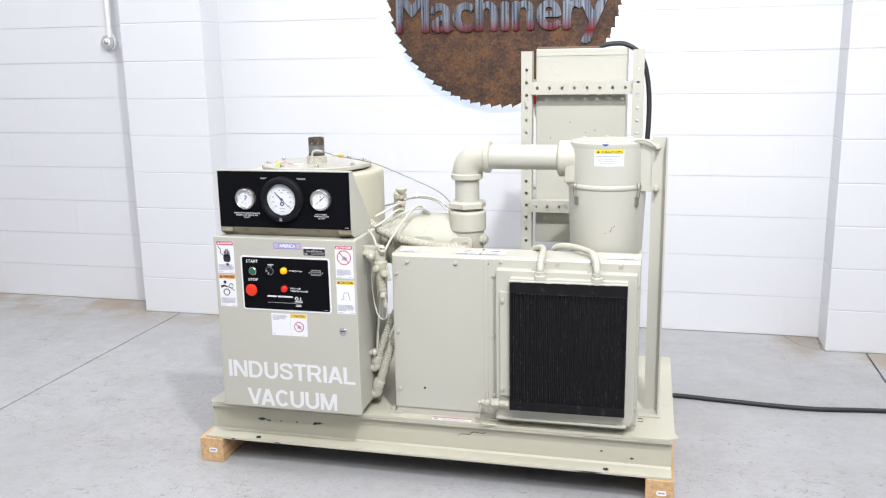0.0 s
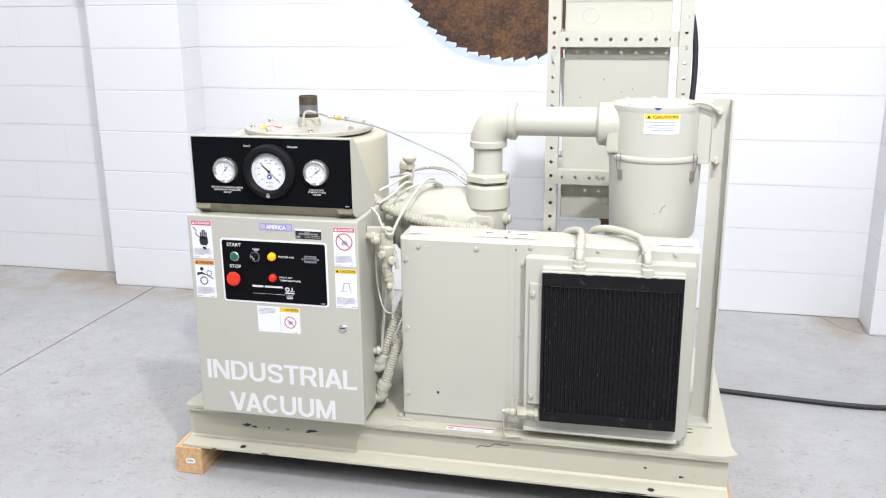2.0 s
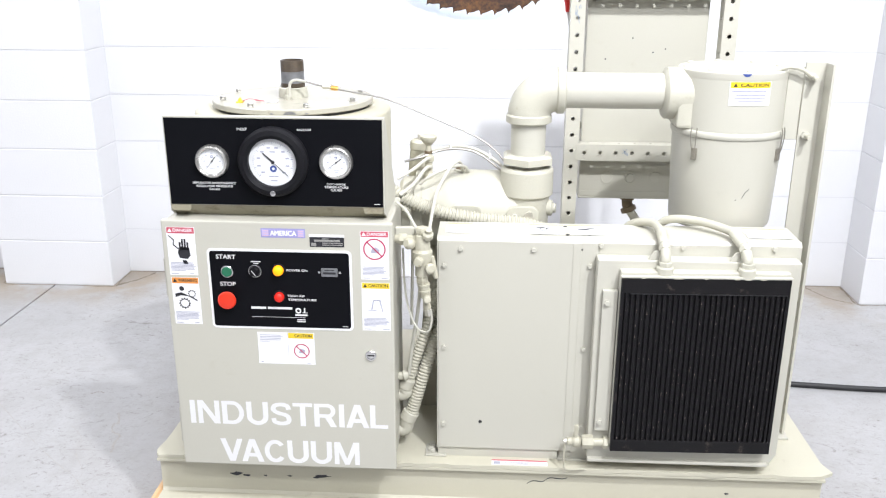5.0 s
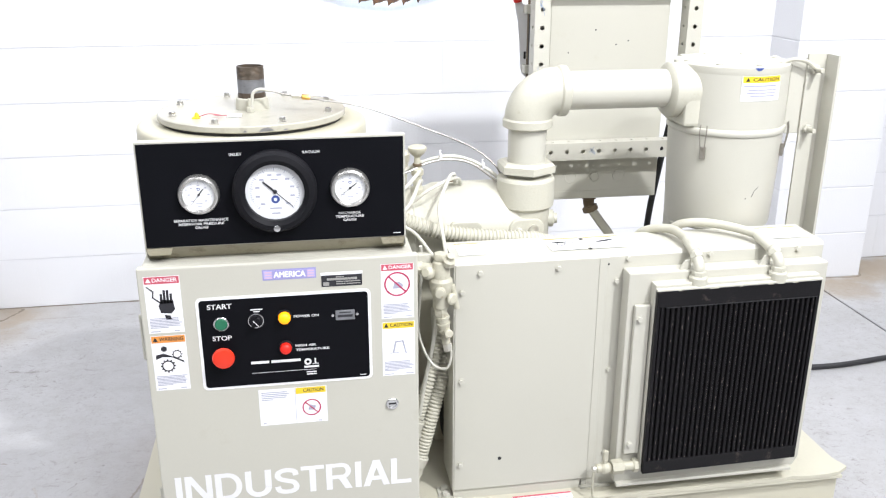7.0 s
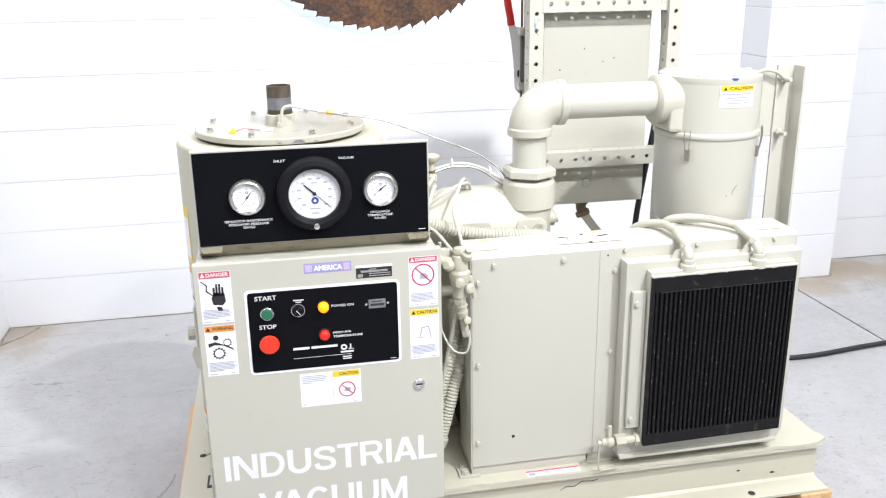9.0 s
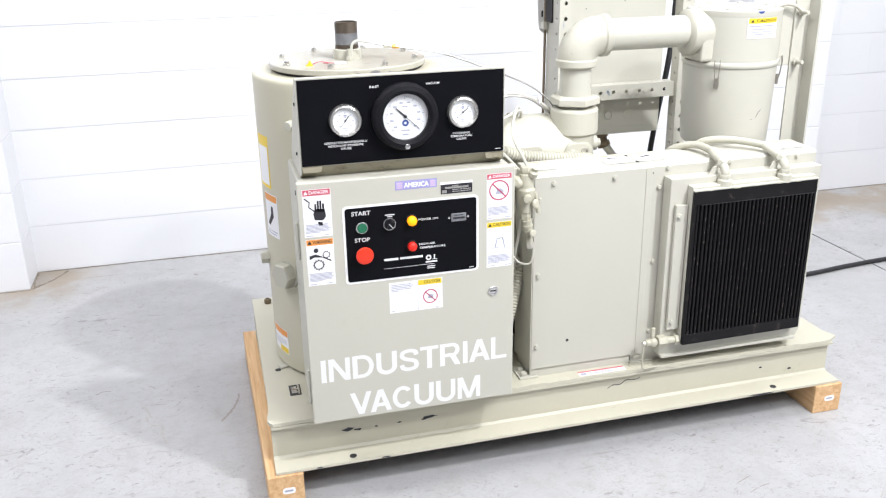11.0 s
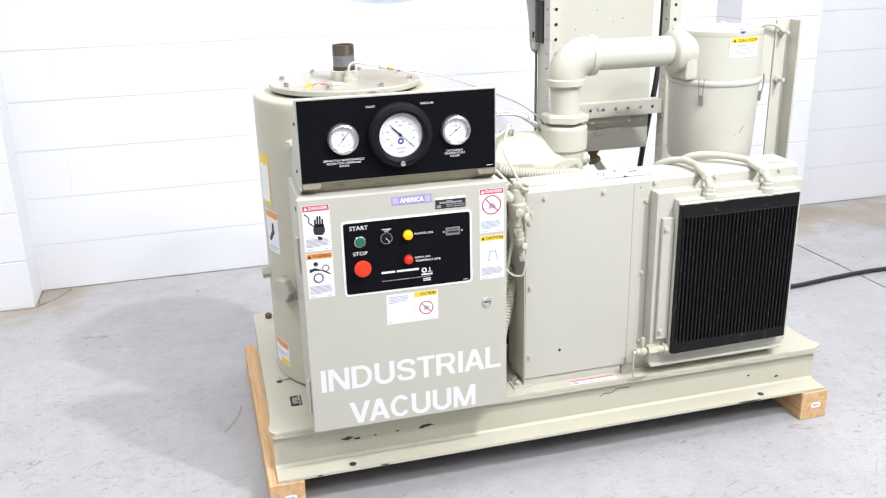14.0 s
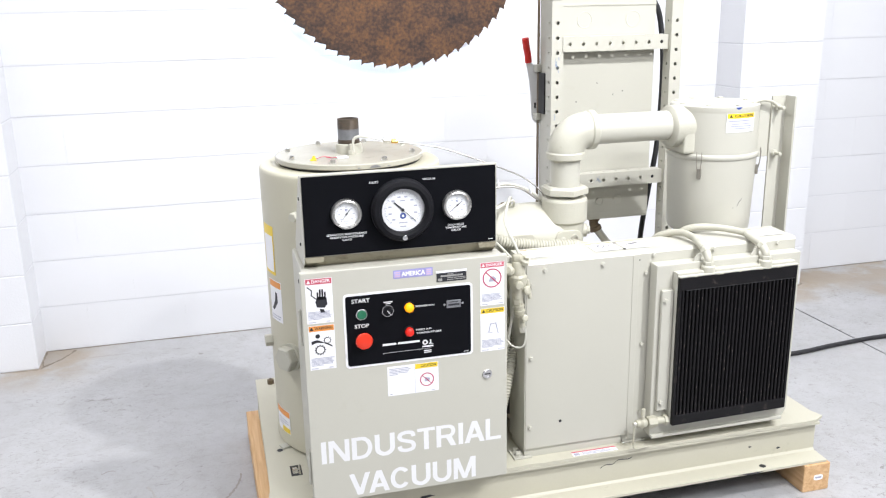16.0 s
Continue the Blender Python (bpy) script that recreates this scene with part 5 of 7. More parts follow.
part("core_frame", askew(prism([(C0 - 0.001, Z0 + 0.004), (C1 + 0.001, Z0 + 0.004), (C1 + 0.001, Z1 + 0.010), (C0 - 0.001, Z1 + 0.010)], "xz", CF + 0.013, SF + 0.001, 0.002)), M_beige, oc)
part("core_lip", askew(box(C0 - 0.002, C1 + 0.002, CF, CF + 0.012, Z1, Z1 + 0.004, 0.001)), M_beige, oc)
part("core", askew(box(C0 + 0.002, C1 - 0.002, CF + 0.009, CF + 0.013, Z0 + 0.01, Z1 - 0.01)), M_core, oc, "dark finned core behind the slats")
part("face_band", askew(box(C0, C1, CF, CF + 0.012, Z1 - 0.036, Z1, 0.0012)), M_fin, oc, "black band")
part("face_band", askew(box(C0, C1, CF, CF + 0.012, Z0, Z0 + 0.030, 0.0012)), M_fin, oc, "black band")
part("face_edge", askew(box(C0, C0 + 0.007, CF + 0.001, CF + 0.012, Z0 + 0.030, Z1 - 0.036)), M_fin, oc)
part("face_edge", askew(box(C1 - 0.007, C1, CF + 0.001, CF + 0.012, Z0 + 0.030, Z1 - 0.036)), M_fin, oc)
part("worn_line", askew(box(C0 + 0.02, C1 - 0.006, CF - 0.0008, CF + 0.002, Z1 - 0.0375, Z1 - 0.0360)), M_dark, oc)
N_SLAT = 30
slat = None
for i in range(N_SLAT):
    sx = C0 + 0.007 + (C1 - C0 - 0.014) * (i + 0.5) / N_SLAT
    if slat is None:
        w = 0.0034
        bm = prism([(-w, 0.010), (-w * 0.92, 0.0016), (-w * 0.6, 0.0), (w * 0.6, 0.0), (w * 0.92, 0.0016), (w, 0.010)], "xy", Z0 + 0.029, Z1 - 0.035)
        sharpen(bm)
        slat = bpy.data.meshes.new("slat")
        bm.to_mesh(slat)
        bm.free()
        slat.materials.append(M_fin)
    ob = new("slat", slat)
    ob.parent = oc
    ob.matrix_parent_inverse = Matrix.Translation(-Vector(oc.location))
    ob.location = (sx, CF + 0.001 + SLANT * (sx - C0), 0)
dust = random.Random(21)
bm = bmesh.new()
for k in range(260):
    corner = k % 4 == 0
    dx = C0 + 0.010 + (dust.random() ** (2.2 if corner else 1.0)) * (C1 - C0 - 0.022)
    dz = Z0 + 0.034 + (dust.random() ** (2.5 if corner else 1.0)) * (Z1 - Z0 - 0.075)
    n_slat = round((dx - C0 - 0.007) / (C1 - C0 - 0.014) * 30 - 0.5)
    dx = C0 + 0.007 + (C1 - C0 - 0.014) * (n_slat + 0.5) / 30 + dust.uniform(-0.0012, 0.0012)
    size = dust.uniform(0.0003, 0.0008)
    tall = dust.choice((1.2, 2.0, 3.5, 6.0))
    flat_shape(bm, [(dx + size * math.cos(a) * dust.uniform(0.6, 1.2), dz + tall * size * math.sin(a) * dust.uniform(0.6, 1.2)) for a in (0.3, 1.4, 2.6, 3.6, 5.0)], on_front(CF + 0.001), 0.0006)
askew(bm)
part("dust", bm, M_dust, oc, "pale and rusty specks of dust", kind="stuff")
for k in range(5):
    wx = C0 + 0.03 + 0.062 * k + dust.uniform(0, 0.04)
    part("worn_edge", askew(box(wx, wx + dust.uniform(0.006, 0.022), CF - 0.0006, CF + 0.001, Z1 - 0.0009, Z1 + 0.0005)), M_beige_worn, oc)
bm = box(0.952, 0.985, SF - 0.012, SF - 0.0002, 0.320, 0.674, 0.0015)
part("side_bracket", bm, M_beige, oc)
for bz in (0.645, 0.345):
    hex_bolt(oc, (0.962, SF - 0.012, bz), across=0.011)
for sx in (0.9875,):
    for sz0, sz1 in ((0.61, 0.67), (0.42, 0.55), (0.30, 0.38)):
        part("frame_slot", box(sx + 0.0008, sx + 0.0015, CF + 0.013, CF + 0.017, sz0, sz1), M_beige_worn, oc)
PORTS = (1.083, 1.261)
for px in PORTS:
    bm = lathe([(0.0185, 0), (0.0185, 0.020), (0.016, 0.023), (0.0001, 0.023)], (px, 0.026, 0.713), (0, 0, 1), 24)
    part("port", bm, M_beige_cast, oc)
    bm = hexnut((px, 0.026, 0.735), (0, 0, 1), 0.026, 0.012)
    part("port_adapter", bm, M_beige_cast, oc)
HOSES = (((1.083, 0.026, 0.744), (1.083, 0.029, 0.757), (1.083, 0.044, 0.772), (1.083, 0.078, 0.790), (1.081, 0.115, 0.794), (1.074, 0.155, 0.795), (1.050, 0.188, 0.788), (1.025, 0.220, 0.765), (1.010, 0.250, 0.71)),
         ((1.261, 0.026, 0.744), (1.260, 0.029, 0.757), (1.257, 0.044, 0.772), (1.250, 0.078, 0.790), (1.230, 0.115, 0.796), (1.185, 0.158, 0.800), (1.138, 0.186, 0.798), (1.105, 0.212, 0.780), (1.085, 0.245, 0.72)))
for px in PORTS:
    part("port_tab", prism([(px - 0.034, 0.743), (px - 0.010, 0.743), (px - 0.010, 0.764), (px - 0.022, 0.763)], "xz", 0.046, 0.051, 0.0006), M_beige, oc)
for pts in HOSES:
    hose = thing("oil_hose", "beige overpainted rubber oil hose looping over the housing top", "hose", pts[0], group="oil hoses")
    part("hose_line", tube(pts, 0.0098, 14, 8), M_beige_hose, hose)
    way = spline(pts, 8)
    part("elbow", tube(way[2:20:2], 0.0112, 14, 2), M_beige_cast, hose)
    part("ferrule", rod(way[18], way[28], 0.0120, 16, 0.002), M_beige_cast, hose)
    part("elbow_nut", rod(way[14], way[17], 0.0138, 6, 0.001), M_beige_cast, hose)
# drain valve beside the cooler
dv = thing("drain_valve", "small beige overpainted drain cock screwed into the cooler side", "valve", (0.93, 0.026, 0.29))
VY, VZ = 0.026, 0.291
part("nipple", rod((0.945, VY, VZ), (0.990, VY, VZ), 0.0105, 16, 0.001), M_fitting, dv)
part("nipple_nut", hexnut((0.984, VY, VZ), (-1, 0, 0), 0.027, 0.011), M_fitting, dv)
part("coupling", hexnut((0.950, VY, VZ), (-1, 0, 0), 0.029, 0.026), M_fitting, dv)
bm = lathe([(0.008, 0), (0.0135, 0.006), (0.0140, 0.016), (0.010, 0.022), (0.010, 0.032), (0.0065, 0.034)], (0.922, VY, VZ), (-1, 0, 0), 18)
part("cock_body", bm, M_fitting, dv)
bm = rod((0.909, VY, VZ + 0.009), (0.909, VY, VZ + 0.022), 0.0055, 12)
box(0.904, 0.915, VY - 0.004, VY + 0.004, VZ + 0.018, VZ + 0.044, 0.002, bm)
part("lever", bm, M_fitting, dv)
part("spout", rod((0.889, VY, VZ), (0.880, VY, VZ), 0.0065, 12, 0.001), M_zinc, dv)
part("drain_leg", tube([(0.886, VY, VZ - 0.004), (0.884, VY, VZ - 0.016), (0.884, VY + 0.001, VZ - 0.050), (0.886, VY + 0.002, VZ - 0.074), (0.896, VY + 0.004, DECK + 0.004), (0.922, VY + 0.008, DECK + 0.003), (0.936, VY + 0.010, DECK + 0.003)], 0.0026, 10, 6), M_fitting, dv)

# ---------------------------------------------------------------- compressor, motor and inlet pipe
PX, PY = 0.7855, 0.321
cmp_ = thing("compressor", "beige overpainted cast air compressor with a barrel-shaped body", "compressor", (0.65, 0.37, DECK))
CYL = (0.50, 0.364, 0.760)
bm = lathe([(0.075, 0.0), (0.100, 0.006), (0.100, 0.022), (0.096, 0.026), (0.096, 0.06), (0.1035, 0.078), (0.1045, 0.10), (0.1045, 0.284), (0.101, 0.300), (0.092, 0.312), (0.07, 0.318), (0.03, 0.320)], CYL, (1, 0, 0), 48)
part("barrel", bm, M_beige_cast, cmp_)
bm = lathe([(0.050, 0.0), (0.056, 0.01), (0.0575, 0.084), (0.062, 0.087), (0.0655, 0.091), (0.0655, 0.150), (0.063, 0.156), (0.058, 0.158)], (PX, PY, 0.730), (0, 0, 1), 40)
part("inlet_throat", bm, M_beige_cast, cmp_)
part("throat_neck", tube([(0.70, 0.352, 0.770), (0.74, 0.342, 0.772), (0.785, 0.325, 0.775)], 0.058, 24, 4), M_beige_cast, cmp_)
bm = prism(round_rect(PX - 0.050, PX + 0.030, 0.754, 0.801, 0.0225, 8), "xz", PY - 0.066, PY - 0.030, 0.002)
fl = part("side_flange", bm, M_beige_cast, cmp_)
hex_bolt(cmp_, (PX - 0.029, PY - 0.066, 0.777), across=0.012)
bm = lathe([(0.0115, 0), (0.0115, 0.006), (0.006, 0.006), (0.006, 0.002)], (PX + 0.006, PY - 0.066, 0.778), (0, -1, 0), 18)
part("socket_plug", bm, M_zinc, cmp_, "bare socket-head plug")
part("throat_plug", lathe([(0.020, 0), (0.020, 0.012), (0.012, 0.016), (0.012, 0.022)], (PX + 0.052, PY - 0.01, 0.785), (1, -0.2, 0), 18), M_beige_cast, cmp_)
part("cast_pad", prism(round_rect(0.600, 0.672, 0.772, 0.802, 0.014, 6), "xz", 0.364 - 0.1055, 0.364 - 0.090, 0.003), M_beige_cast, cmp_)
part("top_eye", lathe([(0.018, 0), (0.018, 0.008), (0.012, 0.010)], (0.620, 0.364, 0.860), (0, 0, 1), 20), M_beige_cast, cmp_)
part("eye_cap", lathe([(0.014, 0), (0.014, 0.002), (0.001, 0.003)], (0.620, 0.364, 0.869), (0, 0, 1), 18), M_brown_fitting, cmp_)
part("bearing_cap", lathe([(0.085, 0), (0.085, 0.03), (0.075, 0.04), (0.04, 0.045)], (0.505, 0.364, 0.760), (-1, 0, 0), 32), M_beige_cast, cmp_)
for i in range(8):
    a = radians(45 * i + 10)
    hex_bolt(cmp_, (0.522, 0.364 + 0.088 * math.cos(a), 0.760 + 0.088 * math.sin(a)), (1, 0, 0), 0.012, "flange_bolt", M_beige_cast)
part("pedestal", prism([(0.50, DECK), (0.80, DECK), (0.76, 0.68), (0.54, 0.68)], "xz", 0.33, 0.44, 0.004), M_beige_worn, cmp_)

mt = thing("drive_motor", "beige finned electric motor behind the cooler housing", "motor", (0.95, 0.50, DECK))
part("motor_frame", lathe([(0.12, 0), (0.150, 0.01), (0.155, 0.03), (0.155, 0.40), (0.150, 0.42), (0.12, 0.43)], (0.72, 0.48, 0.39), (1, 0, 0), 40), M_beige_worn, mt)
part("motor_base", box(0.78, 1.12, 0.35, 0.61, DECK, 0.28, 0.004), M_beige_worn, mt)
fm = lathe([(0.06, 0), (0.120, 0.004), (0.125, 0.012), (0.125, 0.05), (0.11, 0.055)], (0.60, 0.30, 0.345), (1, 0, 0), 36)
part("belt_guard", fm, M_beige_worn, mt)
part("pulley", lathe([(0.05, 0), (0.098, 0.002), (0.100, 0.006), (0.100, 0.010)], (0.588, 0.30, 0.345), (1, 0, 0), 36), M_dark, mt, "dark belt pulley")
part("guard_hub", lathe([(0.016, 0), (0.016, 0.012), (0.008, 0.014)], (0.598, 0.262, 0.300), (-1, 0, 0), 18), M_dark, mt)

ip = thing("inlet_pipe", "beige screwed pipe with an elbow between compressor and air filter", "pipe", (PX, PY, 0.88))
AX = 1.076
part("union_nut", lathe([(0.052, 0), (0.068, 0.004), (0.068, 0.020), (0.060, 0.026)], (PX, PY, 0.8945), (0, 0, 1), 6), M_beige_cast, ip)
part("riser", rod((PX, PY, 0.885), (PX, PY, 1.02), 0.0425, 40), M_beige, ip)
ER = 0.062
arc = [(PX + ER - ER * math.cos(radians(a)), PY, AX - ER + ER * math.sin(radians(a))) for a in range(0, 91, 6)]
part("elbow", tube([(PX, PY, AX - ER - 0.012)] + arc + [(PX + ER + 0.014, PY, AX)], 0.0522, 40, 0), M_beige_cast, ip)
part("elbow_collar", lathe([(0.049, 0), (0.0555, 0.004), (0.0555, 0.019), (0.0525, 0.023)], (PX, PY, AX - ER - 0.018), (0, 0, 1), 40), M_beige_cast, ip)
part("elbow_collar", lathe([(0.0525, 0), (0.0560, 0.004), (0.0560, 0.019), (0.049, 0.023)], (PX + ER + 0.001, PY, AX), (1, 0, 0), 40), M_beige_cast, ip)
part("crosspipe", rod((PX + ER, PY, AX), (1.15, PY, AX), 0.0425, 40), M_beige, ip)

# ---------------------------------------------------------------- air filter
FX, FY = 1.268, 0.340
af = thing("air_filter", "beige bucket-shaped air filter canister with wire clips and a caution sticker", "air filter", (FX, FY, 0.757))
part("bowl", lathe([(0.103, 0.753), (0.115, 0.755), (0.1205, 0.761), (0.122, 0.771), (0.1295, 0.972), (0.1295, 0.986)], (FX, FY, 0), (0, 0, 1), 64), M_beige, af)
part("rim", lathe([(0.128, 0.978), (0.1325, 0.980), (0.1345, 0.984), (0.1345, 0.989), (0.1325, 0.993), (0.1290, 0.995)], (FX, FY, 0), (0, 0, 1), 64), M_beige, af)
part("head", lathe([(0.1285, 0.990), (0.1275, 1.115), (0.1290, 1.123), (0.1285, 1.131), (0.1245, 1.134), (0.0001, 1.134)], (FX, FY, 0), (0, 0, 1), 64), M_beige, af)
for i in range(8):
    a = radians(45 * i + 5)
    part("head_bolt", lathe([(0.009, 0), (0.009, 0.003), (0.005, 0.005)], (FX + 0.112 * math.cos(a), FY + 0.112 * math.sin(a), 1.134), (0, 0, 1), 14), M_beige, af)
bm = lathe([(0.0440, -0.010), (0.056, -0.006), (0.0615, 0.0), (0.0615, 0.024), (0.0605, 0.034), (0.060, 0.09)], (FX - 0.158, PY + 0.002, AX - 0.004), (1, 0, 0), 40)
part("inlet_boss", bm, M_beige_cast, af)
part("boss_web", box(FX - 0.138, FX - 0.085, PY - 0.056, PY + 0.058, 0.996, AX, 0.008), M_beige_cast, af)
bm = lathe([(0.050, 0), (0.050, 0.03), (0.046, 0.034)], (FX + 0.112, FY, 1.075), (1, 0, 0), 32)
part("outlet_boss", bm, M_beige_cast, af)
for ang in (-136, -40):
    a = radians(ang)
    d = Vector((math.cos(a), math.sin(a), 0))
    s = Vector((-math.sin(a), math.cos(a), 0))
    o = Vector((FX, FY, 0))
    bm = bmesh.new()
    for k in (-1, 1):
        tube([o + d * 0.1385 + s * 0.007 * k + Vector((0, 0, 1.004)), o + d * 0.1405 + s * 0.0075 * k + Vector((0, 0, 0.985)), o + d * 0.1375 + s * 0.005 * k + Vector((0, 0, 0.955)), o + d * 0.133 + s * 0.003 * k + Vector((0, 0, 0.935))], 0.0013, 6, 5, bm)
    part("wire_clip", bm, M_clip, af, "sprung wire clip")
    bm = box(-0.006, 0.006, -0.004, 0.004, -0.014, 0.014, 0.001)
    bmesh.ops.transform(bm, matrix=Matrix.Translation(o + d * 0.132 + Vector((0, 0, 0.940))) @ Matrix.Rotation(a + math.pi / 2, 4, "Z"), verts=bm.verts)
    part("clip_lever", bm, M_clip, af)
can = on_round(FX, FY, 0.1280, -90)
label_board(af, -0.036, 0.060, 1.060, 1.114, can, M_yellow, "CAUTION", M_ink, [(0.05, 0.97, 0.58, 0.06), (0.15, 0.92, 0.42, 0.05), (0.12, 0.9, 0.30, 0.05), (0.2, 0.85, 0.18, 0.05)], "white sticker with a yellow CAUTION band on the canister", head=0.26, n=8, h=0.0006)
bm = bmesh.new()
bowl_r = lambda v: 0.122 + (v - 0.771) / 0.201 * 0.0075
bw = on_round(FX, FY, bowl_r, -90)
for (a, b), (c, d) in (((0.018, 0.842), (0.024, 0.856)), ((0.024, 0.856), (0.034, 0.864))):
    flat_shape(bm, [(a, b), (a + 0.0014, b - 0.001), (c + 0.0014, d - 0.001), (c, d)], bw, 0.0006)
flat_shape(bm, disc(0.004, 0.838, 0.0016, 8), bw, 0.0006)
part("scratch", bm, M_chip, af, "dark scratch in the paint")
bm = bmesh.new()
flat_shape(bm, [(-0.012, 1.1318), (0.010, 1.1318), (0.004, 1.1260), (-0.004, 1.1250)], can, 0.0015)
part("chipped_rim", bm, M_blue_ink, af)

fs = thing("filter_post", "upright beige angle-iron post carrying the air filter", "post", (1.43, 0.22, DECK))
bm = prism([(1.414, 0.268), (1.4585, 0.268), (1.4585, 0.224), (1.464, 0.224), (1.464, 0.2735), (1.414, 0.2735)], "xy", DECK, 1.152)
part("angle_iron", bm, M_beige, fs)
part("foot_plate", box(1.395, 1.470, 0.205, 0.280, DECK, DECK + 0.006, 0.001), M_beige, fs)
for bz in (1.119, 0.984):
    hex_bolt(fs, (1.430, 0.268, bz), across=0.018, name="clamp_bolt")
    part("stud", rod((1.430, 0.258, bz), (1.430, 0.232, bz), 0.0055, 12, 0.001), M_beige_cast, fs)
    # Slot drawn as a white disc, its light put into the colour.
    part("lit_strap_slot", prism(disc(1.4245, bz - 0.020, 0.004, 12), "xz", 0.2774, 0.2682), M_white, fs)
for slot_y in (0.166, 0.190, 0.214):
    part("deck_slot", box(1.396, 1.414, slot_y - 0.0022, slot_y + 0.0022, DECK, DECK + 0.0007), M_dark, skid, "dark slot in the deck")
part("strap", box(1.378, 1.436, 0.2740, 0.279, 0.972, 1.142, 0.002), M_beige, fs)
part("tie_loop", tube([(1.34, 0.27, 1.128), (1.370, 0.258, 1.142), (1.40, 0.255, 1.138), (1.425, 0.256, 1.122)], 0.0045, 8, 6), M_beige_hose, fs)

# ---------------------------------------------------------------- perforated post rack
def perforated(length, width, pitch, r, thick, m, start=None):
    """A strip along +x from 0, across 0..width in y, with a row of round holes; m places it."""
    bm = bmesh.new()
    n = int(length / pitch)
    rim = (length - n * pitch) / 2 if start is None else start
    n = int((length - rim) / pitch)
    SEG = 12
    cuts = []
    for lvl in (0.0, thick):
        faces_done = []
        for i in range(n):
            cx, cy = rim + pitch * (i + 0.5), width * 0.5
            hx, hy = pitch / 2, width / 2
            inner, outer = [], []
            for k in range(SEG):
                a = 2 * math.pi * (k + 0.5) / SEG
                c, s = math.cos(a), math.sin(a)
                f = 1 / max(abs(c) / hx, abs(s) / hy)
                inner.append(bm.verts.new((cx + r * c, cy + r * s, lvl)))
                outer.append(bm.verts.new((cx + f * c, cy + f * s, lvl)))
            corner = {}
            for k in range(SEG):
                j = (k + 1) % SEG
                o1, o2 = outer[k].co, outer[j].co
                if abs(abs(o1.x - cx) - hx) < 1e-6 and abs(abs(o2.y - cy) - hy) < 1e-6 or abs(abs(o2.x - cx) - hx) < 1e-6 and abs(abs(o1.y - cy) - hy) < 1e-6:
                    q = bm.verts.new((cx + math.copysign(hx, o1.x + o2.x - 2 * cx), cy + math.copysign(hy, o1.y + o2.y - 2 * cy), lvl))
                    bm.faces.new((inner[k], outer[k], q, outer[j], inner[j]))
                else:
                    bm.faces.new((inner[k], outer[k], outer[j], inner[j]))
            faces_done.append(inner)
        cuts.append(faces_done)
        for a, b in ((0, rim), (rim + n * pitch, length)):
            if b - a > 1e-4:
                bm.faces.new([bm.verts.new(p) for p in ((a, 0, lvl), (b, 0, lvl), (b, width, lvl), (a, width, lvl))])
    for lo, hi in zip(*cuts):
        for k in range(SEG):
            j = (k + 1) % SEG
            bm.faces.new((lo[k], lo[j], hi[j], hi[k]))
    for (ax, ay), (bx, by) in (((0, 0), (length, 0)), ((length, 0), (length, width)), ((length, width), (0, width)), ((0, width), (0, 0))):
        bm.faces.new([bm.verts.new(p) for p in ((ax, ay, 0), (bx, by, 0), (bx, by, thick), (ax, ay, thick))])
    bmesh.ops.transform(bm, matrix=m, verts=bm.verts)
    return bm


rack = thing("perforated_post_rack", "beige perforated steel post frame standing on the rear of the skid", "rack", (1.14, 0.76, DECK))
RY = 0.745
UP = Matrix(((0, 1, 0, 0), (0, 0, 1, 0), (1, 0, 0, 0), (0, 0, 0, 1)))  # strip: length up, width along x, thickness along +y
SIDE = Matrix(((0, 0, 1, 0), (0, 1, 0, 0), (1, 0, 0, 0), (0, 0, 0, 1)))  # length up, width along +y, thickness along +x
ACROSS = Matrix(((1, 0, 0, 0), (0, 0, 1, 0), (0, 1, 0, 0), (0, 0, 0, 1)))  # length along x, width up, thickness along +y
SHELF = Matrix.Identity(4)
HPOST = 1.432 - DECK
for px, py in ((0.9105, RY), (1.3305, RY - 0.018)):
    bm = perforated(HPOST, 0.0413, 0.0476, 0.0060, 0.0026, Matrix.Translation((px, py, DECK)) @ UP, 0.036)
    join(bm, perforated(HPOST, 0.042, 0.0476, 0.0048, 0.0026, Matrix.Translation((px, py + 0.003, DECK)) @ SIDE, 0.036))
    join(bm, perforated(HPOST, 0.042, 0.0476, 0.0048, 0.0026, Matrix.Translation((px + 0.0387, py + 0.003, DECK)) @ SIDE, 0.036))
    join(bm, perforated(HPOST, 0.0413, 0.0476, 0.0060, 0.0026, Matrix.Translation((px, py + 0.0455, DECK)) @ UP, 0.036))
    part("post", bm, M_beige, rack, flat=True)
for z0, x0, pitch in ((1.269, 0.9490, 0.0474), (0.810, 0.9455, 0.0463)):
    bm = perforated(1.372 - x0, 0.048, pitch, 0.0060, 0.0026, Matrix.Translation((x0, RY - 0.003, z0)) @ ACROSS, 0.0003)
    join(bm, perforated(0.376, 0.042, pitch, 0.0050, 0.0026, Matrix.Translation((0.9525, RY, z0 + 0.0455)) @ SHELF))
    part("crossbar", bm, M_beige, rack, flat=True)
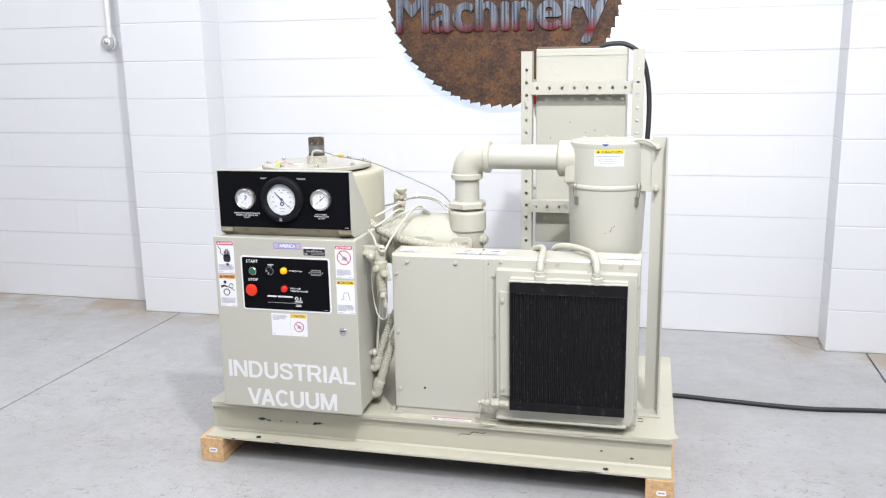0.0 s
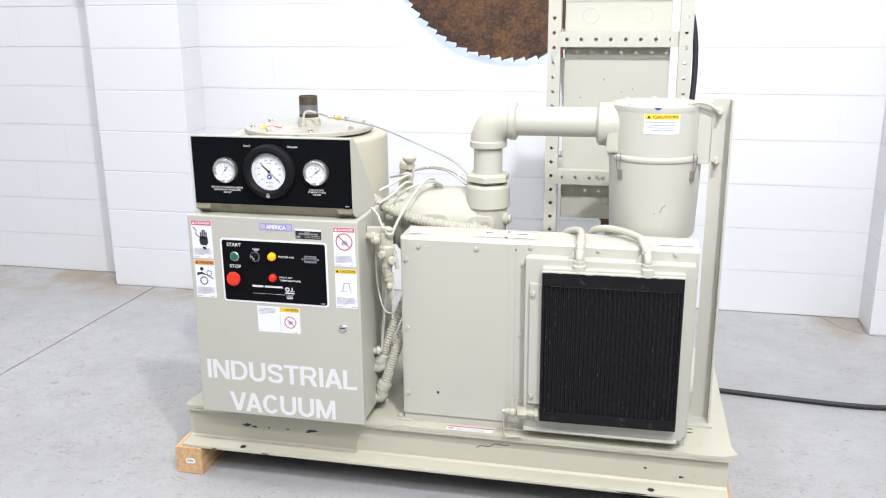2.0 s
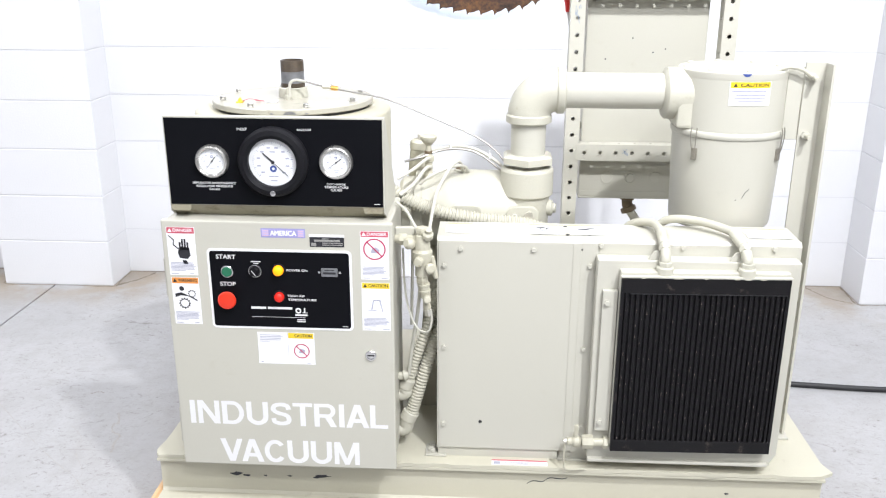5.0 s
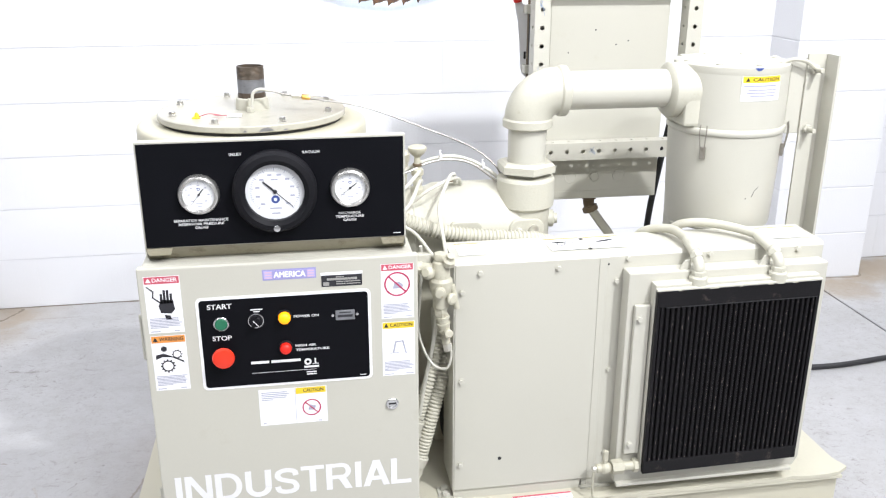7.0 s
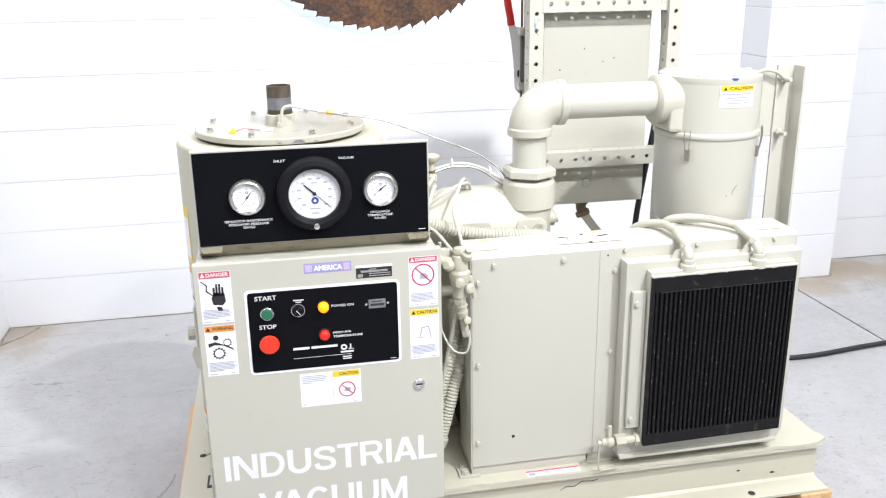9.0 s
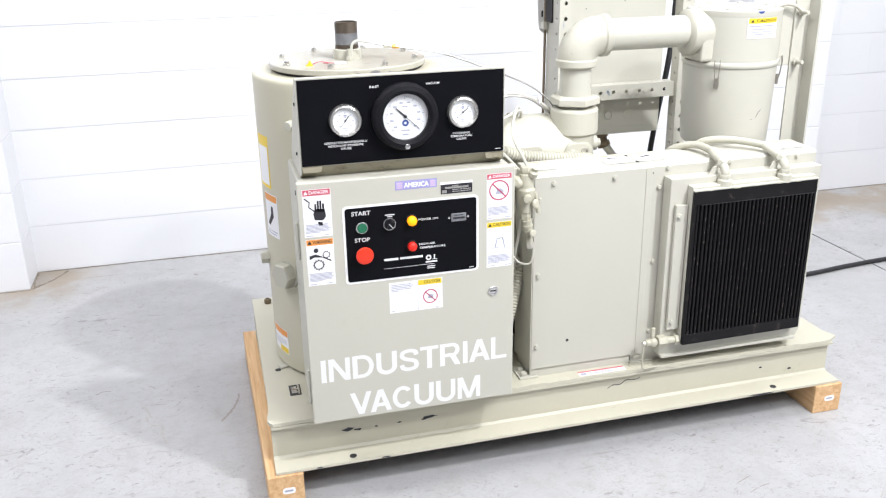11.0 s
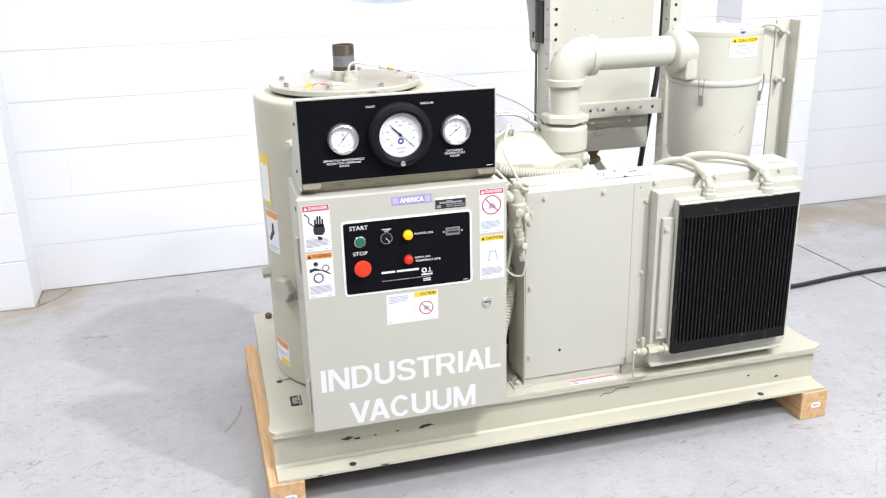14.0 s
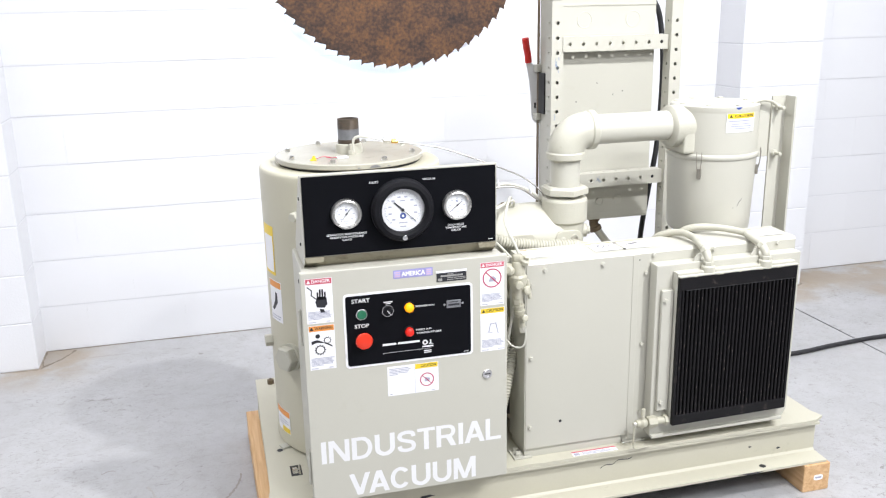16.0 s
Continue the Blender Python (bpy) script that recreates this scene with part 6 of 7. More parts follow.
# smears of pale blue marker on the post and the lower bar
scrawl = random.Random(8)
for cx, cz, w, hgt, n in ((0.930, 1.222, 0.012, 0.050, 4), (0.938, 1.246, 0.010, 0.020, 2), (1.088, 0.834, 0.022, 0.026, 3), (0.926, 1.060, 0.008, 0.030, 2)):
    bm = bmesh.new()
    for k in range(n):
        a = (cx + scrawl.uniform(-0.5, 0.5) * w, cz + scrawl.uniform(-0.5, 0.1) * hgt)
        b = (cx + scrawl.uniform(-0.5, 0.5) * w, a[1] + scrawl.uniform(0.3, 0.6) * hgt)
        m = ((a[0] + b[0]) / 2 + scrawl.uniform(-0.2, 0.2) * w, (a[1] + b[1]) / 2)
        for q in ribbon([a, m, b], scrawl.uniform(0.0005, 0.0011)):
            flat_shape(bm, q, on_front(RY - 0.0032 if cx > 1 else RY), 0.0005)
    part("marker_smear", bm, M_smear, rack, "pale blue marker smear")

# ---------------------------------------------------------------- disconnect switch box on the rack
sw = thing("disconnect_switch", "tall beige fused disconnect box with a side lever in red grip", "switch box", (1.13, 0.87, 0.68))
SY = 0.792
part("case", box(0.962, 1.306, SY, SY + 0.19, 0.682, 1.440, 0.003), M_beige, sw)
part("case_lip", box(0.966, 1.302, SY - 0.0016, SY, 0.690, 0.706, 0.0006), M_beige, sw)
part("front_sheet", prism([(0.968, 0.840), (1.300, 0.840), (1.300, 1.262), (0.968, 1.262)], "xz", SY - 0.0016, SY, 0.0006), M_beige, sw)
part("top_seam", box(0.962, 1.306, SY - 0.0024, SY, 1.414, 1.418), M_beige, sw)
# Back edge coloured dark brown to stand in for its shadow gap.
part("shaded_cover_edge", box(0.955, 0.960, SY + 0.186, SY + 0.20, 0.682, 1.45, 0.001), M_brown_fitting, sw)
part("rust_lip", box(0.965, 1.20, SY + 0.01, SY + 0.03, 1.440, 1.448, 0.001), M_brown_fitting, sw)
for kx, kz, kr in ((1.045, 0.748, 0.019), (1.115, 0.748, 0.019), (1.190, 0.748, 0.019), (1.045, 1.368, 0.028), (1.222, 1.368, 0.028)):
    bm = lathe([(kr, 0), (kr, 0.0010), (kr - 0.003, 0.0014), (kr - 0.004, 0.0004), (0.002, 0.0004)], (kx, SY, kz), (0, -1, 0), 28)
    part("knockout", bm, M_beige, sw)
part("knockout_button", lathe([(0.013, 0), (0.012, 0.004), (0.004, 0.005)], (1.115, SY - 0.001, 0.748), (0, -1, 0), 24), M_beige, sw)
for kx, kz in ((1.02, 1.10), (1.095, 1.16), (1.155, 1.12), (1.19, 1.13), (1.23, 1.02), (1.20, 0.98)):
    part("paint_fleck", lathe([(0.0022, 0), (0.0022, 0.0005)], (kx, SY - 0.0016, kz), (0, -1, 0), 8), M_chip, sw)
LX, LY = 0.056, SY + 0.212
bm = prism([(0.918, 1.222), (0.930, 1.240), (0.950, 1.206), (0.976, 1.203), (0.976, 1.005), (0.960, 1.003), (0.946, 1.016), (0.941, 1.035), (0.939, 1.07), (0.935, 1.12), (0.930, 1.165)], "xz", LY, LY + 0.004)
part("lever_plate", bm, M_white_paint, sw, "pale grey lever plate")
part("lever_slot", prism(round_rect(0.950, 0.957, 1.058, 1.080, 0.003), "xz", LY - 0.0005, LY - 0.0002), M_dark, sw)
part("lever_grip", tube([(0.872 + LX, LY + 0.002, 1.222), (0.868 + LX, LY - 0.002, 1.248), (0.861 + LX, LY - 0.006, 1.275), (0.855 + LX, LY - 0.010, 1.306)], 0.0125, 12, 6), M_red_grip, sw, "red lever grip")
for bz0, bz1 in ((1.190, 1.216), (1.020, 1.044)):
    part("lever_bracket", box(0.944, 0.961, LY - 0.040, LY - 0.004, bz0, bz1, 0.002), M_beige, sw)
part("latch_tab", box(0.945, 0.962, SY + 0.03, SY + 0.05, 1.295, 1.325, 0.001), M_beige, sw)
# Dark box in place of the shade between lever plate and case.
part("gap_shade", box(0.956, 0.9615, 0.925, 0.984, 1.046, 1.188), M_dark, sw)
part("side_bolt", hexnut((0.962, SY + 0.03, 0.90), (-1, 0, 0), 0.020, 0.02), M_beige_cast, sw)

cd = thing("conduit", "short overpainted conduit leaving the underside of the switch box", "conduit", (1.118, 0.81, 0.60))
part("locknut", lathe([(0.020, 0), (0.022, 0.003), (0.022, 0.012), (0.017, 0.014)], (1.118, 0.835, 0.682), (0, 0, -1), 16), M_brown_fitting, cd)
part("connector", tube([(1.118, 0.835, 0.676), (1.119, 0.834, 0.655), (1.126, 0.828, 0.638)], 0.0165, 16, 6), M_brown_fitting, cd)
part("connector_nut", lathe([(0.018, 0), (0.024, 0.003), (0.024, 0.016), (0.018, 0.019)], (1.120, 0.832, 0.648), (0.35, -0.2, -0.9), 8), M_brown_fitting, cd)
part("conduit_line", tube([(1.126, 0.828, 0.638), (1.148, 0.812, 0.605), (1.175, 0.79, 0.565), (1.20, 0.76, 0.50), (1.20, 0.70, 0.42), (1.15, 0.62, 0.36)], 0.0135, 14, 8), M_beige_hose, cd)

# supply cable: from the box top down behind the rack, and out over the floor
pc = thing("power_cable", "thick black rubber power cable running down and over the floor", "cable", (1.5, 0.93, 0))
CR = 0.0095
part("hanging_cable", tube([(1.19, 0.88, 1.442), (1.235, 0.88, 1.455), (1.30, 0.88, 1.452), (1.358, 0.885, 1.405), (1.386, 0.89, 1.30), (1.392, 0.885, 1.17), (1.384, 0.875, 1.03), (1.366, 0.86, 0.90), (1.34, 0.86, 0.74), (1.322, 0.865, 0.58), (1.325, 0.88, 0.40), (1.35, 0.895, 0.24)], CR, 12, 8), M_rubber, pc)
part("floor_cable", tube([(1.35, 0.895, 0.24), (1.37, 0.90, 0.12), (1.41, 0.915, 0.03), (1.47, 0.93, CR), (1.56, 0.935, CR), (1.75, 0.915, CR), (2.05, 0.895, CR), (2.30, 0.925, CR), (2.56, 0.942, CR), (2.9, 0.90, CR), (3.4, 0.80, CR), (4.2, 0.9, CR)], CR, 12, 8), M_rubber, pc)

# ---------------------------------------------------------------- hoses, tubing and the regulator between cabinet and housing
fc = thing("flexible_conduit", "beige ribbed flexible conduit lying along the compressor", "conduit", (0.6, 0.23, 0.79), group="flexible conduits")
part("ribbed_hose", tube([(0.40, 0.235, 0.875), (0.45, 0.232, 0.848), (0.486, 0.23, 0.826), (0.540, 0.23, 0.803), (0.611, 0.23, 0.783), (0.700, 0.232, 0.770), (0.78, 0.235, 0.762), (0.86, 0.25, 0.735)], 0.0165, 14, 8, ripple=0.0016, pitch=0.0085), M_beige_hose, fc)
for pts, ex, ez, r in ((((0.494, 0.118, 0.372), (0.506, 0.120, 0.400), (0.520, 0.125, 0.445), (0.540, 0.140, 0.500), (0.560, 0.18, 0.555), (0.570, 0.26, 0.60)), 0.485, 0.358, 0.0125), (((0.500, 0.116, 0.285), (0.512, 0.118, 0.310), (0.528, 0.122, 0.365), (0.548, 0.135, 0.43), (0.572, 0.165, 0.50), (0.585, 0.24, 0.56)), 0.487, 0.262, 0.0150)):
    c = thing("flexible_conduit", "beige ribbed flexible conduit curving down into the cabinet side", "conduit", (ex, 0.12, ez), group="flexible conduits")
    part("ribbed_hose", tube(pts, r, 14, 8, ripple=0.0014, pitch=0.0078), M_beige_hose, c)
    part("elbow", tube([(0.481, 0.118, ez - 0.004), (0.490, 0.118, ez - 0.004), (0.498, 0.118, ez + 0.004), pts[0], pts[1]], r + 0.0035, 14, 6), M_beige_cast, c)
    part("gland_nut", rod(Vector(pts[0]), Vector(pts[0]).lerp(Vector(pts[1]), 0.9), r + 0.0065, 12, 0.002), M_beige_cast, c)
part("cabinet_tee", lathe([(0.010, 0), (0.010, 0.012), (0.014, 0.016), (0.006, 0.026)], (0.482, 0.10, 0.412), (1, -0.1, 0.25), 14), M_beige_cast, cab)

rg = thing("regulator_valve", "beige overpainted regulator and small valves hanging beside the cabinet", "valve", (0.545, 0.05, 0.70))
RX, RYY = 0.545, 0.048
part("regulator_body", lathe([(0.010, 0.690), (0.016, 0.694), (0.016, 0.715), (0.021, 0.726), (0.0235, 0.740), (0.0235, 0.752), (0.019, 0.758), (0.018, 0.778), (0.016, 0.790), (0.008, 0.796)], (RX, RYY, 0), (0, 0, 1), 24), M_fitting, rg)
part("front_cap", lathe([(0.011, 0), (0.011, 0.014), (0.009, 0.017), (0.001, 0.018)], (RX - 0.004, RYY - 0.018, 0.735), (-0.2, -1, 0), 20), M_fitting, rg)
part("side_arm", rod((0.482, RYY + 0.02, 0.775), (RX, RYY, 0.775), 0.011, 14, 0.001), M_fitting, rg)
part("side_nut", hexnut((0.492, RYY + 0.016, 0.775), (1, 0, 0), 0.026, 0.018), M_fitting, rg)
part("lower_nut", hexnut((RX, RYY, 0.694), (0, 0, -1), 0.025, 0.020), M_fitting, rg)
bm = lathe([(0.010, 0), (0.0125, 0.005), (0.0125, 0.032), (0.008, 0.040), (0.007, 0.052), (0.009, 0.056), (0.009, 0.068), (0.005, 0.072)], (RX + 0.002, RYY, 0.680), (0.14, 0, -1), 14)
part("needle_valve", bm, M_fitting, rg)
part("relief_valve", rod((RX + 0.022, RYY - 0.004, 0.742), (RX + 0.032, RYY - 0.006, 0.690), 0.006, 12, 0.001), M_fitting, rg)
part("left_lobe", lathe([(0.004, 0), (0.012, 0.005), (0.013, 0.016), (0.008, 0.024)], (RX - 0.02, RYY - 0.004, 0.768), (-0.5, -0.6, 0.3), 16), M_fitting, rg)

part("wall_bracket", prism([(0.483, 0.765), (0.528, 0.765), (0.528, 0.802), (0.483, 0.802)], "xz", 0.062, 0.078, 0.002), M_beige, rg)
part("upper_nut", hexnut((RX, RYY, 0.794), (0, 0, 1), 0.026, 0.014), M_fitting, rg)
part("gland", lathe([(0.010, 0), (0.013, 0.004), (0.013, 0.014), (0.008, 0.018), (0.008, 0.026)], (RX + 0.012, RYY - 0.010, 0.786), (0.2, -0.5, 1), 10), M_fitting, rg)
part("side_cap", lathe([(0.009, 0), (0.012, 0.004), (0.012, 0.009), (0.008, 0.012)], (RX + 0.016, RYY - 0.012, 0.716), (0.5, -0.8, 0.1), 18), M_fitting, rg)
for k, (dz, rr) in enumerate(((0.006, 0.0135), (0.020, 0.0130), (0.034, 0.0110))):
    part("valve_ring", lathe([(rr - 0.003, 0), (rr + 0.0012, 0.001), (rr + 0.0012, 0.005), (rr - 0.003, 0.006)], (RX + 0.002 + dz * 0.14, RYY, 0.680 - dz), (0.14, 0, -1), 14), M_fitting, rg)
part("valve_tee", lathe([(0.007, 0), (0.009, 0.003), (0.009, 0.016), (0.006, 0.018)], (RX + 0.010, RYY - 0.008, 0.640), (0.2, -1, 0.2), 12), M_fitting, rg)
part("tail_fitting", hexnut((RX + 0.012, RYY, 0.612), (0.14, 0, -1), 0.016, 0.016), M_zinc, rg)

gv = thing("gate_valve", "small beige overpainted valve with a round knob above the compressor", "valve", (0.539, 0.337, 0.86))
part("stem", lathe([(0.011, 0.845), (0.013, 0.86), (0.010, 0.866), (0.010, 0.89), (0.014, 0.894), (0.014, 0.905), (0.008, 0.91), (0.007, 0.938)], (0.539, 0.337, 0), (0, 0, 1), 12), M_fitting, gv)
part("knob", lathe([(0.007, 0.934), (0.017, 0.944), (0.021, 0.951), (0.021, 0.956), (0.015, 0.960)], (0.539, 0.337, 0), (0, 0, 1), 24), M_fitting, gv)
part("stem_band", lathe([(0.0100, 0.914), (0.0105, 0.915), (0.0105, 0.919), (0.0100, 0.920)], (0.539, 0.337, 0), (0, 0, 1), 12), M_brown_fitting, gv)
ol = thing("inline_filter", "short beige cylinder with a cap behind the valve", "filter", (0.500, 0.42, 0.85))
part("filter_body", lathe([(0.016, 0.0), (0.022, 0.006), (0.022, 0.075), (0.024, 0.078), (0.024, 0.095), (0.018, 0.102)], (0.500, 0.42, 0.83), (0.10, 0, 1), 22), M_fitting, ol)
part("cap_tab", box(0.504, 0.514, 0.418, 0.424, 0.930, 0.945, 0.001), M_zinc, ol)

TUBES = (
    ("braided_line", M_steel_tube, 0.0021, ((0.224, 0.376, LIDZ + 0.047), (0.26, 0.375, 1.074), (0.30, 0.373, 1.066), (0.34, 0.370, 1.060), (0.43, 0.365, 1.043), (0.545, 0.36, 1.000), (0.661, 0.36, 0.950), (0.715, 0.35, 0.910), (0.735, 0.34, 0.880))),
    ("copper_line", M_tube, 0.0042, ((0.500, 0.355, 0.892), (0.545, 0.355, 0.915), (0.609, 0.36, 0.928), (0.660, 0.36, 0.918), (0.700, 0.355, 0.897), (0.735, 0.35, 0.870))),
    ("copper_line", M_steel_tube, 0.0030, ((0.480, 0.32, 0.895), (0.52, 0.325, 0.905), (0.56, 0.34, 0.918), (0.61, 0.345, 0.924), (0.665, 0.345, 0.912), (0.725, 0.34, 0.868))),
    ("copper_line", M_tube, 0.0042, ((0.470, 0.24, 0.870), (0.505, 0.26, 0.888), (0.535, 0.30, 0.905), (0.545, 0.34, 0.900))),
    ("copper_line", M_tube, 0.0042, ((0.480, 0.20, 0.840), (0.510, 0.23, 0.860), (0.535, 0.29, 0.885), (0.548, 0.33, 0.880))),
    ("copper_line", M_tube, 0.0040, ((0.560, 0.060, 0.790), (0.562, 0.120, 0.815), (0.570, 0.22, 0.850), (0.600, 0.28, 0.895), (0.618, 0.31, 0.898), (0.625, 0.34, 0.870))),
    ("copper_line", M_tube, 0.0040, ((0.520, 0.27, 0.850), (0.555, 0.27, 0.875), (0.605, 0.29, 0.892), (0.630, 0.32, 0.884), (0.640, 0.35, 0.862))),
    ("copper_line", M_tube, 0.0026, ((0.565, 0.044, 0.612), (0.566, 0.044, 0.580), (0.556, 0.046, 0.555), (0.530, 0.060, 0.560), (0.510, 0.080, 0.60), (0.500, 0.09, 0.66), (0.496, 0.10, 0.74))),
    ("copper_line", M_tube, 0.0042, ((0.540, 0.060, 0.690), (0.537, 0.066, 0.64), (0.530, 0.076, 0.58), (0.517, 0.088, 0.50), (0.507, 0.098, 0.42))),
    ("copper_line", M_tube, 0.0038, ((0.515, 0.12, 0.80), (0.516, 0.13, 0.72), (0.512, 0.15, 0.62), (0.508, 0.17, 0.52))),
    ("copper_line", M_tube, 0.0036, ((0.480, 0.12, 0.845), (0.505, 0.10, 0.830), (0.530, 0.065, 0.800), (0.540, 0.052, 0.792))),
)
for nm, mat, r, pts in TUBES:
    t_ob = thing("tubing_line", "thin overpainted tubing run between the valves and the compressor" if mat is M_tube else "thin steel tubing run arching over the compressor", "tubing", pts[0], group="tubing runs")
    part(nm, tube(pts, r, 8, 8), mat, t_ob)
ft = thing("tube_fitting", "small brass and steel union in the tubing above the tank lid", "fitting", (0.30, 0.385, 1.045))
bm = hexnut((0.270, 0.3745, 1.0725), (1, -0.05, -0.06), 0.013, 0.020)
part("union", bm, M_zinc, ft)
part("brass_end", hexnut((0.292, 0.373, 1.0685), (1, -0.05, -0.08), 0.011, 0.018), M_brass, ft)
for px, pz in ((0.592, 0.9275), (0.690, 0.903)):
    t_ob = thing("cable_tie", "small pale cable tie round the tubing", "cable tie", (px, 0.352, pz), group="cable ties")
    part("tie_band", lathe([(0.009, 0), (0.0098, 0), (0.0098, 0.004), (0.009, 0.004)], (px, 0.352, pz), (1, 0, -0.1), 14), M_white, t_ob)
    part("tie_tail", box(px, px + 0.003, 0.350, 0.354, pz + 0.008, pz + 0.016), M_white, t_ob)

# ---------------------------------------------------------------- sign on the wall: an old circular saw blade, lit from behind
sign = thing("saw_blade_sign", "rusty circular saw blade sign with metal letters, lit from behind", "sign", (0.64, 1.86, 1.765))
SX, SZ, SR, SYY = 0.640, 1.765, 0.610, 1.845
TEETH = 68
poly = []
for i in range(TEETH):
    a0 = 2 * math.pi * i / TEETH
    st = 2 * math.pi / TEETH
    for f, r in ((0.0, SR), (0.03, SR - 0.012), (0.07, SR - 0.024), (0.13, SR - 0.029), (0.24, SR - 0.027), (0.42, SR - 0.021), (0.62, SR - 0.016), (0.80, SR - 0.014), (0.90, SR - 0.009), (0.97, SR - 0.001)):
        a = -(a0 + f * st)
        r = SR - (SR - r) * 0.72
        poly.append((SX + r * math.cos(a), SZ + r * math.sin(a)))
bm = bmesh.new()
c0, c1 = bm.verts.new((SX, SYY, SZ)), bm.verts.new((SX, SYY + 0.005, SZ))
fr = [bm.verts.new((x, SYY, z)) for x, z in poly]
bk = [bm.verts.new((x, SYY + 0.005, z)) for x, z in poly]
for i in range(len(poly)):
    j = (i + 1) % len(poly)
    bm.faces.new((c0, fr[i], fr[j]))
    bm.faces.new((c1, bk[j], bk[i]))
    bm.faces.new((fr[i], bk[i], bk[j], fr[j]))
part("blade", bm, M_rust, sign, "rusty toothed steel blade")
bm = bmesh.new()
N = 72
for r0, r1 in ((SR - 0.044, SR - 0.034),):
    for i in range(N):
        a, b = 2 * math.pi * i / N, 2 * math.pi * (i + 1) / N
        flat_shape(bm, [(SX + r * math.cos(t), SZ + r * math.sin(t)) for r, t in ((r0, a), (r1, a), (r1, b), (r0, b))], lambda u, v, h: (u, SYY + 0.012 + h, v), 0.0)
part("led_strip", bm, M_led, sign, "ring of cool white LEDs behind the blade")
for i in range(4):
    a = radians(45 + 90 * i)
    part("standoff", rod((SX + 0.3 * math.cos(a), SYY + 0.004, SZ + 0.3 * math.sin(a)), (SX + 0.3 * math.cos(a), WALL + 0.01, SZ + 0.3 * math.sin(a)), 0.012, 12), M_zinc, sign)
part("letters", letters("Machinery", 0.085, 1.165, 1.475, 1.755, on_front(SYY), 0.004, thick=0.010, fat=0.034), M_sign_letter, sign, "brushed metal letters sprayed red at the foot")

# pipe cap on the wall, left of the pilaster
wp = thing("wall_pipe", "white painted pipe running down the wall to a white capped fitting", "pipe", (-1.645, 1.86, 1.53))
part("riser", rod((-1.625, 1.868, 1.56), (-1.625, 1.868, 4.2), 0.014, 16), M_plaster, wp)
part("cap", lathe([(0.045, 0), (0.045, 0.018), (0.036, 0.022), (0.036, 0.034), (0.022, 0.038), (0.022, 0.046), (0.001, 0.048)], (-1.640, WALL, 1.535), (0, -1, 0), 28), M_plaster, wp)
part("cap_ring", lathe([(0.032, 0), (0.040, 0.002), (0.040, 0.010), (0.032, 0.012)], (-1.640, WALL - 0.030, 1.535), (0, -1, 0), 24), M_wall_grey, wp)
part("cap_screw", lathe([(0.014, 0), (0.014, 0.010), (0.008, 0.014), (0.001, 0.015)], (-1.640, WALL - 0.044, 1.535), (0, -1, 0), 16), M_galv, wp, "bare metal screw")

# ---------------------------------------------------------------- blocks of the wall and slabs of the floor
COURSE, STEP, GAP = 0.2032, 0.4064, 0.0048


def block_mesh(name, w, hgt, depth=0.02, bev=0.0016):
    bm = box(-w / 2, w / 2, 0, depth, 0, hgt, bev, seg=1)
    sharpen(bm, 5)
    me = bpy.data.meshes.new(name)
    bm.to_mesh(me)
    bm.free()
    me.materials.append(M_block)
    return me


FULL = block_mesh("concrete_block", STEP - 0.0003, COURSE - GAP, bev=0.0)
rng = random.Random(11)
for row in range(12):
    x = -0.77 - 6 * STEP + (0 if row % 2 == 0 else STEP / 2)
    while x < 3.75:
        cx = x + STEP / 2
        hidden = any(p0 - 0.02 < x and x + STEP < p1 + 0.02 for p0, p1, _ in PILASTERS)
        if not hidden:
            ob = new("concrete_block", FULL)
            ob.parent = wall_north
            ob.location = (cx, WALL + rng.uniform(-0.0003, 0.0003), row * COURSE + GAP / 2)
        x += STEP
for (p0, p1, py), pob in zip(PILASTERS, pilaster_obs):
    me = block_mesh("concrete_block", p1 - p0, COURSE - GAP, WALL - py, 0.0014)
    for row in range(12):
        ob = new("concrete_block", me)
        ob.parent = pob
        ob.location = ((p0 + p1) / 2, py + rng.uniform(-0.0003, 0.0003), row * COURSE + GAP / 2)

for i in range(4):
    x0, x1 = -4.875 + 3.653 * i, min(8.0, -4.875 + 3.653 * (i + 1))
    part("slab", box(x0 + 0.0042, x1 - 0.0042, -8.0, WALL + 0.02, -0.03, 0.0, 0.002, seg=1), M_floor, floor)
part("slab", box(-6.0, -4.878, -8.0, WALL + 0.02, -0.03, 0.0), M_floor, floor)

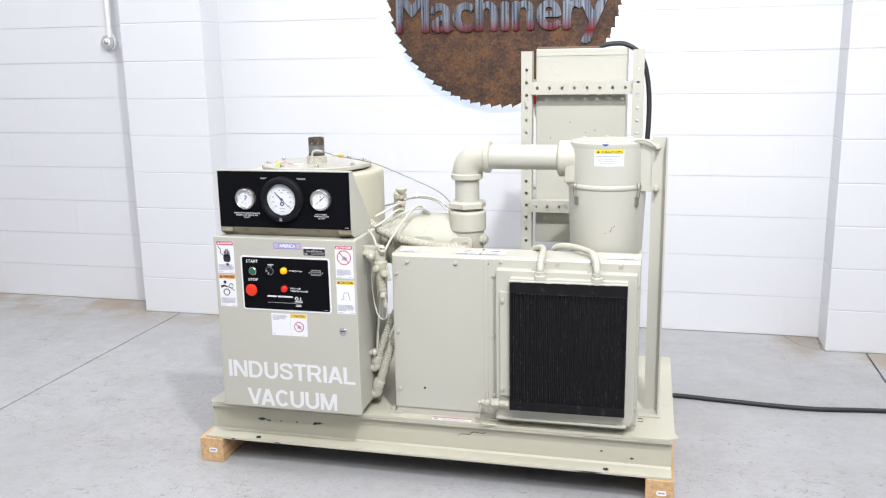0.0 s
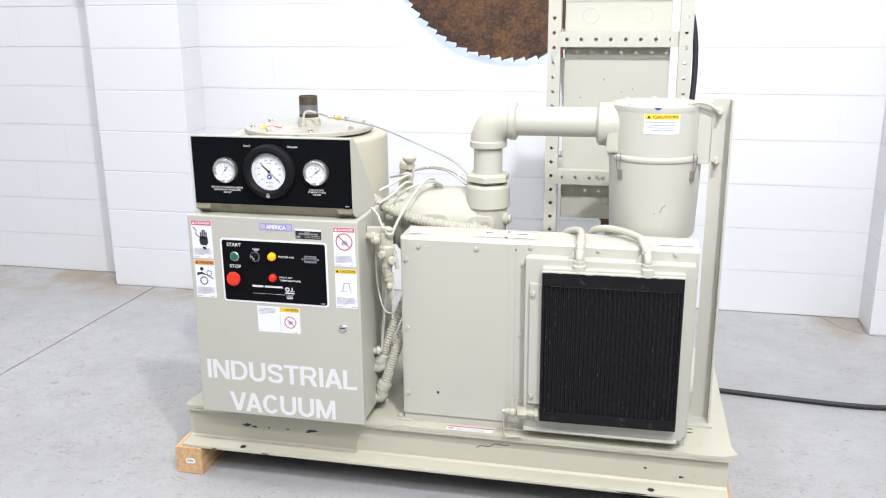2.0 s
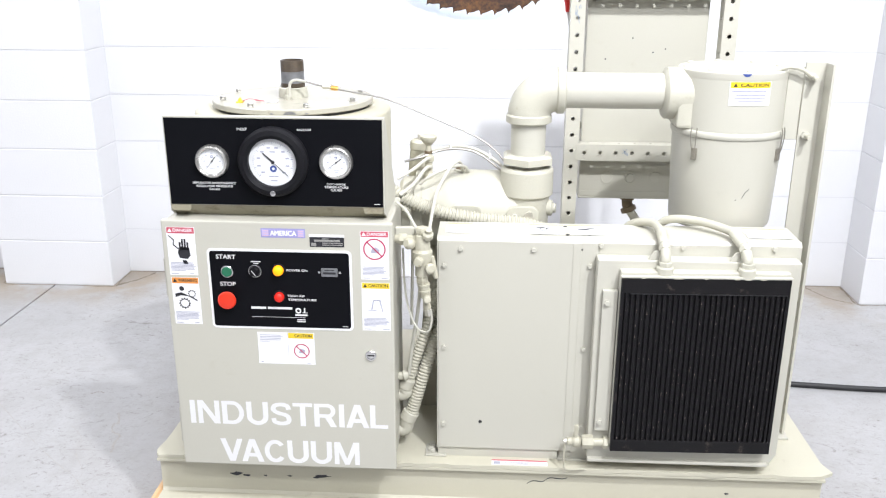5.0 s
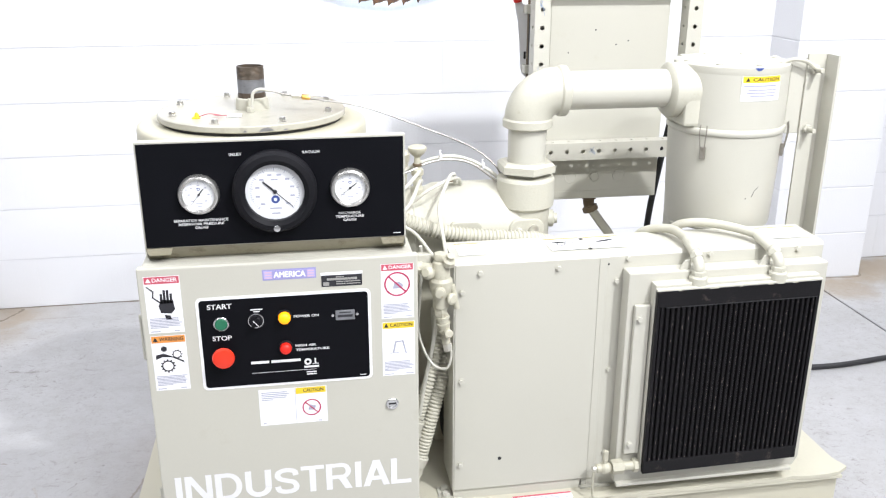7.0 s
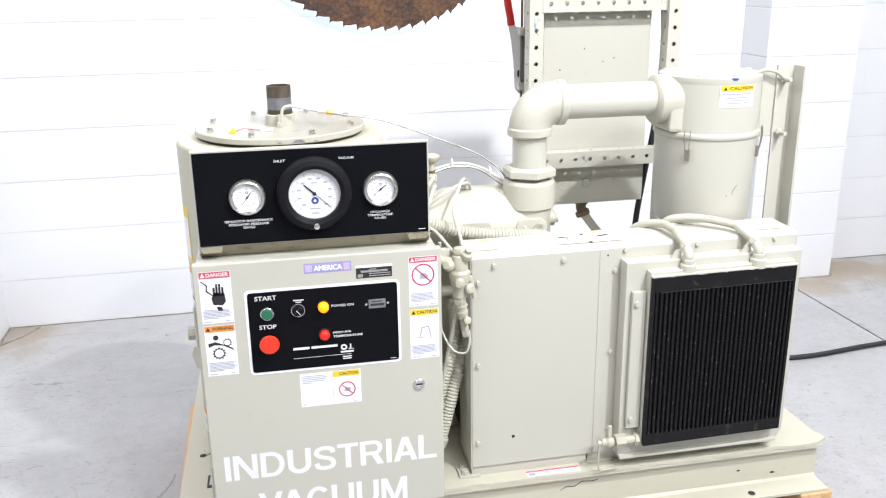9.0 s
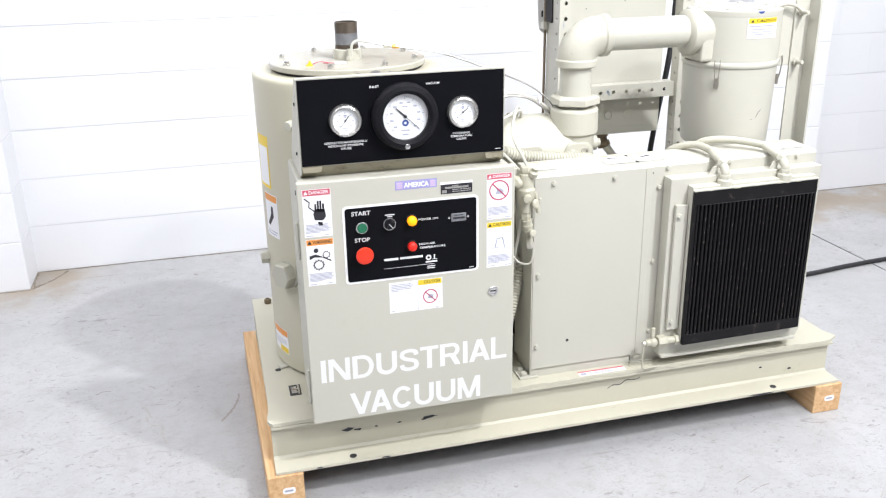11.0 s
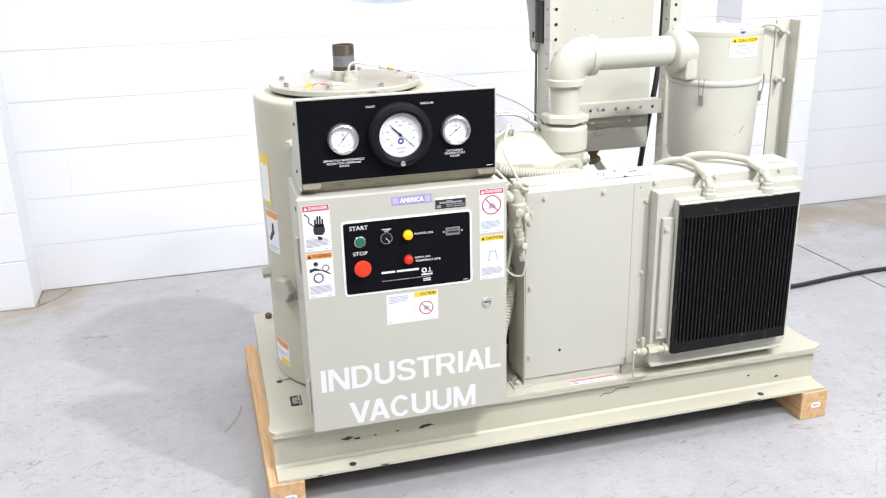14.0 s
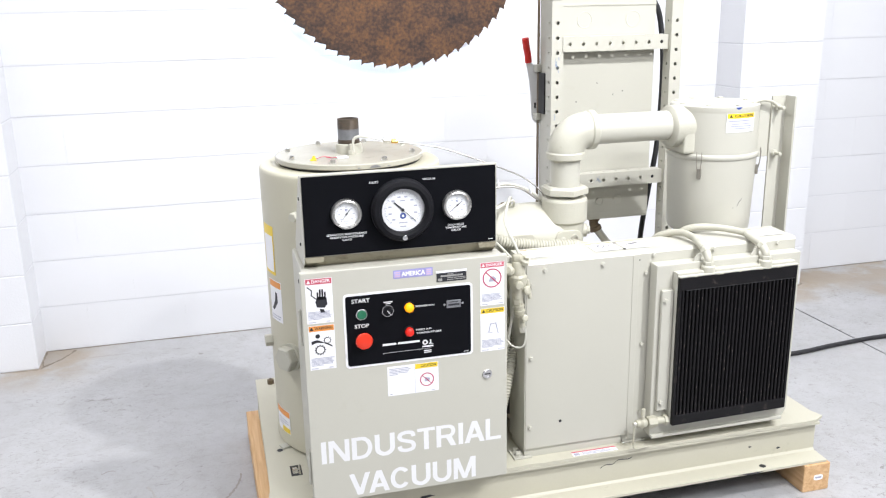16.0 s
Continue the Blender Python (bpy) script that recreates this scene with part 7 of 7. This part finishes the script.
# dark scrapes in the concrete
wander = random.Random(3)
SQUIGGLE = [(-0.465 + 0.065 * k / 9 + wander.uniform(-0.016, 0.016), 0.60 - 0.24 * k / 9 + wander.uniform(-0.014, 0.014)) for k in range(10)]
SCRAPES = (
    (((-0.186, 0.60), (-0.198, 0.54), (-0.214, 0.50), (-0.245, 0.445)), 0.0042, M_scrape), (((-0.62, 0.72), (-0.595, 0.735), (-0.575, 0.73)), 0.003, M_scrape),
    (SQUIGGLE, 0.0040, M_crack), (((0.515, -0.345), (0.519, -0.37), (0.519, -0.395)), 0.004, M_scrape),
    (((1.53, -0.22), (1.458, -0.298), (1.34, -0.40), (1.243, -0.518), (1.176, -0.631), (1.15, -0.72)), 0.0018, M_crack),
    (((-0.80, -0.03), (-0.738, 0.011), (-0.642, 0.081), (-0.537, 0.081), (-0.483, 0.076)), 0.0038, M_crack),
    (((-1.20, 0.93), (-1.05, 0.78), (-0.91, 0.66), (-0.77, 0.526), (-0.66, 0.42), (-0.54, 0.312), (-0.45, 0.24), (-0.385, 0.170), (-0.284, 0.10)), 0.0010, M_crack), (((-0.588, 0.517), (-0.52, 0.44), (-0.50, 0.36), (-0.44, 0.27), (-0.43, 0.20)), 0.0009, M_crack),
    (((-3.2, 1.896), (-2.7, 1.8975), (-2.2, 1.896), (-1.8, 1.8975), (-1.46, 1.897)), 0.0045, M_foot), (((-1.452, 1.895), (-1.453, 1.80), (-1.450, 1.702), (-1.30, 1.6995), (-1.1, 1.7005), (-0.955, 1.699), (-0.953, 1.78), (-0.953, 1.893)), 0.0040, M_foot),
    (((-0.95, 1.896), (-0.6, 1.8972), (-0.1, 1.896), (0.5, 1.8975), (1.1, 1.896), (1.7, 1.8972), (2.24, 1.896)), 0.0042, M_foot), (((2.243, 1.893), (2.242, 1.80), (2.244, 1.687), (2.35, 1.6845), (2.5, 1.686), (2.684, 1.684), (2.685, 1.80), (2.685, 1.893)), 0.0045, M_foot),
    (((2.69, 1.896), (3.0, 1.8972), (3.5, 1.896), (4.0, 1.897)), 0.0045, M_foot), (((-0.835, 1.885), (-0.862, 1.82), (-0.90, 1.765), (-0.945, 1.712)), 0.0075, M_foot), (((2.085, 1.885), (2.12, 1.80), (2.155, 1.745), (2.225, 1.695)), 0.0040, M_foot),
    (((1.024, -0.250), (1.055, -0.236), (1.082, -0.227)), 0.0018, M_scrape), (((1.037, -0.292), (1.07, -0.278), (1.107, -0.271)), 0.0018, M_scrape))
for k, (pts, half, mat) in enumerate(SCRAPES):
    line = spline([(a, b, 0) for a, b in pts], 8)
    bm = bmesh.new()
    rng = random.Random(k)
    wide = [half * rng.uniform(0.35, 1.2) for _ in line]
    wide[0] = wide[-1] = half * 0.15
    rows = []
    for i, p in enumerate(line):
        d = (line[min(i + 1, len(line) - 1)] - line[max(i - 1, 0)]).normalized()
        q = p + Vector((-d.y, d.x, 0)) * rng.uniform(-0.5, 0.5) * half
        side = Vector((-d.y, d.x, 0)) * wide[i]
        rows.append([bm.verts.new((v.x, v.y, 0.0005)) for v in (q - side, q + side)])
    for a, b in zip(rows, rows[1:]):
        bm.faces.new((a[0], b[0], b[1], a[1]))
    part("floor_scrape", bm, mat, floor, {M_scrape.name: "dark scrape in the concrete", M_foot.name: "line of brown dirt along the wall foot"}.get(mat.name, "faint crack in the concrete"))
